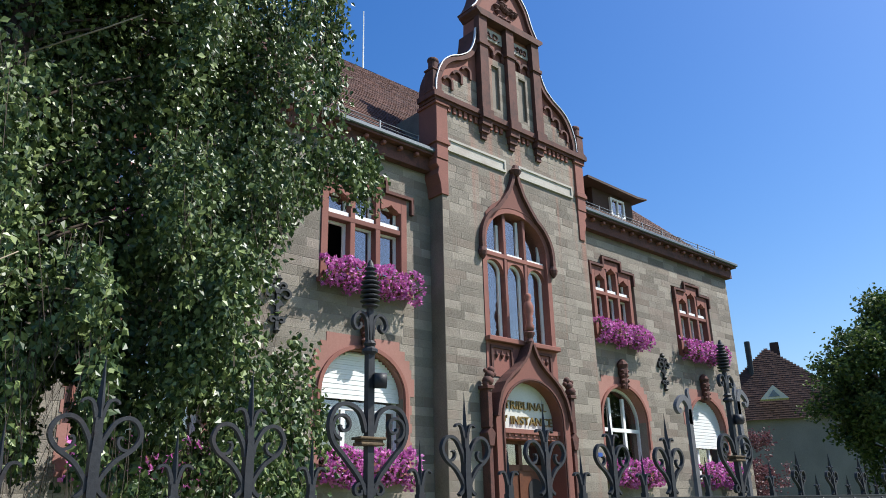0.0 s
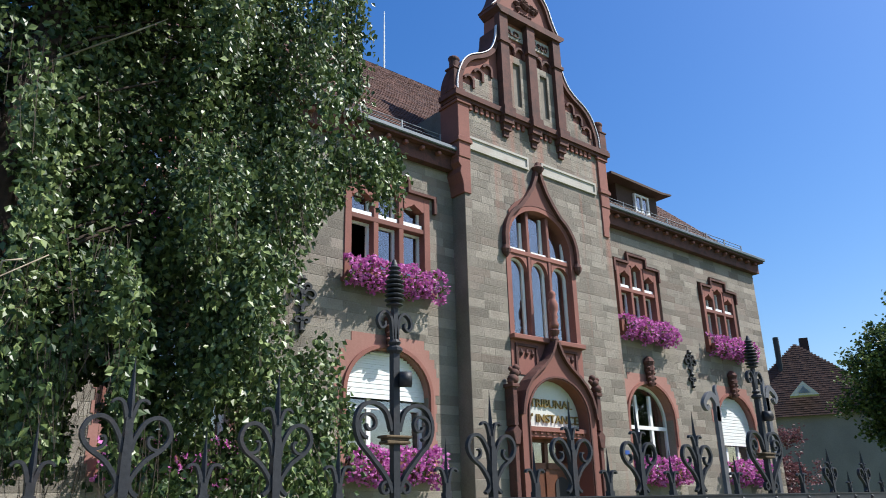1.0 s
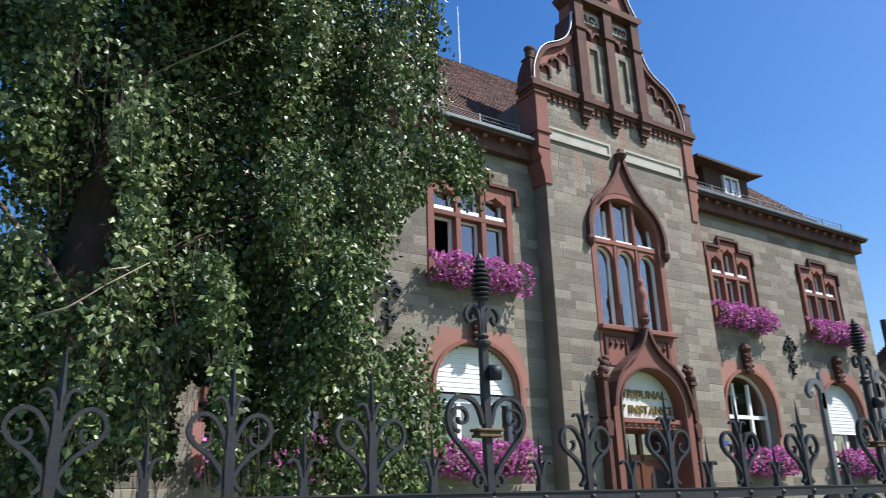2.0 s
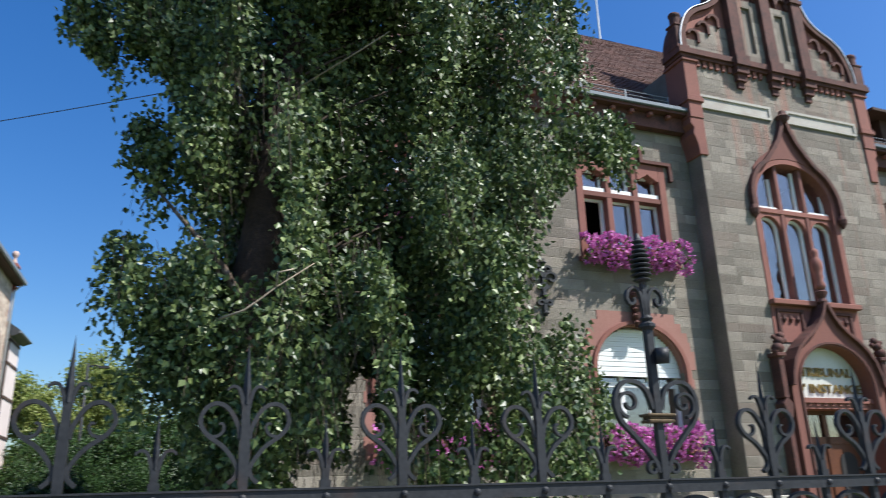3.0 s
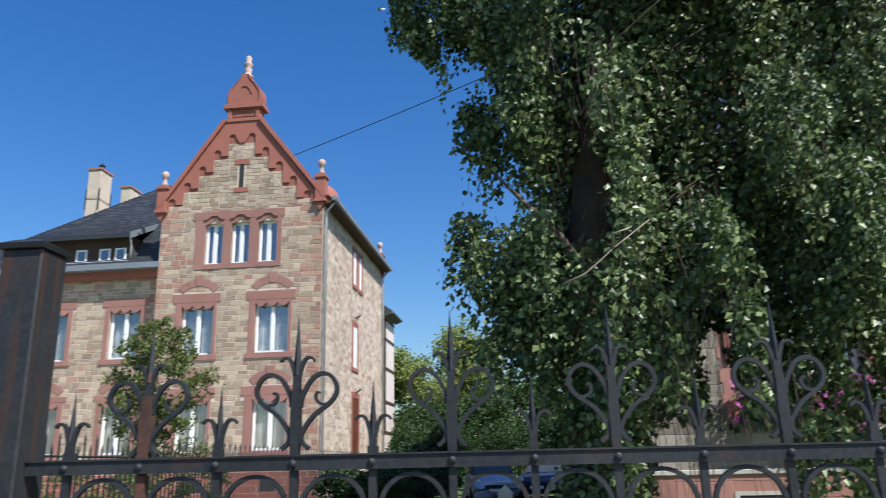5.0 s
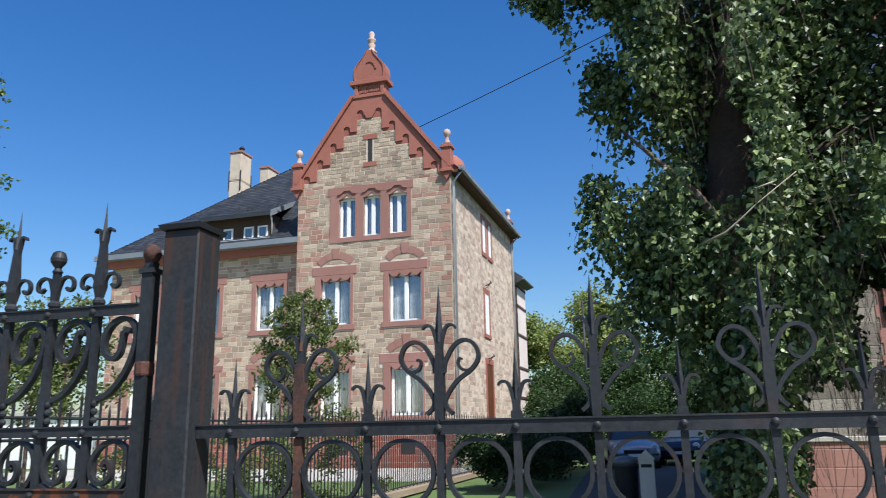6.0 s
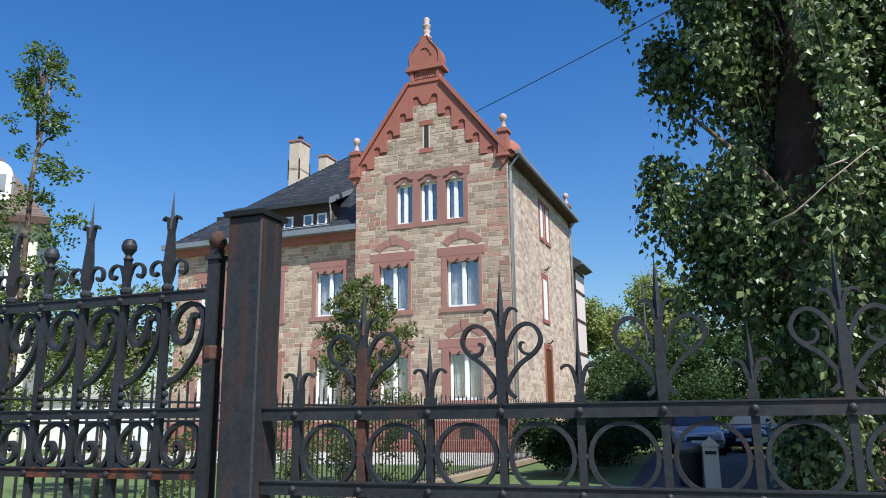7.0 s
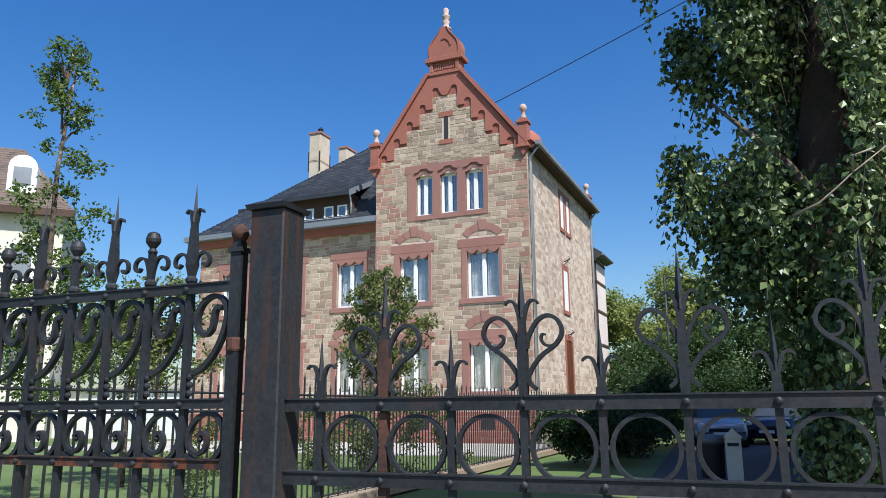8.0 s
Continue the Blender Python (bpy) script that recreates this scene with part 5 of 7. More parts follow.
for x in (-20.3, -19.28, -18.25, -17.56):
    b = BM()
    strip(b, [(x - 0.17, 11.58), (x - 0.17, 12.0), (x + 0.17, 12.0), (x + 0.17, 11.58)], [(x - 0.24, 11.5), (x - 0.24, 12.07), (x + 0.24, 12.07), (x + 0.24, 11.5)], DY - 0.05, DY + 0.02, closed=True)
    fr_ = part("dormer_window", b, M_WHITE, dorm)
    b = BM()
    box(b, x - 0.17, x + 0.17, DY - 0.02, DY - 0.008, 11.58, 12.0)
    part("pane", b, M_GLASS, fr_)
# chimneys
for x, y, w_, dp_, z0, z1 in ((-21.64, 31.3, 0.32, 1.0, 13.0, 17.5), (-20.12, 31.6, 0.24, 1.0, 14.0, 16.55)):
    b = BM()
    box(b, x - w_, x + w_, y, y + dp_, z0, z1)
    ch = under(house, part("chimney", b, M_CHIM, house, "beige stone chimney", bevel=0.015))
    b = BM()
    box(b, x - w_ - 0.05, x + w_ + 0.05, y - 0.05, y + dp_ + 0.05, z1, z1 + 0.1)
    part("chimney_cap", b, M_REDP, ch)
    if z1 > 17:
        b = BM()
        lathe(b, [(0.12, z1 + 0.1), (0.12, z1 + 0.3), (0.17, z1 + 0.34), (0.05, z1 + 0.48)], x + 0.1, y + 0.4, 10)
        part("chimney_pot", b, M_IRON, ch, "dark metal chimney pot")
        for sx, sy in ((-1, 0.0), (1, 0.0), (1, 1.0)):
            b = BM()
            px, py = x + sx * (w_ + 0.01), y + sy * dp_ + (0.01 if sy else -0.01)
            box(b, px - 0.025, px + 0.025, py - 0.025, py + 0.025, 15.4, 16.5)
            part("tie_bar", b, M_IRON, ch, "rusty iron corner tie")
        b = BM()
        tube(b, [(x - w_ - 0.03, y - 0.03, 16.0), (x + w_ + 0.03, y - 0.03, 15.98), (x + w_ + 0.03, y + dp_ + 0.03, 15.94)], 0.012, 5)
        part("tie_wire", b, M_IRON, ch)

# ---- iron railing ----
S = 0.34
fence = thing("iron_railing", (0, 0, 0), "dark painted wrought-iron railing with spearheads and scrolls", "railing")


BAYS = ((-8.0, -8 * S), (4.0, 4 * S), (5.0, 1.85), (6.0, 2.373), (23.0, 2.373 + 17 * 0.337))


def bay_x(k):
    """How far along the railing bar k stands."""
    return float(np.interp(k, [q[0] for q in BAYS], [q[1] for q in BAYS]))


for u0, u1 in ((-2.29, 8.2),):
    b = BM()
    box(b, u0, u1, -0.15, 0.15, 0.0, 0.75)
    tagged(part("railing_wall", b, M_HST), "low stone wall under the iron railing", "wall", kind="structure")


def rail(name, x0, x1, z, h=0.028):
    b = BM()
    box(b, x0, x1, -0.016, -0.009, z - h / 2, z + h / 2)
    box(b, x0, x1, -0.020, 0.012, z + h / 2, z + h / 2 + 0.004)
    return part(name, b, M_IRON, fence)


for x0, x1 in ((-2.3, -1.70), (-1.695, -0.003), (0.003, 1.847), (1.853, 5.8), (5.806, 8.1)):
    rail("top_rail", x0, x1, 1.742)
    rail("lower_rail", x0, x1, 1.572)


def spear(b, z0, z1, w=0.0095):
    """A four-sided spearhead that tapers from z0 to z1."""
    v = [b.verts.new(p) for p in ((-w, 0, z0), (0, -w, z0), (w, 0, z0), (0, w, z0), (0, 0, z1))]
    for i in range(4):
        b.faces.new((v[i], v[(i + 1) % 4], v[4]))
    b.faces.new(v[3::-1])


def ears(b, z, spread, h):
    """Two leaves that curl out of the stem."""
    for s in (-1, 1):
        ribbon(b, [(s * x, q) for x, q in smooth_line([(0.003, z - h), (0.008, z - 0.5 * h), (0.45 * spread, z - 0.1 * h), (0.75 * spread, z), (spread, z - 0.004), (1.05 * spread, z - 0.009)], 4)], 0.009, -0.006, 0.006, 0.45)


def lyre():
    b = BM()
    box(b, -0.008, 0.008, -0.008, 0.008, 0.45, 1.93)
    strip(b, [(-0.009, 1.76), (-0.0105, 1.8), (-0.0105, 1.84), (-0.008, 1.9)], [(0.009, 1.76), (0.0105, 1.8), (0.0105, 1.84), (0.008, 1.9)], -0.011, 0.011)
    spear(b, 1.93, 2.065, 0.011)
    ears(b, 1.968, 0.036, 0.055)
    for s in (-1, 1):
        ln = smooth_line([(0.030, 1.772), (0.016, 1.785), (0.014, 1.805), (0.04, 1.842), (0.075, 1.868), (0.090, 1.895), (0.080, 1.922), (0.058, 1.932), (0.034, 1.920), (0.014, 1.885), (0.010, 1.86)], 4)
        ribbon(b, [(s * x, z) for x, z in ln], 0.0085, -0.007, 0.007)
        hk = smooth_line([(0.084, 1.878), (0.068, 1.865), (0.051, 1.868), (0.043, 1.880), (0.046, 1.891), (0.053, 1.890)], 4)
        ribbon(b, [(s * x, z) for x, z in hk], 0.0075, -0.006, 0.006, 0.6)
    return b


def dart():
    b = BM()
    box(b, -0.008, 0.008, -0.008, 0.008, 0.45, 1.80)
    box(b, -0.011, 0.011, -0.010, 0.010, 1.757, 1.775)
    spear(b, 1.80, 1.918, 0.0095)
    ears(b, 1.838, 0.036, 0.055)
    return b


def ring():
    b = BM()
    strip(b, arc(0, 0, 0.064, 0, 360, 28)[:-1], arc(0, 0, 0.073, 0, 360, 28)[:-1], -0.008, 0.008, closed=True)
    for a in (0, 180):
        lathe(b, [(0.006, -0.007), (0.008, 0), (0.006, 0.007)], 0.076 * math.cos(radians(a)), 0, 8)
    return b


def great_bar():
    """The tall standard: lyre scrolls, collar, knob and a coiled cone on top."""
    b = BM()
    box(b, -0.010, 0.010, -0.010, 0.010, 0.45, 2.15)
    box(b, -0.007, 0.007, -0.007, 0.007, 2.15, 2.275)
    lathe(b, [(0.012, 2.135), (0.022, 2.143), (0.022, 2.15), (0.013, 2.158), (0.018, 2.166), (0.010, 2.175)], 0, 0, 10)
    for s in (-1, 1):
        ln = smooth_line([(0.012, 1.775), (0.03, 1.815), (0.075, 1.865), (0.112, 1.905), (0.122, 1.95), (0.105, 1.988), (0.07, 2.0), (0.03, 1.98), (0.012, 1.93)], 5)
        ribbon(b, [(s * x, z) for x, z in ln], 0.010, -0.008, 0.008)
        sp = spiral(0.082, 1.945, 0.036, 0.008, -80, 360, 30)
        ribbon(b, [(s * x, z) for x, z in sp], 0.008, -0.007, 0.007, 0.8)
        sp = spiral(0.030, 1.785, 0.020, 0.006, 150, -200, 16)
        ribbon(b, [(s * x, z) for x, z in sp], 0.007, -0.007, 0.007)
        cl = smooth_line([(0.006, 2.16), (0.008, 2.2), (0.014, 2.235), (0.032, 2.250), (0.050, 2.238), (0.055, 2.218), (0.045, 2.203), (0.033, 2.210), (0.034, 2.222)], 4)
        ribbon(b, [(s * x, z) for x, z in cl], 0.008, -0.007, 0.007, 0.8)
    return b


def coil():
    b = BM()
    prof = [(0.006, 2.255)]
    for i in range(9):
        z = 2.272 + 0.0135 * i
        r = 0.024 + (0.004 if 1 <= i <= 5 else 0.0) - 0.0017 * max(i - 4, 0)
        prof += [(0.011, z - 0.0055), (r - 0.005, z - 0.004), (r, z - 0.001), (r, z + 0.001), (r - 0.005, z + 0.004), (0.011, z + 0.0055)]
    lathe(b, prof + [(0.010, 2.39), (0.004, 2.405)], 0, 0, 14)
    return b


big_ob, small_ob, ring_ob = part("lyre_bar", lyre(), M_IRON, fence), part("dart_bar", dart(), M_IRON, fence), part("ring", ring(), M_IRON, fence)


def lowered(b):
    """The lower bars of the stretch past the second standard."""
    for v in b.verts:
        if v.co.z > 1.745:
            v.co.z, v.co.x = 1.745 + 0.65 * (v.co.z - 1.745), 0.62 * v.co.x
    return b


low_big, low_small = part("lyre_bar", lowered(lyre()), M_IRON, fence, "lower lyre bar"), part("dart_bar", lowered(dart()), M_IRON, fence, "lower dart bar")
great_ob = part("standard", great_bar(), M_IRON, fence)
part("coiled_cone", coil(), M_IRON, great_ob)
b = BM()
box(b, -0.038, 0.038, -0.02, 0.02, 1.896, 1.904)
box(b, -0.034, 0.034, -0.018, 0.018, 1.904, 1.911)
box(b, -0.042, 0.042, -0.022, 0.022, 1.911, 1.918)
part("collar", b, M_OCHRE, great_ob, "lichen-spotted rusty collar", bevel=0.002)
kn = BM()
tube(kn, [(0.006, -0.014, 2.065), (0.034, -0.03, 2.065)], 0.021, 20)
part("knob", kn, M_IRON, great_ob, round_faces=True)
bolt_b = BM()
lathe(bolt_b, [(0.009, -0.002), (0.008, 0.004), (0.003, 0.008)], 0, 0, 8)
bmesh.ops.rotate(bolt_b, verts=bolt_b.verts, cent=(0, 0, 0), matrix=Matrix.Rotation(radians(90), 3, "X"))
bolt_ob = part("bolt", bolt_b, M_IRON, fence)


def again(ob, u, z=0.0, y=0.0, sc=1.0):
    return copy_thing(ob, standing(u, z, y, sc))


def standing(u, z=0.0, y=0.0, sc=1.0):
    """The pose of a bar, ring or bolt at a point along the railing."""
    return Matrix.Translation((u, y, z)) @ Matrix.Scale(sc, 4)


rusty = part("lyre_bar", lyre(), M_IRON, fence, "lyre bar with a rusty stem")
b = BM()
box(b, -0.010, 0.010, -0.010, 0.010, 0.45, 1.73)
strip(b, [(-0.01, 1.76), (-0.013, 1.8), (-0.014, 1.84), (-0.01, 1.9)], [(0.01, 1.76), (0.013, 1.8), (0.014, 1.84), (0.01, 1.9)], -0.012, 0.012)
spear(b, 1.93, 2.03, 0.0118)
part("rusty_stem", b, M_RUST, rusty)
rusty.matrix_basis = Matrix.Translation((-6 * S, 0.004, -0.006))
for k in range(-6, 23):
    x = bay_x(k)
    if k in (0, 5, 15):
        again(great_ob, x) if k else None
    elif k > 5:
        again(low_big, x) if k < 22 else None
    elif k > -5:
        again(big_ob, x)
    again(low_small if k > 6 else small_ob, bay_x(k - 0.5)) if -6 < k < 22 else None
    wide = min((bay_x(k) - bay_x(k - 1)) / S, 1.2)
    for dk in (-0.75, -0.25):
        again(ring_ob, bay_x(k + dk), 1.648, 0.0, 0.45 + 0.55 * wide) if (k, dk) != (-6, -0.75) else None
    for dk in (-0.5, 0.0):
        for z in (1.742, 1.572):
            again(bolt_ob, bay_x(k + dk), z, -0.016)
big_ob.matrix_basis = Matrix.Translation((-5 * S, 0, 0))
small_ob.matrix_basis = standing(bay_x(-6.5))
low_small.matrix_basis = standing(bay_x(21.5))
low_big.matrix_basis = standing(bay_x(22))
ring_ob.matrix_basis = standing(bay_x(22.25), 1.648)
bolt_ob.matrix_basis = standing(bay_x(22.5), 1.742, -0.016)

# gate post and gate
post = thing("gate_post", (-2.351, 0.0, 0.004), "square dark iron gate post with a flat cap and rust stains", "post")
b = BM()
box(b, -0.05, 0.05, -0.05, 0.05, -0.004, 2.235)
part("shaft", b, M_POST, post, bevel=0.004)
b = BM()
v = [b.verts.new((sx * 0.056, sy * 0.06, 2.235)) for sx, sy in ((-1, -1), (1, -1), (1, 1), (-1, 1))]
v2 = [b.verts.new((sx * 0.06, sy * 0.064, 2.247)) for sx, sy in ((-1, -1), (1, -1), (1, 1), (-1, 1))]
v3 = [b.verts.new((sx * 0.03, sy * 0.035, 2.262)) for sx, sy in ((-1, -1), (1, -1), (1, 1), (-1, 1))]
for p, q in ((v, v2), (v2, v3)):
    for i in range(4):
        b.faces.new((p[i], p[(i + 1) % 4], q[(i + 1) % 4], q[i]))
b.faces.new(v[::-1])
b.faces.new(v3)
part("cap", b, M_IRON, post)

gate = thing("iron_gate", (-2.468, 0, 0.042), "wrought-iron gate leaf with spears, ball finials and scrollwork", "gate")
GS = 0.1405
b = BM()
box(b, -0.016, 0.016, -0.016, 0.016, 0.0, 2.10)
box(b, -0.022, 0.022, -0.022, 0.022, 2.10, 2.112)
box(b, -0.013, 0.013, -0.013, 0.013, 2.112, 2.13)
st = part("stile", b, M_IRON, gate)
b = BM()
lathe(b, [(0.006, 2.125), (0.016, 2.132), (0.023, 2.147), (0.024, 2.153), (0.018, 2.17), (0.006, 2.178)], 0, 0, 14)
part("ball", b, M_RUST, st, "rusty iron ball", round_faces=True)
b = BM()
lathe(b, [(0.022, 1.84), (0.024, 1.845), (0.024, 1.87), (0.022, 1.875)], 0, 0, 10)
part("hinge", b, M_RUST, st)
for z, h in ((2.008, 0.024), (1.706, 0.022), (1.556, 0.022), (0.2, 0.04)):
    b = BM()
    box(b, -1.75, -0.016, -0.018, -0.010, z - h / 2, z + h / 2)
    box(b, -1.75, -0.016, -0.022, 0.014, z + h / 2, z + h / 2 + 0.004)
    part("gate_rail", b, M_ORANGE if z < 1.7 else M_IRON, gate)


def gate_bar(kind):
    b = BM()
    box(b, -0.009, 0.009, -0.009, 0.009, 0.15, 2.038)
    lathe(b, [(0.010, 2.023), (0.016, 2.033), (0.016, 2.040), (0.010, 2.048)], 0, 0, 8)
    if kind == "spear":
        v = [b.verts.new((sx * w, sy * w, z)) for w, z in ((0.008, 2.048), (0.013, 2.078), (0.007, 2.198)) for sx, sy in ((-1, -1), (1, -1), (1, 1), (-1, 1))]
        for i in range(2):
            for k in range(4):
                b.faces.new((v[4 * i + k], v[4 * i + (k + 1) % 4], v[4 * i + 4 + (k + 1) % 4], v[4 * i + 4 + k]))
        spear(b, 2.198, 2.313, 0.010)
        ears(b, 2.233, 0.026, 0.05)
    else:
        box(b, -0.008, 0.008, -0.008, 0.008, 2.038, 2.128)
        lathe(b, [(0.008, 2.118), (0.014, 2.126), (0.008, 2.136), (0.020, 2.153), (0.021, 2.163), (0.016, 2.178), (0.011, 2.182), (0.005, 2.184)], 0, 0, 22)
    for s in (-1, 1):
        ln = smooth_line([(0.006, 2.048), (0.010, 2.078), (0.022, 2.106), (0.042, 2.110), (0.056, 2.098), (0.056, 2.080), (0.044, 2.073), (0.036, 2.082)], 4)
        ribbon(b, [(s * x, z) for x, z in ln], 0.007, -0.006, 0.006)
    return b


def gate_scroll():
    """The S-shaped scroll between two bars, and the spiral ring under it."""
    b = BM()
    def bay(q):
        return [(-0.122 + 0.113 * x, z) for x, z in q]

    ln = smooth_line(bay([(0.0, 1.785), (0.35, 1.803), (0.7, 1.85), (0.91, 1.91), (0.93, 1.953), (0.76, 1.982), (0.5, 1.988), (0.22, 1.968), (0.09, 1.93), (0.15, 1.9), (0.35, 1.886), (0.52, 1.9), (0.57, 1.925), (0.6, 1.948), (0.7, 1.96), (0.78, 1.953)]), 4)
    ribbon(b, ln, 0.0125, -0.009, 0.009, 0.9)
    lo = [(-0.02, 1.578), (0.25, 1.564), (0.55, 1.561), (0.85, 1.58), (1.0, 1.62), (0.9, 1.663), (0.6, 1.683), (0.28, 1.673), (0.06, 1.643), (0.02, 1.612), (0.12, 1.59), (0.3, 1.582), (0.48, 1.592), (0.54, 1.612), (0.48, 1.631), (0.37, 1.634), (0.31, 1.622)]
    ribbon(b, smooth_line(bay(lo), 4), 0.0115, -0.008, 0.008, 0.85)
    for z in (1.735, 1.757, 1.777):
        for x in (-0.01,):
            lathe(b, [(0.002, z - 0.009), (0.007, z - 0.006), (0.009, z), (0.007, z + 0.006), (0.002, z + 0.009)], bay([(x, z)])[0][0], -0.004, 8)
    c = bay([(0.36, 1.618)])[0]
    lathe(b, [(0.001, c[1] - 0.009), (0.009, c[1]), (0.001, c[1] + 0.009)], c[0], 0, 8)
    return b


gb = {k: part(f"{k}_bar", gate_bar(k), M_IRON, gate) for k in ("spear", "ball")}
gsc = part("scroll", gate_scroll(), M_IRON, gate)
rv = BM()
lathe(rv, [(0.010, -0.002), (0.008, 0.005), (0.003, 0.008)], 0, 0, 8)
bmesh.ops.rotate(rv, verts=rv.verts, cent=(0, 0, 0), matrix=Matrix.Rotation(radians(90), 3, "X"))
rivet = part("rivet", rv, M_IRON, gate)
rivet.matrix_basis = Matrix.Translation((-0.153, -0.018, 2.008))
for i in range(12):
    for z in (2.008, 1.706, 1.556):
        if i or z < 2:
            copy_thing(rivet, Matrix.Translation((-0.153 - GS * i, -0.018, z)))
for i in range(12):
    kind = "spear" if i % 2 == 0 else "ball"
    x = -0.153 - GS * i
    if i < 2:
        gb[kind].matrix_basis = Matrix.Translation((x, 0, 0))
    else:
        copy_thing(gb[kind], Matrix.Translation((x, 0, 0)))
    if i == 0:
        gsc.matrix_basis = Matrix.Translation((x + GS + 0.0, 0, 0))
    else:
        copy_thing(gsc, Matrix.Translation((x + GS, 0, 0)))


# ---- plants ----
def leaf_cloud(points, size, rnd, hang=0.6, wide=0.62):
    """Rhombic leaves at the points, most of them hanging."""
    verts, faces = [], []
    for p in points:
        d = Vector((rnd.gauss(0, 0.6), rnd.gauss(0, 0.6), -hang + rnd.gauss(0, 0.45))).normalized()
        s = d.cross(Vector((rnd.gauss(0, 1), rnd.gauss(0, 1), rnd.gauss(0, 0.5)))).normalized()
        l = size * rnd.uniform(0.7, 1.25)
        n = d.cross(s) * l * 0.12
        k = len(verts)
        p = Vector(p)
        verts += [tuple(p), tuple(p + d * l * 0.42 + s * l * wide / 2 + n), tuple(p + d * l), tuple(p + d * l * 0.42 - s * l * wide / 2 + n)]
        faces += [(k, k + 1, k + 2, k + 3)]
    return verts, faces


CROWN = ((1.3, -0.9, 2.4), (2.25, -1.24, 2.7), (2.87, -1.24, 2.8), (3.2, -1.48, 2.74), (3.44, -1.58, 2.45), (3.72, -1.55, 2.22), (4.0, -1.68, 2.2), (4.22, -1.86, 2.18), (4.34, -1.45, 2.18), (4.45, -1.12, 2.22), (4.75, -1.22, 2.23), (5.1, -1.5, 2.27), (5.36, -1.68, 2.7), (5.46, -1.72, 3.2), (5.6, -1.5, 3.5), (5.93, -1.45, 3.5), (6.25, -1.9, 3.4), (6.36, -2.1, 2.68), (7.1, -2.35, 2.75), (7.8, -2.35, 2.7), (9.0, -1.9, 2.3), (10.6, -0.8, 1.2))


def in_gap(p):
    """Bare slots between the boughs, low in the crown, slanted along the camera's sight-lines."""
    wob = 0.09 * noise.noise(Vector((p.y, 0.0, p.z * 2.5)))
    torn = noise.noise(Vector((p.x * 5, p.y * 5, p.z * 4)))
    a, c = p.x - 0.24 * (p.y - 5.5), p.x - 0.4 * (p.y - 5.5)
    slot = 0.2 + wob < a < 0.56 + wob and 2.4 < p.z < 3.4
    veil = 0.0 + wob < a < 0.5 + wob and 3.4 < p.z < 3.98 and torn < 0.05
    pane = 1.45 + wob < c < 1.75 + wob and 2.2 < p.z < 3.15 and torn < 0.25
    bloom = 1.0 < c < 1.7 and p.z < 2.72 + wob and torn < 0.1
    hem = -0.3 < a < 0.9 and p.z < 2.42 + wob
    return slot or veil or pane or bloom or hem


def hollow(p):
    """The deep dark hollows between the curtains of twigs, open to the front."""
    wob = 0.12 * noise.noise(Vector((p.y * 0.7, 4.0, p.z * 1.3)))
    a = p.x - 0.16 * (p.y - 5.5)
    trunk_side = -0.92 + wob < a < -0.42 + wob and 3.95 < p.z < 5.7
    middle = -0.05 + wob < a < 0.85 + wob and 4.0 < p.z < 7.2
    low = 1.95 + wob < a < 2.2 + wob and 2.6 < p.z < 4.1
    under_ = 0.62 + wob < a < 1.05 + wob and 2.5 < p.z < 4.3
    return p.y < 5.6 and (trunk_side or middle or low or under_)


def crown_at(z):
    """The crown's middle and half width at a height."""
    zs = [c[0] for c in CROWN]
    lo, hi = np.interp(z, zs, [c[1] for c in CROWN]), np.interp(z, zs, [c[2] for c in CROWN])
    return (lo + hi) / 2, (hi - lo) / 2


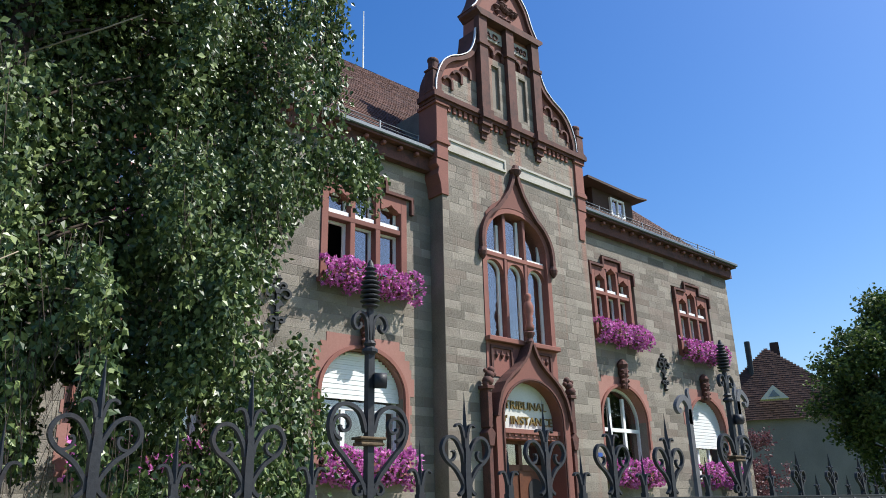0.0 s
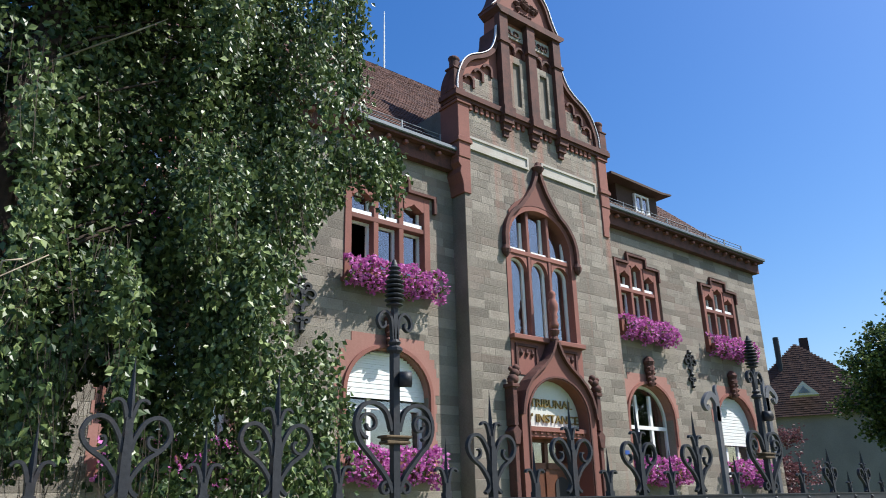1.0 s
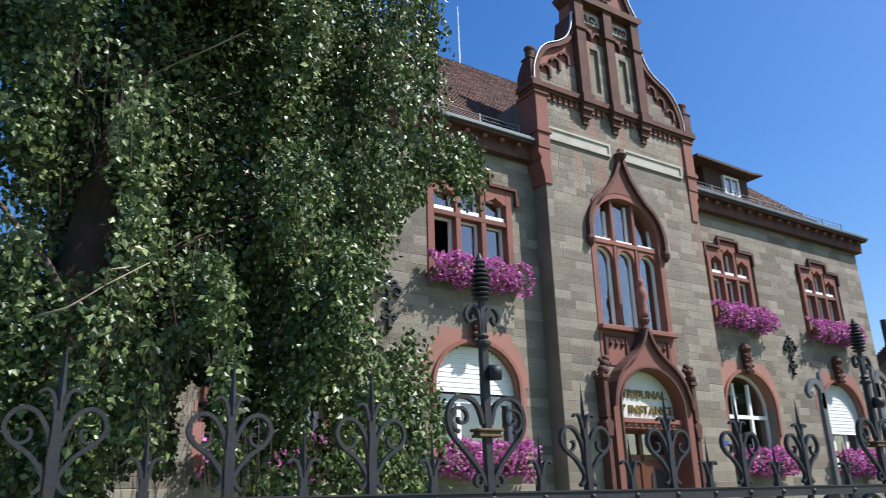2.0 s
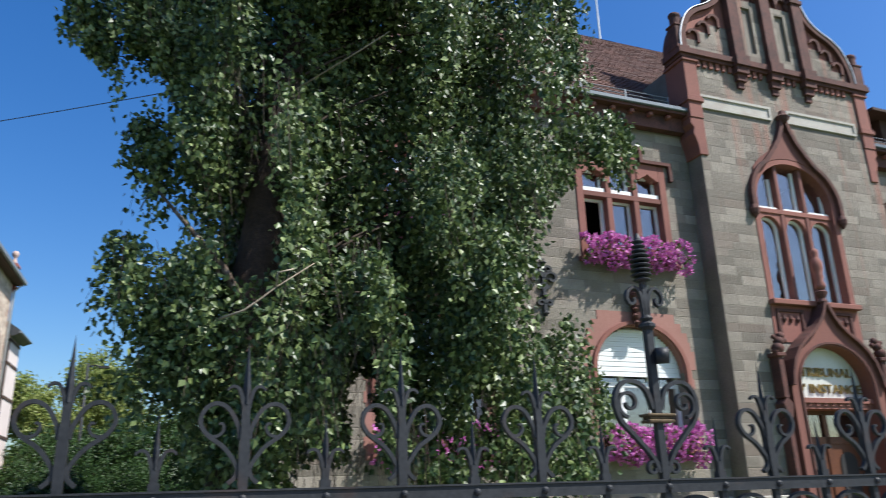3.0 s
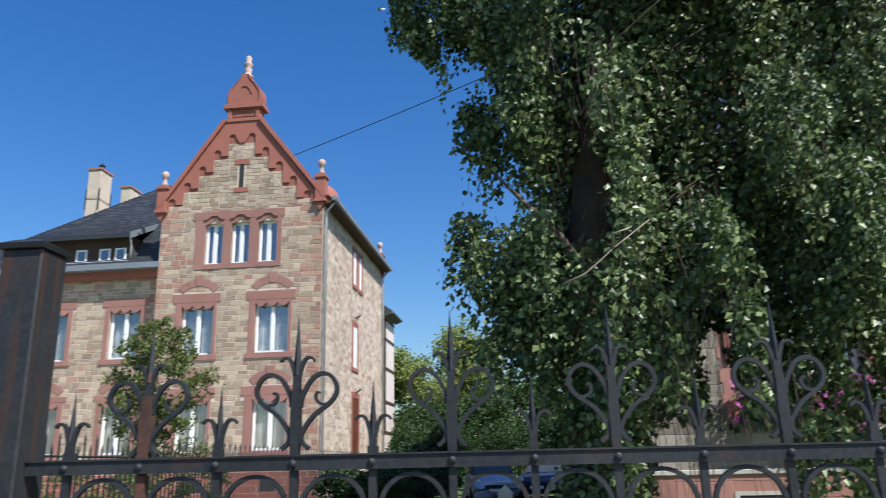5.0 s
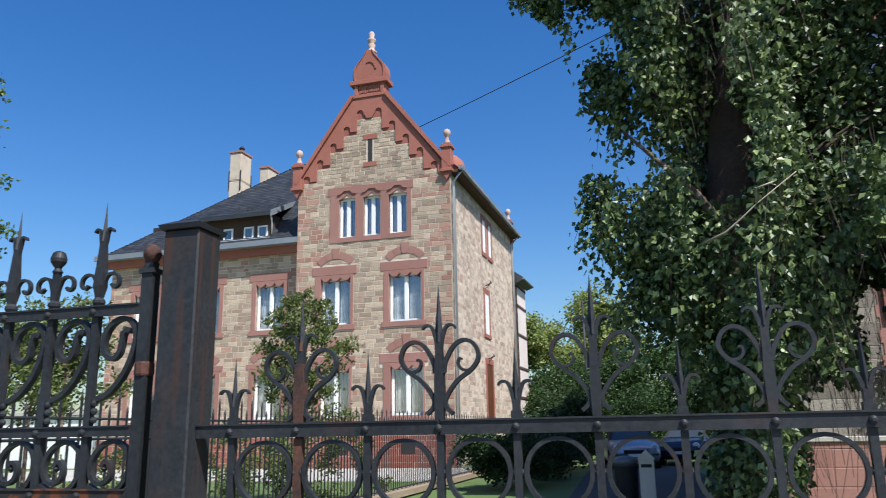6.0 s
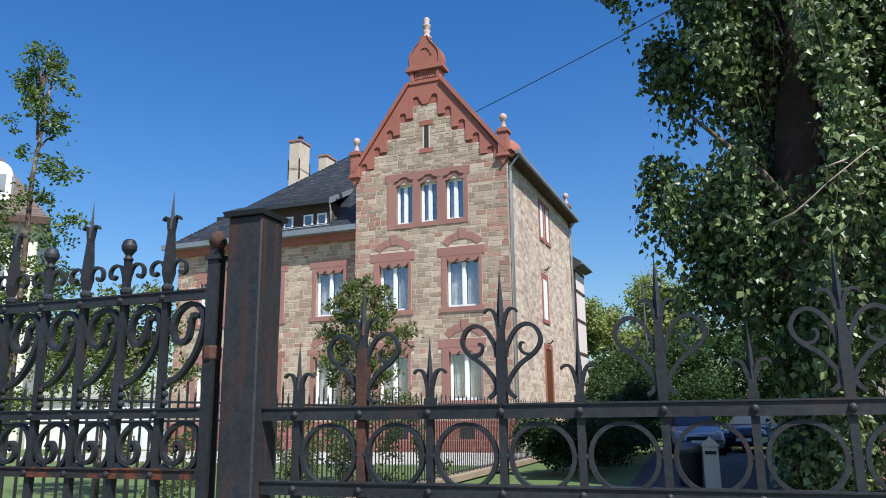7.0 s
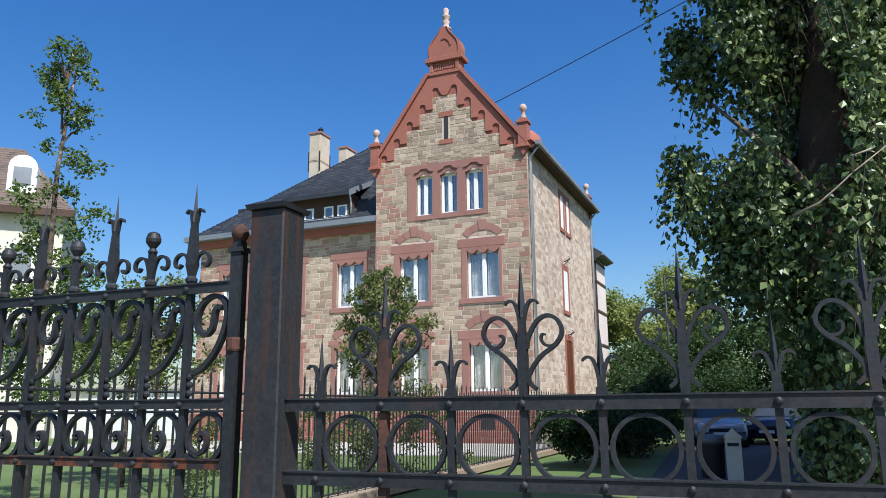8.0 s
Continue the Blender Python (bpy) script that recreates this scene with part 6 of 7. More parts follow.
def birch():
    rnd = random.Random(11)
    bx, by, bz = -0.75, 5.6, 0.8
    tr = thing("birch_tree", Matrix.LocRotScale((1.066 * bx + 0.196, by, 1.051 * bz - 0.501), None, (1.066, 1.01, 1.051)), "weeping birch with drooping leafy twigs in front of the courthouse", "tree")
    o = Vector((bx, by, bz))
    b = BM()
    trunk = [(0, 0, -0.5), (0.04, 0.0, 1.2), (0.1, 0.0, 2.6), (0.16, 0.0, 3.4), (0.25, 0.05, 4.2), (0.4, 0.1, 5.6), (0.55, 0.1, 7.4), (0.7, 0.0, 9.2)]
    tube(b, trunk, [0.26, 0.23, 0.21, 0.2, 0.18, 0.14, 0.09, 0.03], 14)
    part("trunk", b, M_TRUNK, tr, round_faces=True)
    tips = []
    for i in range(46):
        z = 3.7 + 6.5 * (i / 45) ** 0.9
        c, h = crown_at(z)
        a = 2.4 * i
        tips.append(Vector((c + 0.86 * h * math.cos(a), by + 0.15 + 0.9 * abs(math.sin(a)), z)))
    tips += [Vector((2.85, 6.1, 5.75)), Vector((2.5, 6.2, 5.7)), Vector((-2.1, 5.8, 6.3)), Vector((2.5, 6.0, 7.7))]
    for e in tips:
        s = Vector((bx + 0.08, by, max(3.8, e.z - 0.3 - 0.45 * abs(e.x - bx))))
        mid = (s + e) / 2 + Vector((0, 0, 0.3))
        b = BM()
        tube(b, [s - o, (s + mid) / 2 + Vector((0, 0, 0.08)) - o, mid - o, (mid + e) / 2 + Vector((0, 0, 0.06)) - o, e - o], [0.02, 0.015, 0.011, 0.007, 0.003], 6)
        part("limb", b, M_LIMB, tr, round_faces=True)
    # two bare pale limbs and a broken, kinked one
    for line, mt in (([(-0.96, 4.3, 3.41), (-0.8, 4.2, 3.46), (-0.68, 4.2, 3.56), (-0.58, 4.2, 3.65), (-0.3, 4.2, 3.86)], M_TWIG), ([(-0.58, 4.2, 3.65), (-0.57, 4.18, 3.76), (-0.46, 4.16, 3.79)], M_TWIG), ([(-0.69, 5.5, 3.8), (-0.9, 5.4, 4.12), (-1.24, 5.3, 4.47), (-1.53, 5.3, 4.8), (-1.61, 5.3, 4.56)], M_BARK), ([(-0.6, 5.5, 5.8), (0.2, 4.9, 6.25), (0.45, 4.7, 6.4)], M_TWIG)):
        b = BM()
        tube(b, [Vector(p) - o for p in line], ([0.010, 0.008, 0.006, 0.005, 0.004] if mt is M_TWIG else [0.05, 0.035, 0.02, 0.012, 0.008])[: len(line)], 6)
        part("limb", b, mt, tr, round_faces=True)
    pts, tv, tf = [], [], []
    # single tassels that stand out from the outline: x, height, spread, number
    starts = []
    for x, z, r, n in ((-1.72, 4.3, 0.12, 8), (-1.6, 4.1, 0.16, 7), (-1.5, 3.7, 0.18, 6), (-1.35, 3.4, 0.2, 5), (-2.28, 7.0, 0.06, 8), (-2.2, 6.6, 0.06, 9), (-2.12, 6.25, 0.05, 8), (-1.85, 6.7, 0.08, 7), (-1.55, 6.4, 0.12, 6), (-1.62, 5.55, 0.09, 7), (-1.45, 5.2, 0.12, 6), (2.7, 6.15, 0.14, 8), (3.0, 6.2, 0.14, 9), (3.3, 6.15, 0.1, 8), (2.45, 3.5, 0.16, 7), (2.65, 3.2, 0.16, 7), (2.75, 8.2, 0.07, 7), (2.75, 7.8, 0.07, 7), (2.78, 7.2, 0.06, 6), (-0.85, 2.2, 0.16, 12), (-0.5, 2.0, 0.2, 14), (-0.3, 1.7, 0.16, 8)):
        for _ in range(n):
            hub = Vector((x, by - 0.2, z)) + Vector((rnd.gauss(0, r), rnd.gauss(0, r), rnd.gauss(0, 0.14)))
            starts += [hub + Vector((rnd.gauss(0, 0.04), rnd.gauss(0, 0.04), rnd.gauss(0, 0.08))) for _ in range(6)]
    # tassels: bunches of twigs that hang together, with gaps between them
    tassels = []
    while len(tassels) < 330:
        z = 2.4 + 8.2 * rnd.random() ** 1.15
        c, h = crown_at(z)
        a, q = rnd.uniform(0, 2 * math.pi), rnd.random() ** 0.25
        p = Vector((c + 0.97 * h * q * math.cos(a), by - 0.1 + 1.35 * q * math.sin(a), z))
        if p.y > by and rnd.random() < 0.4:
            continue
        if hollow(p) and rnd.random() < 0.93:
            continue
        if noise.noise(Vector((p.x * 0.9, p.y * 0.9, p.z * 0.6))) < 0.0:
            continue
        tassels.append((p, rnd.uniform(0.55, 1.45), rnd.uniform(0.05, 0.12)))
    made = 0
    while made < 10400:
        extra = made < len(starts)
        if extra:
            p, ln = starts[made], rnd.uniform(0.3, 0.7)
        else:
            top, long_, r = rnd.choice(tassels)
            p = top + Vector((rnd.gauss(0, r), rnd.gauss(0, r), rnd.gauss(0, 0.16)))
            ln = long_ * rnd.uniform(0.45, 1.0)
        made += 1
        sway = Vector((rnd.gauss(0, 0.12), rnd.gauss(0, 0.12), -1.0))
        bend = Vector((rnd.gauss(0, 0.3), rnd.gauss(0, 0.3), 0.3))
        w, n = p.copy(), int(ln / 0.07)
        for i in range(n):
            w = w + (sway + bend * max(0.0, 1 - 2.5 * i / n)) * 0.07
            c, h = crown_at(w.z)
            lump = 0.2 * noise.noise(Vector((w.x * 2.0, w.y * 2.0, w.z * 2.2)))
            round_ = math.sqrt(max(0.0, 1 - ((w.y - by) / 1.95) ** 2))
            if (abs(w.x - c) > h * round_ + lump + (0.5 if extra else 0.0)) or w.z < (0.9 if extra else 1.6):
                break
            if not extra and abs(w.x - c) > h * round_ - 0.32 and rnd.random() < 0.45:
                continue
            if hollow(w) and rnd.random() < 0.9:
                continue
            if not extra and noise.noise(Vector((w.x * 1.7, w.y * 0.7, w.z * 1.2 + 5.0))) < -0.1 and rnd.random() < 0.75:
                continue
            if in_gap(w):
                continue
            for _ in range(rnd.choice((1, 2, 3, 3))):
                pts.append(w + Vector((rnd.gauss(0, 0.035), rnd.gauss(0, 0.035), rnd.gauss(0, 0.02))))
        if rnd.random() < 0.8:
            continue
        k = len(tv)
        for t_ in (p, w):
            tv += [tuple(t_ - o + Vector((0.002, 0, 0))), tuple(t_ - o - Vector((0.002, 0, 0)))]
        tf.append((k, k + 1, k + 3, k + 2))
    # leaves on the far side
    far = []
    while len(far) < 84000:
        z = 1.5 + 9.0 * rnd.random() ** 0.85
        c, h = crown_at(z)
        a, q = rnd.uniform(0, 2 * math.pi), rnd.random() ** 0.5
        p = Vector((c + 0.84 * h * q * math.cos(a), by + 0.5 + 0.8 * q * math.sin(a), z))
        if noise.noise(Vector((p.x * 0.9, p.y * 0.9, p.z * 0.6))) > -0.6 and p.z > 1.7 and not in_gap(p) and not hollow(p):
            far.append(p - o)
    # extra leaves massed above the view, added to shade the hollows below
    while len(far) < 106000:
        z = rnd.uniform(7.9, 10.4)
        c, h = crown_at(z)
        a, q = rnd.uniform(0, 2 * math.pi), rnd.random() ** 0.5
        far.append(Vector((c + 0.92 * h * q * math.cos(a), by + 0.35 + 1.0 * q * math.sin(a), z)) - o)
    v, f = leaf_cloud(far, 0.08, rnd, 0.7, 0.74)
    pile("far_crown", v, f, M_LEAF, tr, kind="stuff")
    v, f = leaf_cloud([p - o for p in pts], 0.068, rnd, 0.75, 0.74)
    pile("crown", v, f, M_LEAF, tr, "small pointed green birch leaves", "stuff")
    pile("twig_mass", tv, tf, M_LIMB, tr, kind="stuff")
    return tr


birch()


def bushy(name, base, blobs, n, size, material, label, category, trunk=None, seed=1, group="", hang=0.1):
    """A shrub or tree crown: leaves scattered through uneven clumps."""
    rnd = random.Random(seed)
    t = thing(name, base, label, category, group)
    if trunk:
        b = BM()
        h, r = trunk
        tube(b, [(0, 0, -0.1), (rnd.gauss(0, 0.03), 0, h * 0.4), (rnd.gauss(0, 0.05), 0, h * 0.75), (rnd.gauss(0, 0.05), 0, h)], [r, r * 0.8, r * 0.55, r * 0.2], 8)
        part("trunk", b, M_BARK, t, round_faces=True)
        for x, y, z, q in blobs[:14]:
            b = BM()
            s = Vector((0, 0, max(0.2 * h, min(z - 0.5 * math.hypot(x, y) - 0.2, h * 0.95))))
            tube(b, [s, (s + Vector((x, y, z))) / 2 + Vector((0, 0, 0.05)), (x, y, z)], [r * 0.4, r * 0.25, r * 0.08], 5)
            part("limb", b, M_BARK, t)
    pts = []
    tot = sum(q ** 2 for *_, q in blobs)
    for x, y, z, q in blobs:
        clumps = [Vector((x, y, z)) + Vector((rnd.gauss(0, 1), rnd.gauss(0, 1), rnd.gauss(0, 0.8))).normalized() * q * rnd.uniform(0.3, 1.0) for _ in range(14)]
        for _ in range(int(n * q * q / tot)):
            c = rnd.choice(clumps)
            pts.append(c + Vector((rnd.gauss(0, 1), rnd.gauss(0, 1), rnd.gauss(0, 1))) * q * 0.2)
    v, f = leaf_cloud(pts, size, rnd, hang)
    pile("crown", v, f, material, t, kind="stuff")
    return t


# young tree beside the gate: a dense head, a bare neck, loose side boughs below
rn = random.Random(21)
blobs = [(rn.gauss(-0.05, 0.2), rn.gauss(0, 0.18), 5.35 + 1.25 * ((i * 0.618) % 1.0), 0.17) for i in range(13)]
blobs += [(-0.45, 0.1, 6.2, 0.16), (0.3, 0, 6.35, 0.14), (0.55, 0, 5.85, 0.1), (-0.5, 0, 5.55, 0.13), (-0.2, 0, 5.05, 0.13), (0.3, 0, 4.75, 0.2), (0.65, 0, 4.55, 0.17), (0.1, 0, 4.35, 0.24), (-0.7, 0, 4.4, 0.16), (-0.45, 0, 4.15, 0.24), (0.85, 0, 3.95, 0.16), (0.5, 0, 3.75, 0.24), (-0.3, 0, 3.6, 0.3), (0.3, 0, 3.3, 0.28), (-0.75, 0, 3.5, 0.24)]
blobs += [(rn.gauss(-0.2, 0.42), rn.gauss(0, 0.25), 1.5 + 1.7 * ((i * 0.618) % 1.0), 0.3) for i in range(13)]
bushy("young_tree", (-10.05, 5.9, rise(6.2)), [(x, y, z + 0.06, 1.1 * q) for x, y, z, q in blobs], 8200, 0.066, M_LEAF2, "slender young tree with sparse upright green crown", "tree", (6.3, 0.055), 22)
# small tree before the house
rn = random.Random(31)
blobs = []
for i in range(30):
    u = (i + rn.random()) / 30
    r = 0.95 * math.sin(math.pi * min(0.93, 0.14 + 0.75 * u)) * math.sqrt(rn.random())
    blobs.append((r * math.cos(2.4 * i), r * math.sin(2.4 * i), 1.95 + 1.9 * u, 0.26))
blobs += [(-0.15, 0, 4.0, 0.14), (0.12, 0, 4.05, 0.12), (0.45, 0, 3.85, 0.12), (-0.5, 0, 3.75, 0.12)]
bushy("small_tree", (-7.86, 11.9, rise(8.0)), blobs, 7600, 0.075, M_LEAF3, "small round-headed tree in the front garden", "tree", (3.6, 0.045), 32, hang=-0.7)
# wood behind the houses
rn = random.Random(41)
for i, (x, y, h, w, mt) in enumerate(((-9.4, 46, 8.9, 2.6, M_LEAFY), (-6.4, 46, 9.1, 3.0, M_LEAFY), (-3.2, 47, 8.6, 3.2, M_LEAFY), (0.5, 45, 6.5, 3.0, M_LEAFD), (3.5, 47, 7.6, 3.4, M_LEAF2), (-7.0, 41, 4.1, 2.6, M_LEAFD), (-3.0, 40, 4.3, 2.6, M_LEAFD), (0.6, 36, 4.0, 2.2, M_LEAFD))):
    blobs = [(rn.gauss(0, w * 0.45), rn.gauss(0, w * 0.3), rn.uniform(0.25, 1.0) * h, w * rn.uniform(0.35, 0.55)) for _ in range(12)]
    bushy("broadleaf_tree", (x, y, 0.36), blobs, 9000 if mt != M_LEAFY else 17000, 0.22, mt, "bushy green tree in the wood behind the houses" if mt != M_LEAFY else "bushy tree with yellowing leaves behind the house", "tree", (h * 0.6, 0.2), 50 + i, "background trees")
for i, (x, y, h, w) in enumerate(((-5.2, 16.3, 1.1, 0.75), (-4.6, 17.2, 1.2, 0.8), (-4.5, 18.4, 1.2, 0.8), (-4.7, 19.8, 1.3, 0.85), (-4.6, 21.0, 1.4, 0.9), (-4.7, 22.4, 1.5, 1.0), (-5.0, 24.0, 1.7, 1.1), (-4.5, 26.0, 2.0, 1.1), (-4.6, 30.5, 3.0, 1.6), (-2.0, 32.5, 3.2, 1.7), (0.4, 33.0, 3.2, 1.7))):
    blobs = [(rn.gauss(0, w * 0.5), rn.gauss(0, w * 0.4), rn.uniform(0.3, 1.0) * h, w * 0.5) for _ in range(9)]
    bushy("shrub", (x, y, rise(y)), blobs, 6500 if h > 1.45 else 4000, 0.13 if h > 1.45 else 0.1, M_LEAFDD if h < 2.5 else M_LEAFD, "dense dark green shrub beside the driveway", "shrub", None, 70 + i, "driveway shrubs")
# garden trees and shrubs behind the gate
for i, (x, y, h, w) in enumerate(((-10.9, 9.1, 3.8, 0.95), (-12.1, 9.7, 3.5, 1.0), (-13.4, 10.3, 3.6, 1.1))):
    blobs = [(rn.gauss(0, w * 0.42), rn.gauss(0, w * 0.4), rn.uniform(0.52, 0.95) * h, w * 0.42) for _ in range(13)]
    bushy("garden_tree", (x, y, rise(y)), blobs, 3600, 0.085, M_LEAF3, "small bushy garden tree on a thin trunk", "tree", (h * 0.7, 0.045), 85 + i, "garden trees")
for i, (x, y, h, w) in enumerate(((-9.4, 8.2, 1.2, 0.7), (-8.9, 11.2, 1.5, 0.6), (-7.3, 10.4, 1.5, 0.5), (-7.4, 11.4, 1.7, 0.6), (-9.2, 14.0, 1.9, 0.7), (-8.3, 14.4, 2.0, 0.6), (-10.6, 14.2, 1.8, 0.7), (-7.5, 14.2, 1.6, 0.5))):
    blobs = [(rn.gauss(0, w * 0.45), rn.gauss(0, w * 0.4), rn.uniform(0.12, 0.95) * h, w * 0.42) for _ in range(9)]
    bushy("garden_shrub", (x, y, rise(y)), blobs, 1500, 0.07, M_LEAF3, "loose pale green garden shrub on the lawn", "shrub", None, 90 + i, "garden shrubs")
# tree beyond the courthouse
blobs = []
while len(blobs) < 52:
    h, z, d = rn.uniform(-2.3, 3.4), rn.uniform(1.2, 9.4), rn.gauss(0, 0.7)
    if z < 6.0 + 0.85 * (h + 2.0):
        blobs.append((0.42 * h + 0.9 * d, -0.9 * h + 0.42 * d, z, rn.uniform(0.75, 1.05)))
bushy("leafy_tree", (25.4, 6.95, rise(9.6)), blobs, 66000, 0.15, M_LEAFS, "dark leafy tree beside the street", "tree", (6.0, 0.18), 101)
for i in range(6):
    blobs = [(rn.gauss(0, 0.5), rn.gauss(0, 0.3), rn.uniform(0.4, 1.3), 0.5) for _ in range(7)]
    bushy("hedge_shrub", (23.4 + 2.2 * i, 6.2 + 0.1 * i, rise(8)), blobs, 1200, 0.1, M_LEAFY, "light green clipped shrub behind the railing", "shrub", None, 120 + i, "hedge shrubs")

# ---- flower boxes ----
def flower_box(w, seed):
    rnd = random.Random(seed)
    t = thing("flower_box", (0, 0, 0), "window box overflowing with magenta petunias", "flower box", "flower boxes")
    b = BM()
    box(b, -w + 0.12, w - 0.12, -0.27, -0.08, -0.2, 0.0)
    part("trough", b, M_RED, t, bevel=0.01)
    for name, n, size, mat_, spread in (("blossoms", 1500, 0.075, M_FLOW, 1.0), ("foliage", 500, 0.07, M_LEAF2, 0.85)):
        pts = []
        for _ in range(n):
            x = rnd.uniform(-1, 1)
            a = rnd.uniform(-0.6, 3.4)
            lump = 1 + 0.18 * math.sin(9 * x + seed) + 0.12 * math.sin(23 * x)
            r = 0.27 * spread * lump * rnd.uniform(0.75, 1.08)
            pts.append((x * (w + 0.1), -0.17 - 0.95 * r * math.sin(a) if a > 0 else -0.17 + 0.1 * r, -0.1 + r * math.cos(a) * 1.15))
        v, f = leaf_cloud(pts, size, rnd, 0.0, 0.95)
        pile(name, v, f, mat_, t, kind="stuff")
    return t


for i, (cx, z) in enumerate([(c, z) for c in (W1, W2, WA, WB) for z in (SILL, SILL_LOW)]):
    hw = UP_W[cx] * (1.0 if z > 5 else 0.9)
    t = flower_box(hw, 200 + i)
    t.matrix_world = Matrix.Translation((cx, D - 0.05, z + 0.12))

# ---- masonry pieces ----
masonry(wl_, WEST, 9.52, 2.55, EL - 0.35, D, left_holes, 0.205, 0.34, 0.8, M_ASH, (5.0, 9.4, 6.2, 10.4), 301, uneven=0.16, joint=0.006, proud=0.0035)
masonry(wr_, 14.2, END, 2.55, ER - 0.35, D, right_holes, 0.205, 0.34, 0.8, M_ASH, (14.2, 18.0, 6.0, 10.4), 302, uneven=0.16, joint=0.006, proud=0.0035)
masonry(wc_, 9.52, 14.2, 2.55, 12.1, R, ris_holes + [(9.5, 13.9, 11.04, 11.39)], 0.205, 0.32, 0.75, M_ASHR, (9.4, 14.2, 8.0, 11.5), 303, uneven=0.16, joint=0.006, proud=0.0035)
masonry(plinth_, WEST - 0.1, 9.42, 1.4, 2.55, D - 0.06, CELLARS, 0.26, 0.4, 0.9, M_REDP, (0, 5, 1, 3), 307, uneven=0.05)
masonry(hw_, HX0, HX1, 2.85, 13.4, HY, jamb_holes, 0.2, 0.22, 0.62, M_HST, (HX0, HX1, 8.4, 11.6), 304, joint=0.02, proud=0.008, uneven=0.32, odd=0.25, quoin=M_HPINK)
masonry(hww_, -25.4, HX0, 2.85, 10.7, hwing_y, wing_holes, 0.2, 0.22, 0.62, M_HST, (-18.5, HX0, 6.5, 10.7), 305, joint=0.02, proud=0.008, uneven=0.32, odd=0.25, quoin=M_HPINK)
masonry(hs_, 0.05, SIDE_LEN, 2.0, 13.35, 0.0, [(o[0] - 0.2, o[1] + 0.2, o[2] - 0.17, o[3] + 0.25) for o in s_open], 0.19, 0.16, 0.5, M_RUB, (0, 3.0, 7.0, 12.0), 306, joint=0.016, uneven=0.3, odd=0.6)
for n_, (panel, (x0, x1, z0, z1), face, gaps) in enumerate(PANELS):
    masonry(panel, x0, x1, z0, z1, face, gaps, 0.2, 0.3, 0.6, M_ASHR, (0, 0, 0, 0), 330 + n_, joint=0.006, proud=0.003, uneven=0.1)
for hwid, z0, z1 in steps_:
    masonry(field, HC - hwid, HC + hwid, z0, z1, HY, [slit], 0.19, 0.22, 0.5, M_HST, (0, 0, 0, 0), 310 + int(hwid * 10), joint=0.019, proud=0.01, uneven=0.02)
masonry(hp_, HX0 - 0.08, HX1 + 0.05, GH, 2.85, HY - 0.08, [], 0.25, 0.4, 0.9, M_HRED, (0, 0, 0, 0), 308, joint=0.014, proud=0.008)
masonry(hp_, -25.5, HX0 - 0.1, GH, 2.85, hwing_y - 0.08, [], 0.25, 0.4, 0.9, M_HRED, (0, 0, 0, 0), 309, joint=0.014, proud=0.008)

# ---- more of the courthouse ----
# dormer in the right wing's roof
b = BM()
box(b, 16.2, 18.1, 13.3, 15.6, 11.4, 12.7)
dm = under(court, part("dormer", b, M_EAVE, court, "dark boarded roof dormer"))
b = BM()
prism(b, [(15.6, 12.66), (17.9, 12.62), (18.4, 12.7), (18.4, 12.75), (17.9, 12.7), (15.6, 12.74)], 12.9, 16.2)
part("dormer_roof", b, M_EAVE, dm)
b = BM()
for q in ((16.95, 17.02, 11.83, 12.5), (17.55, 17.62, 11.83, 12.5), (17.26, 17.31, 11.9, 12.43), (17.02, 17.55, 11.83, 11.9), (17.02, 17.55, 12.43, 12.5)):
    box(b, q[0], q[1], 13.22, 13.3, q[2], q[3])
part("dormer_window", b, M_WHITE, dm)
b = BM()
box(b, 17.02, 17.55, 13.26, 13.27, 11.9, 12.43)
part("dormer_pane", b, M_GLASS, dm)
# snow guards
for x0, x1, ez in ((WEST + 0.4, 9.2, EL), (14.4, END - 0.5, ER)):
    b = BM()
    y, z = D - 0.05, ez + 0.48
    for dz in (0.0, 0.1):
        tube(b, [(x0, y, z + dz), (x1, y, z + dz)], 0.012, 5)
    n = int((x1 - x0) / 0.9)
    for i in range(n + 1):
        x = x0 + (x1 - x0) * i / n
        box(b, x - 0.015, x + 0.015, y - 0.01, y + 0.02, z - 0.15, z + 0.13)
    under(court, part("snow_guard", b, M_ZINC, court))
# lightning rod and valley flashing
b = BM()
tube(b, [(11.6, RY, RZ - 0.2), (11.6, RY, 19.85)], [0.03, 0.015], 6)
under(court, part("lightning_rod", b, M_WHITE, court, "thin pale lightning rod"))
b = BM()
tube(b, [(9.45, 12.6, 11.4), (9.75, 13.2, 11.85), (10.6, 14.2, 12.9), (11.68, 15.5, 14.33)], 0.06, 6)
under(court, part("valley_flashing", b, M_ZINC, court))
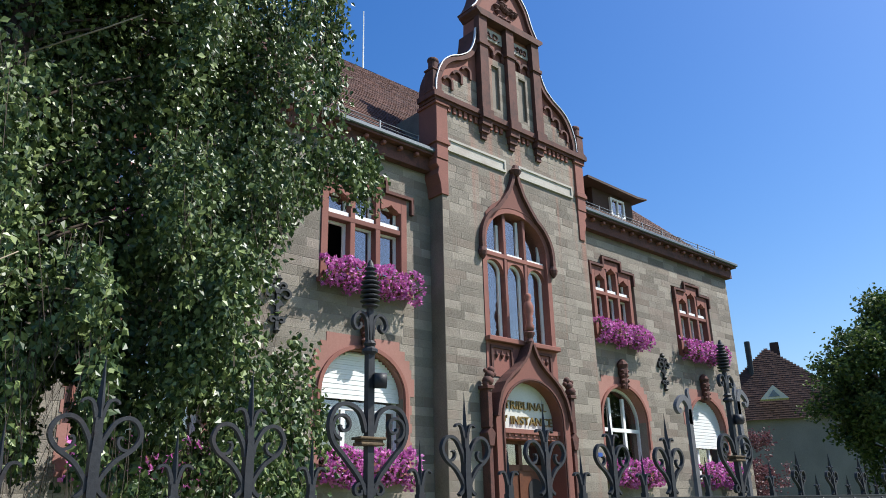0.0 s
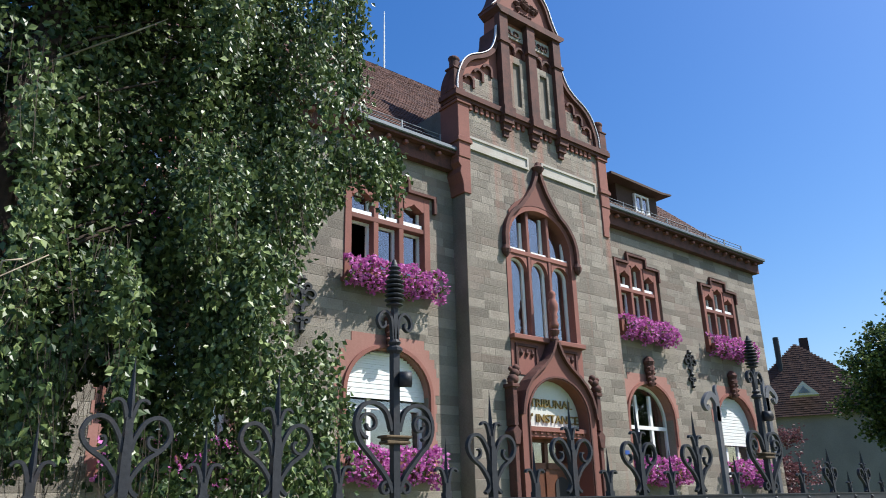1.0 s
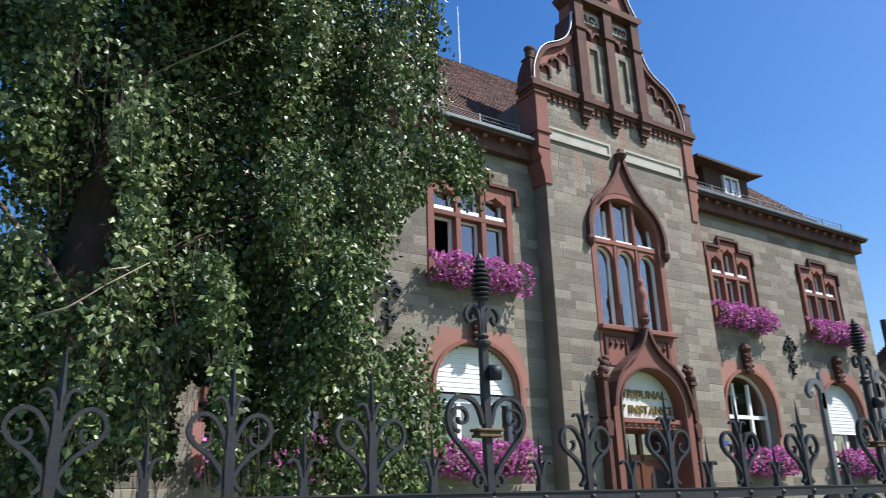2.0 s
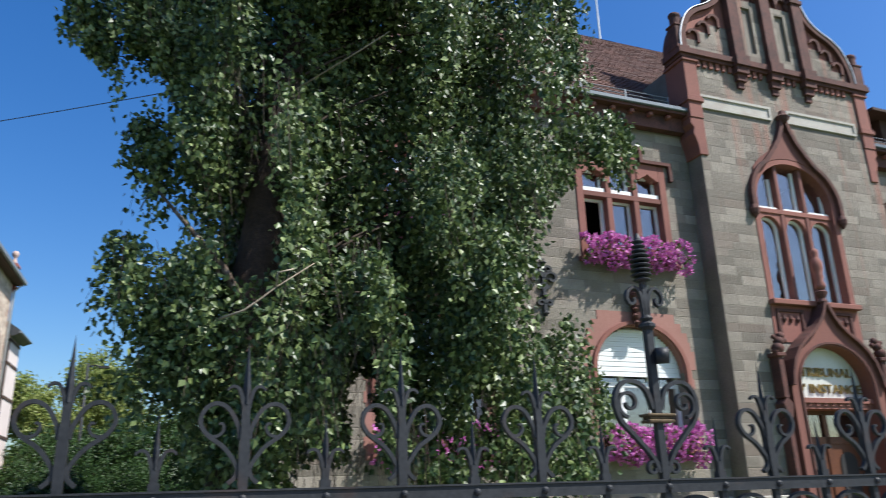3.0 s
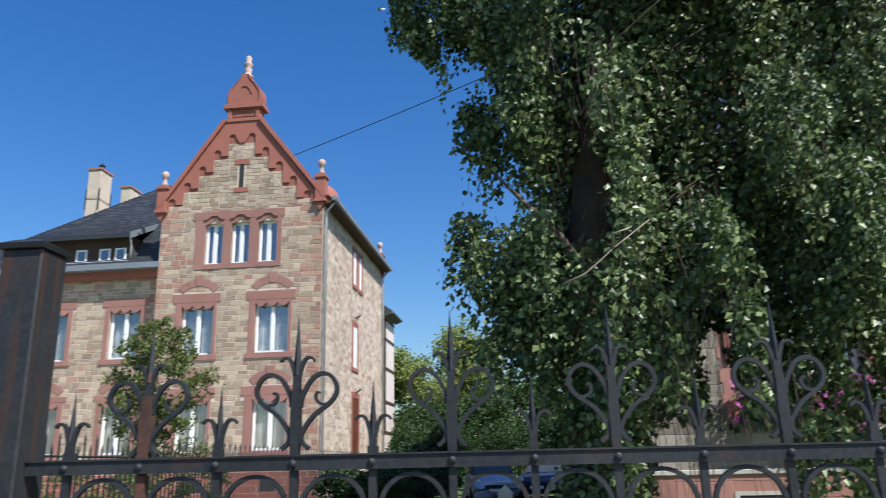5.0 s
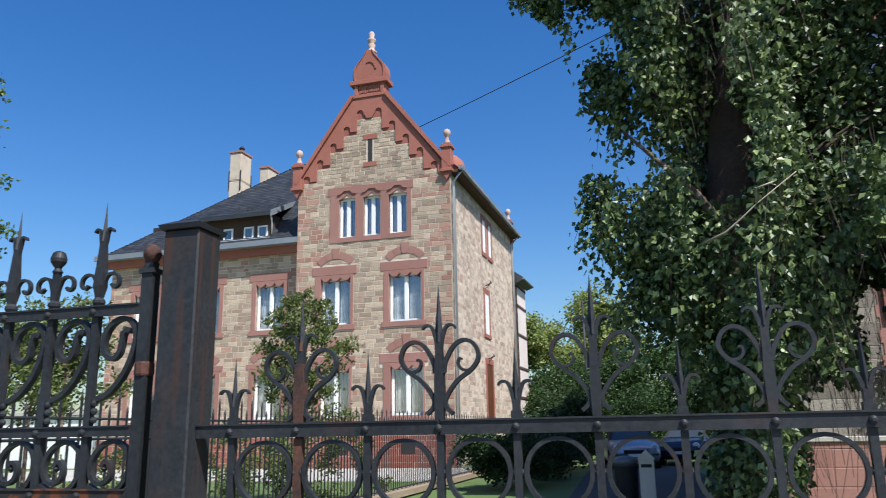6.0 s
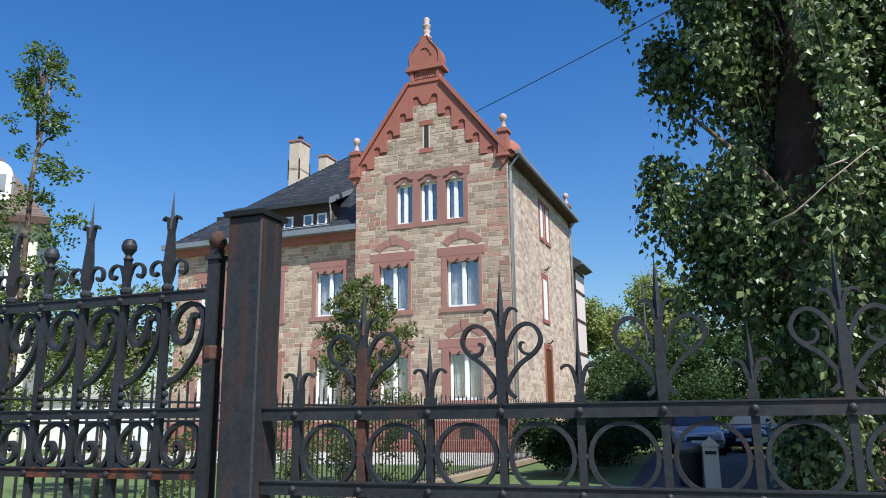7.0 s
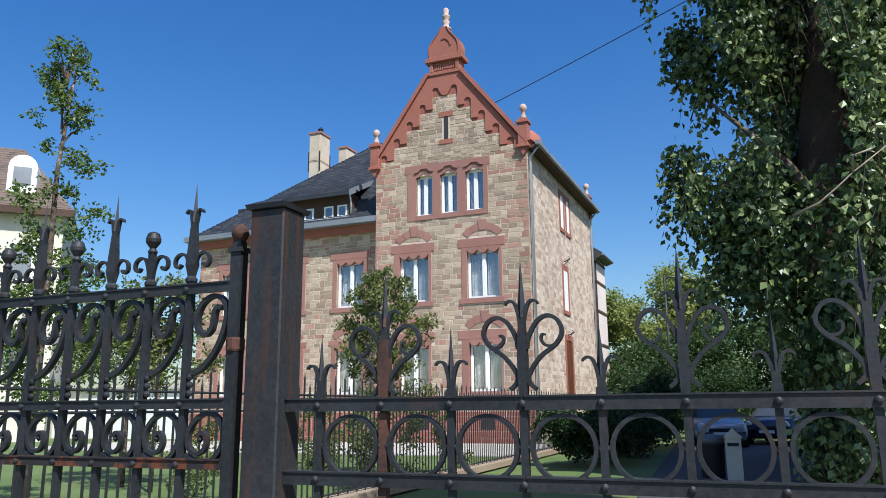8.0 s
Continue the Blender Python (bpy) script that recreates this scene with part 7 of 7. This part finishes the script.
# gutters end in a rainwater head beside the pier; wall anchors of forged iron
def anchor(x):
    b = BM()
    box(b, x - 0.03, x + 0.03, D - 0.07, D - 0.01, 6.05, 7.2)
    for z, r in ((7.12, 0.07), (6.1, 0.06), (6.45, 0.07)):
        lathe(b, [(0.01, z - r), (r, z), (0.01, z + r)], x, D - 0.06, 8)
    for s in (-1, 1):
        for z, r in ((6.82, 0.13), (6.98, 0.08), (6.3, 0.07)):
            ribbon(b, [(x + s * (px - x), pz) for px, pz in spiral(x + r * 1.15, z, r, r * 0.35, 180, -150, 16)], 0.045, D - 0.08, D - 0.01)
    for s in (-1, 1):
        prism(b, [(x, 6.55), (x + s * 0.12, 6.62), (x + s * 0.05, 6.7), (x, 6.75)] if s > 0 else [(x, 6.75), (x - 0.05, 6.7), (x - 0.12, 6.62), (x, 6.55)], D - 0.06, D - 0.01)
    return tagged(part("wall_anchor", b, M_IRON), "forged iron wall anchor with curled leaves", "wall anchor", "wall anchors")


anchor(6.1)
anchor(17.55)
b = BM()
box(b, 13.95, 14.1, R - 0.012, R, 4.0, 4.1)
tagged(part("wall_plate", b, surf("blue_enamel", (0.03, 0.08, 0.3), (0.04, 0.1, 0.36), rough=0.3, bump=0)), "small blue enamel plate on the stone wall", "plate")

# ---- cable between the roofs ----
b = BM()
pa, pb = Vector((-11.54, 29.8, 15.3)), Vector((8.4, 18.4, 16.8))
tube(b, [pa.lerp(pb, i / 24) + Vector((0, 0, -0.5 * (1 - (2 * i / 24 - 1) ** 2) * 0.35)) for i in range(25)], 0.018, 5)
tagged(part("overhead_cable", b, M_IRON), "thin black cable strung between the two roofs", "cable")
# half-timbered annex behind the house
b = BM()
box(b, -10.5, -8.72, 39.1, 41.5, GH, 11.2)
an = under(house, part("annex", b, surf("pale_pink_render", (0.62, 0.53, 0.49), (0.72, 0.63, 0.58)), house, "pale rendered timber-framed annex"))
for z in (4.6, 6.2, 8.0, 9.6, 10.7):
    b = BM()
    box(b, -10.5, -8.70, 39.06, 39.1, z, z + 0.13)
    box(b, -8.72, -8.68, 39.1, 41.5, z, z + 0.13)
    part("timber_band", b, M_EAVE, an)
for x0, z0, x1, z1 in ((-8.95, 10.7, -8.76, 8.1), (-8.95, 8.0, -8.76, 6.3), (-8.74, 4.6, -8.74, 10.8)):
    b = BM()
    ribbon(b, [(x0, z0), (x1, z1)], 0.06, 39.065, 39.1)
    part("timber_brace", b, M_EAVE, an)
b = BM()
prism(b, [(-10.6, 12.75), (-8.9, 11.62), (-8.3, 11.2), (-8.3, 11.04), (-8.66, 10.9), (-8.9, 11.2), (-10.6, 11.2)], 38.85, 41.7)
part("annex_roof", b, M_SLATE, an)
b = BM()
tube(b, [(-8.28, 38.8, 11.1), (-8.28, 41.7, 11.1)], 0.06, 8)
part("annex_gutter", b, M_ZINC, an)

# ---- garden fence along the drive ----
inner = thing("garden_fence", (-6.8, 1.6, 0.36), "tall black spiked iron fence beside the driveway", "fence")
b = BM()
box(b, -0.0095, 0.0095, -0.0095, 0.0095, 0.06, 1.62)
v = [b.verts.new(p) for p in ((-0.02, 0, 1.635), (0, -0.02, 1.635), (0.02, 0, 1.635), (0, 0.02, 1.635), (0, 0, 1.72), (0, 0, 1.61))]
for i in range(4):
    b.faces.new((v[i], v[(i + 1) % 4], v[4]))
    b.faces.new((v[(i + 1) % 4], v[i], v[5]))
bar = part("bar", b, M_IRON, inner)
for i in range(168):
    m = Matrix.Translation((0.0, 0.14 * i, 0.14 if i % 2 else 0.0))
    if i:
        copy_thing(bar, m)
    else:
        bar.matrix_basis = m
for z in (1.56, 1.36, 0.2):
    b = BM()
    tube(b, [(0, 0, z), (0, 23.5, z)], 0.014, 6)
    part("rail", b, M_IRON, inner)

# ---- far left: pale house ----
M_RTILE = surf("grey_brown_tiles", (0.10, 0.075, 0.062), (0.18, 0.135, 0.11), (0.07, 0.055, 0.05), rnd=0.3)
pale = thing("pale_house", pose(-32.0, 25.35, 0.45, 0, 0, 44), "cream rendered house with a tiled roof and dormer", "house")
b = BM()
box(b, -16, 0, 0, 8, -1.5, 11.0)
part("wall", b, M_CREAM, pale)
rf = roof_faces("roof", [[(-16.4, -0.5, 10.9), (0.4, -0.5, 10.9), (-2.6, 4.0, 15.2), (-16.4, 4.0, 15.2)], [(0.4, -0.5, 10.9), (0.4, 8.5, 10.9), (-2.6, 4.0, 15.2)]], M_RTILE, pale)
tiles(rf, [(-16.4, -0.5, 10.9), (0.4, -0.5, 10.9), (-2.6, 4.0, 15.2), (-16.4, 4.0, 15.2)], 0.3, 0.26, M_RTILE, seed=12)
b = BM()
box(b, -16.5, 0.5, -0.62, -0.35, 10.6, 10.95)
part("eaves", b, M_EAVE, pale)
b = BM()
prism(b, [(-2.75, 11.9), (-1.45, 11.9), (-1.45, 13.2), *arc(-2.1, 13.2, 0.65, 0, 180, 14)], 0.5, 3.5)
dm2 = part("dormer", b, M_WHITE, pale, "white arched roof dormer")
b = BM()
box(b, -2.5, -1.7, 0.43, 0.5, 12.35, 13.2)
part("dormer_window", b, M_ZINC, dm2)
for x in (-1.7, -4.6, -8):
    for z in (7.4, 3.2):
        b = BM()
        box(b, x - 0.6, x + 0.6, -0.05, 0.0, z, z + 1.9)
        wn_ = part("window", b, M_WHITE, pale)
        b = BM()
        box(b, x - 0.45, x + 0.45, -0.07, -0.05, z + 0.1, z + 1.8)
        part("pane", b, M_ZINC, wn_)
b = BM()
box(b, -16, 0.05, -0.1, 0.0, 6.3, 6.5)
part("string_course", b, M_PAVE, pale)

# white garage beyond the garden
gar = thing("garage", (-30.1, 28.7, -0.55), "low white rendered garage behind the garden", "garage")
b = BM()
box(b, -5.5, 4.6, 0.0, 5.0, -0.3, 3.3)
part("wall", b, M_WHITE, gar)
b = BM()
box(b, -5.7, 4.75, -0.2, 5.2, 3.3, 3.5)
part("flat_roof", b, M_PAVE, gar, bevel=0.02)
b = BM()
for i in range(12):
    box(b, 0.2 + 0.2 * i, 0.39 + 0.2 * i, -0.03, 0.0, -0.1, 2.2)
part("garage_door", b, M_WHITE, gar, "ribbed white up-and-over door")

# ---- far right: tiled house, lamp post ----
M_DTILE = surf("dark_brown_tiles", (0.042, 0.022, 0.017), (0.095, 0.048, 0.036), (0.03, 0.02, 0.018), rnd=0.5)
far_m = pose(38.0, 17.0, -2.25, 0, 0, -62)
far = thing("tiled_house", far_m, "brown tiled house with a steep roof behind the courthouse", "house")
b = BM()
box(b, -4.3, 4.3, 0, 9, 1.0, 8.2)
part("wall", b, surf("grey_render", (0.17, 0.155, 0.145), (0.25, 0.23, 0.215)), far)
rf = roof_faces("roof", [[(-4.5, -0.3, 8.0), (4.5, -0.3, 8.0), (-0.3, 1.6, 12.0)], [(4.5, -0.3, 8.0), (4.5, 9.3, 8.0), (-0.3, 9, 12.0), (-0.3, 1.6, 12.0)], [(-4.5, 9.3, 8.0), (-4.5, -0.3, 8.0), (-0.3, 1.6, 12.0), (-0.3, 9, 12.0)]], M_DTILE, far)
tiles(rf, [(-4.5, -0.3, 8.0), (4.5, -0.3, 8.0), (-0.3, 1.6, 12.0)], 0.16, 0.13, M_DTILE, seed=9)
b = BM()
box(b, 0.0, 0.45, 2.4, 3.0, 11.0, 12.45)
part("chimney", b, M_DTILE, far)
b = BM()
tube(b, [(-1.2, 1.0, 10.4), (-1.2, 1.0, 12.35)], 0.15, 8)
part("flue", b, M_IRON, far)
b = BM()
prism(b, [(-1.0, 8.95), (0.35, 8.95), (-0.33, 9.65)], -1.0, -0.2)
gb_ = part("pediment", b, M_CREAM, far, "pale triangular dormer gable")
b = BM()
prism(b, [(-0.6, 9.05), (-0.06, 9.05), (-0.33, 9.4)], -1.03, -1.0)
part("pediment_window", b, M_ZINC, gb_)
lamp = thing("street_lamp", (28.9, 10.0, rise(12) - 0.9), "dark street lamp post with a small head", "lamp")
b = BM()
tube(b, [(0, 0, 0), (0, 0, 4.6)], [0.06, 0.04], 8)
part("pole", b, M_IRON, lamp)
b = BM()
lathe(b, [(0.04, 4.5), (0.2, 4.6), (0.22, 4.85), (0.08, 4.95)], 0, 0, 10)
part("head", b, M_IRON, lamp)
rn = random.Random(61)
blobs = [(rn.gauss(0, 0.6), rn.gauss(0, 0.4), rn.uniform(0.8, 4.6), 0.6) for _ in range(12)]
bushy("purple_shrub", (27.7, 13.5, rise(13) - 0.9), blobs, 6000, 0.12, leafy("purple_leaf", (0.10, 0.04, 0.05), (0.18, 0.08, 0.09)), "purple-leaved shrub beside the courthouse", "shrub", None, 131)

mast = thing("lamp_post", (-4.72, 38.2, 0.1), "tall dark lamp post before the wood", "lamp")
b = BM()
tube(b, [(0, 0, 0), (0, 0, 8.2)], [0.09, 0.05], 8)
part("pole", b, M_IRON, mast, round_faces=True)
b = BM()
tube(b, [(0, 0, 8.0), (0.3, 0, 8.1), (0.55, 0, 8.05)], 0.035, 6)
box(b, 0.45, 0.95, -0.1, 0.1, 7.96, 8.06)
part("lamp_arm", b, M_IRON, mast)

# forged stays beside the second standard
for x, y, top, s in ((1.63, 0.06, 2.16, -1), (2.03, 0.06, 2.22, 1)):
    st_ = thing("iron_stay", (x, y, 0.5), "pale forged iron stay with a curled leaf top", "stay", "iron stays")
    b = BM()
    box(b, -0.012, 0.012, -0.008, 0.008, 0.0, top - 0.56)
    ln = smooth_line([(0.0, top - 0.62), (0.004, top - 0.55), (s * 0.03, top - 0.515), (s * 0.065, top - 0.53), (s * 0.085, top - 0.555), (s * 0.07, top - 0.575), (s * 0.058, top - 0.56)], 4)
    ribbon(b, ln, 0.03, -0.008, 0.008, 0.4)
    ln = smooth_line([(0.0, top - 0.58), (-s * 0.012, top - 0.53), (-s * 0.006, top - 0.49), (-s * 0.016, top - 0.475)], 4)
    ribbon(b, ln, 0.025, -0.006, 0.006, 0.3)
    part("stem", b, surf("grey_iron", (0.09, 0.09, 0.095), (0.14, 0.14, 0.145), rough=0.5), st_)

# ---- driveway things ----
pm = thing("marker_post", (-1.57, 13.97, rise(17)), "white wooden marker post with a pointed top", "post")
b = BM()
box(b, -0.14, 0.14, -0.1, 0.1, 0.0, 0.78)
part("shaft", b, M_CREAM, pm)
b = BM()
prism(b, [(-0.17, 0.78), (0.17, 0.78), (0.0, 0.96)], -0.12, 0.12)
part("cap", b, M_CREAM, pm)
b = BM()
box(b, -0.1, 0.1, -0.108, -0.1, 0.63, 0.69)
part("slot", b, M_DARK, pm)

waste = thing("waste_bin", (-1.98, 14.4, rise(17)), "dark round waste bin beside the white marker post", "bin")
b = BM()
lathe(b, [(0.2, 0.0), (0.22, 0.06), (0.23, 0.6), (0.25, 0.63), (0.25, 0.67)], 0, 0, 18)
part("drum", b, M_IRON, waste, round_faces=True)
b = BM()
lathe(b, [(0.25, 0.67), (0.235, 0.75), (0.17, 0.81), (0.04, 0.83)], 0, 0, 18)
part("lid", b, M_GUTTER, waste, "domed grey lid", round_faces=True)


def car(name, m, paint, label):
    t = thing(name, m, label, "car", "parked cars")
    M_T = surf("tyre_rubber", (0.015, 0.015, 0.016), (0.03, 0.03, 0.03), rough=0.8)
    secs = [(-2.0, 0.72, 0.35, 0.62), (-1.9, 0.80, 0.25, 0.78), (-1.2, 0.86, 0.2, 0.92), (-0.9, 0.86, 0.2, 0.96), (1.3, 0.86, 0.2, 0.98), (1.85, 0.8, 0.25, 0.95), (1.98, 0.72, 0.4, 0.8)]
    b = BM()
    rings = []
    for y, w, z0, z1 in secs:
        rings.append([b.verts.new(p) for p in ((-w * 0.92, y, z0), (-w, y, z0 + 0.15), (-w, y, z1 - 0.18), (-w * 0.88, y, z1), (w * 0.88, y, z1), (w, y, z1 - 0.18), (w, y, z0 + 0.15), (w * 0.92, y, z0))])
    for p, q in zip(rings, rings[1:]):
        for i in range(8):
            b.faces.new((p[i], p[(i + 1) % 8], q[(i + 1) % 8], q[i]))
    b.faces.new(rings[0])
    b.faces.new(rings[-1][::-1])
    body = part("body", b, paint, t, round_faces=True)
    b = BM()
    rr = []
    for y, w, z in ((-0.95, 0.74, 0.94), (-0.25, 0.62, 1.38), (1.0, 0.62, 1.40), (1.6, 0.72, 0.96)):
        rr.append([b.verts.new(p) for p in ((-w, y, z), (w, y, z), (w * 1.1, y, 0.93), (-w * 1.1, y, 0.93))])
    for p, q in zip(rr, rr[1:]):
        for i in range(4):
            b.faces.new((p[i], p[(i + 1) % 4], q[(i + 1) % 4], q[i]))
    part("cabin", b, M_T, t)
    b = BM()
    box(b, -0.6, 0.6, -0.22, 0.98, 1.385, 1.42)
    part("roof_panel", b, paint, t, bevel=0.015)
    b = BM()
    v = [b.verts.new(p) for p in ((-0.66, -0.93, 0.975), (0.66, -0.93, 0.975), (0.56, -0.29, 1.36), (-0.56, -0.29, 1.36))]
    b.faces.new(v)
    part("windscreen", b, surf("car_glass", (0.03, 0.04, 0.05), (0.05, 0.06, 0.07), rough=0.15, bump=0), t)
    for x in (-0.62, 0.62):
        b = BM()
        lathe(b, [(0.02, -0.03), (0.13, 0.0), (0.11, 0.04)], 0, 0, 10)
        bmesh.ops.rotate(b, verts=b.verts, cent=(0, 0, 0), matrix=Matrix.Rotation(radians(100), 3, "X"))
        bmesh.ops.translate(b, verts=b.verts, vec=(x, -1.93, 0.68))
        part("headlight", b, M_WHITE, t)
    b = BM()
    box(b, -0.4, 0.4, -2.03, -1.99, 0.5, 0.62)
    part("grille", b, M_DARK, t)
    b = BM()
    box(b, -0.26, 0.26, -2.045, -2.03, 0.4, 0.5)
    part("number_plate", b, M_WHITE, t, "plate with an unreadable dark bar")
    for x in (-0.78, 0.78):
        for y in (-1.3, 1.25):
            b = BM()
            lathe(b, [(0.2, -0.1), (0.31, -0.09), (0.31, 0.09), (0.2, 0.1)], 0, 0, 16)
            bmesh.ops.rotate(b, verts=b.verts, cent=(0, 0, 0), matrix=Matrix.Rotation(radians(90), 3, "Y"))
            bmesh.ops.translate(b, verts=b.verts, vec=(x, y, 0.31))
            wh = part("wheel", b, M_T, t)
            b = BM()
            lathe(b, [(0.05, -0.105), (0.19, -0.1), (0.19, 0.1), (0.05, 0.105)], 0, 0, 12)
            bmesh.ops.rotate(b, verts=b.verts, cent=(0, 0, 0), matrix=Matrix.Rotation(radians(90), 3, "Y"))
            bmesh.ops.translate(b, verts=b.verts, vec=(x, y, 0.31))
            part("rim", b, M_ZINC, wh)
    return t


car("parked_car", pose(-2.4, 27.3, rise(24.0) + 0.02, 0, 0, 8), surf("silver_blue_paint", (0.30, 0.34, 0.40), (0.36, 0.40, 0.46), rough=0.3, metal=0.4, bump=0), "silver-blue hatchback parked on the driveway")
car("parked_car", pose(-0.2, 29.5, rise(26.5) + 0.02, 0, 0, -15), surf("dark_blue_paint", (0.02, 0.03, 0.06), (0.03, 0.04, 0.07), rough=0.25, bump=0), "dark blue car parked in the shade")

# ---- the buildings stand on their plots, turned a little towards each other ----
COURT_PLOT = Matrix.Translation((-1.173, -1.532, -1.073)) @ Matrix.Rotation(radians(1.47), 4, "Z") @ Matrix.Diagonal((1.1664, 1.0, 1.0, 1.0))
HOUSE_PLOT = Matrix.Translation((-0.367, -0.031, -1.261)) @ Matrix.Rotation(radians(-1.35), 4, "Z") @ Matrix.Diagonal((1.0218, 1.0, 1.0, 1.0))
for ob in [o for o in scene.objects if o.parent is None]:
    if ob.name.split(".")[0] in ("courthouse", "statue", "court_sign", "flower_box", "wall_anchor", "wall_plate"):
        ob.matrix_world = COURT_PLOT @ ob.matrix_basis
    elif ob.name == "stone_house":
        ob.matrix_world = HOUSE_PLOT @ ob.matrix_basis
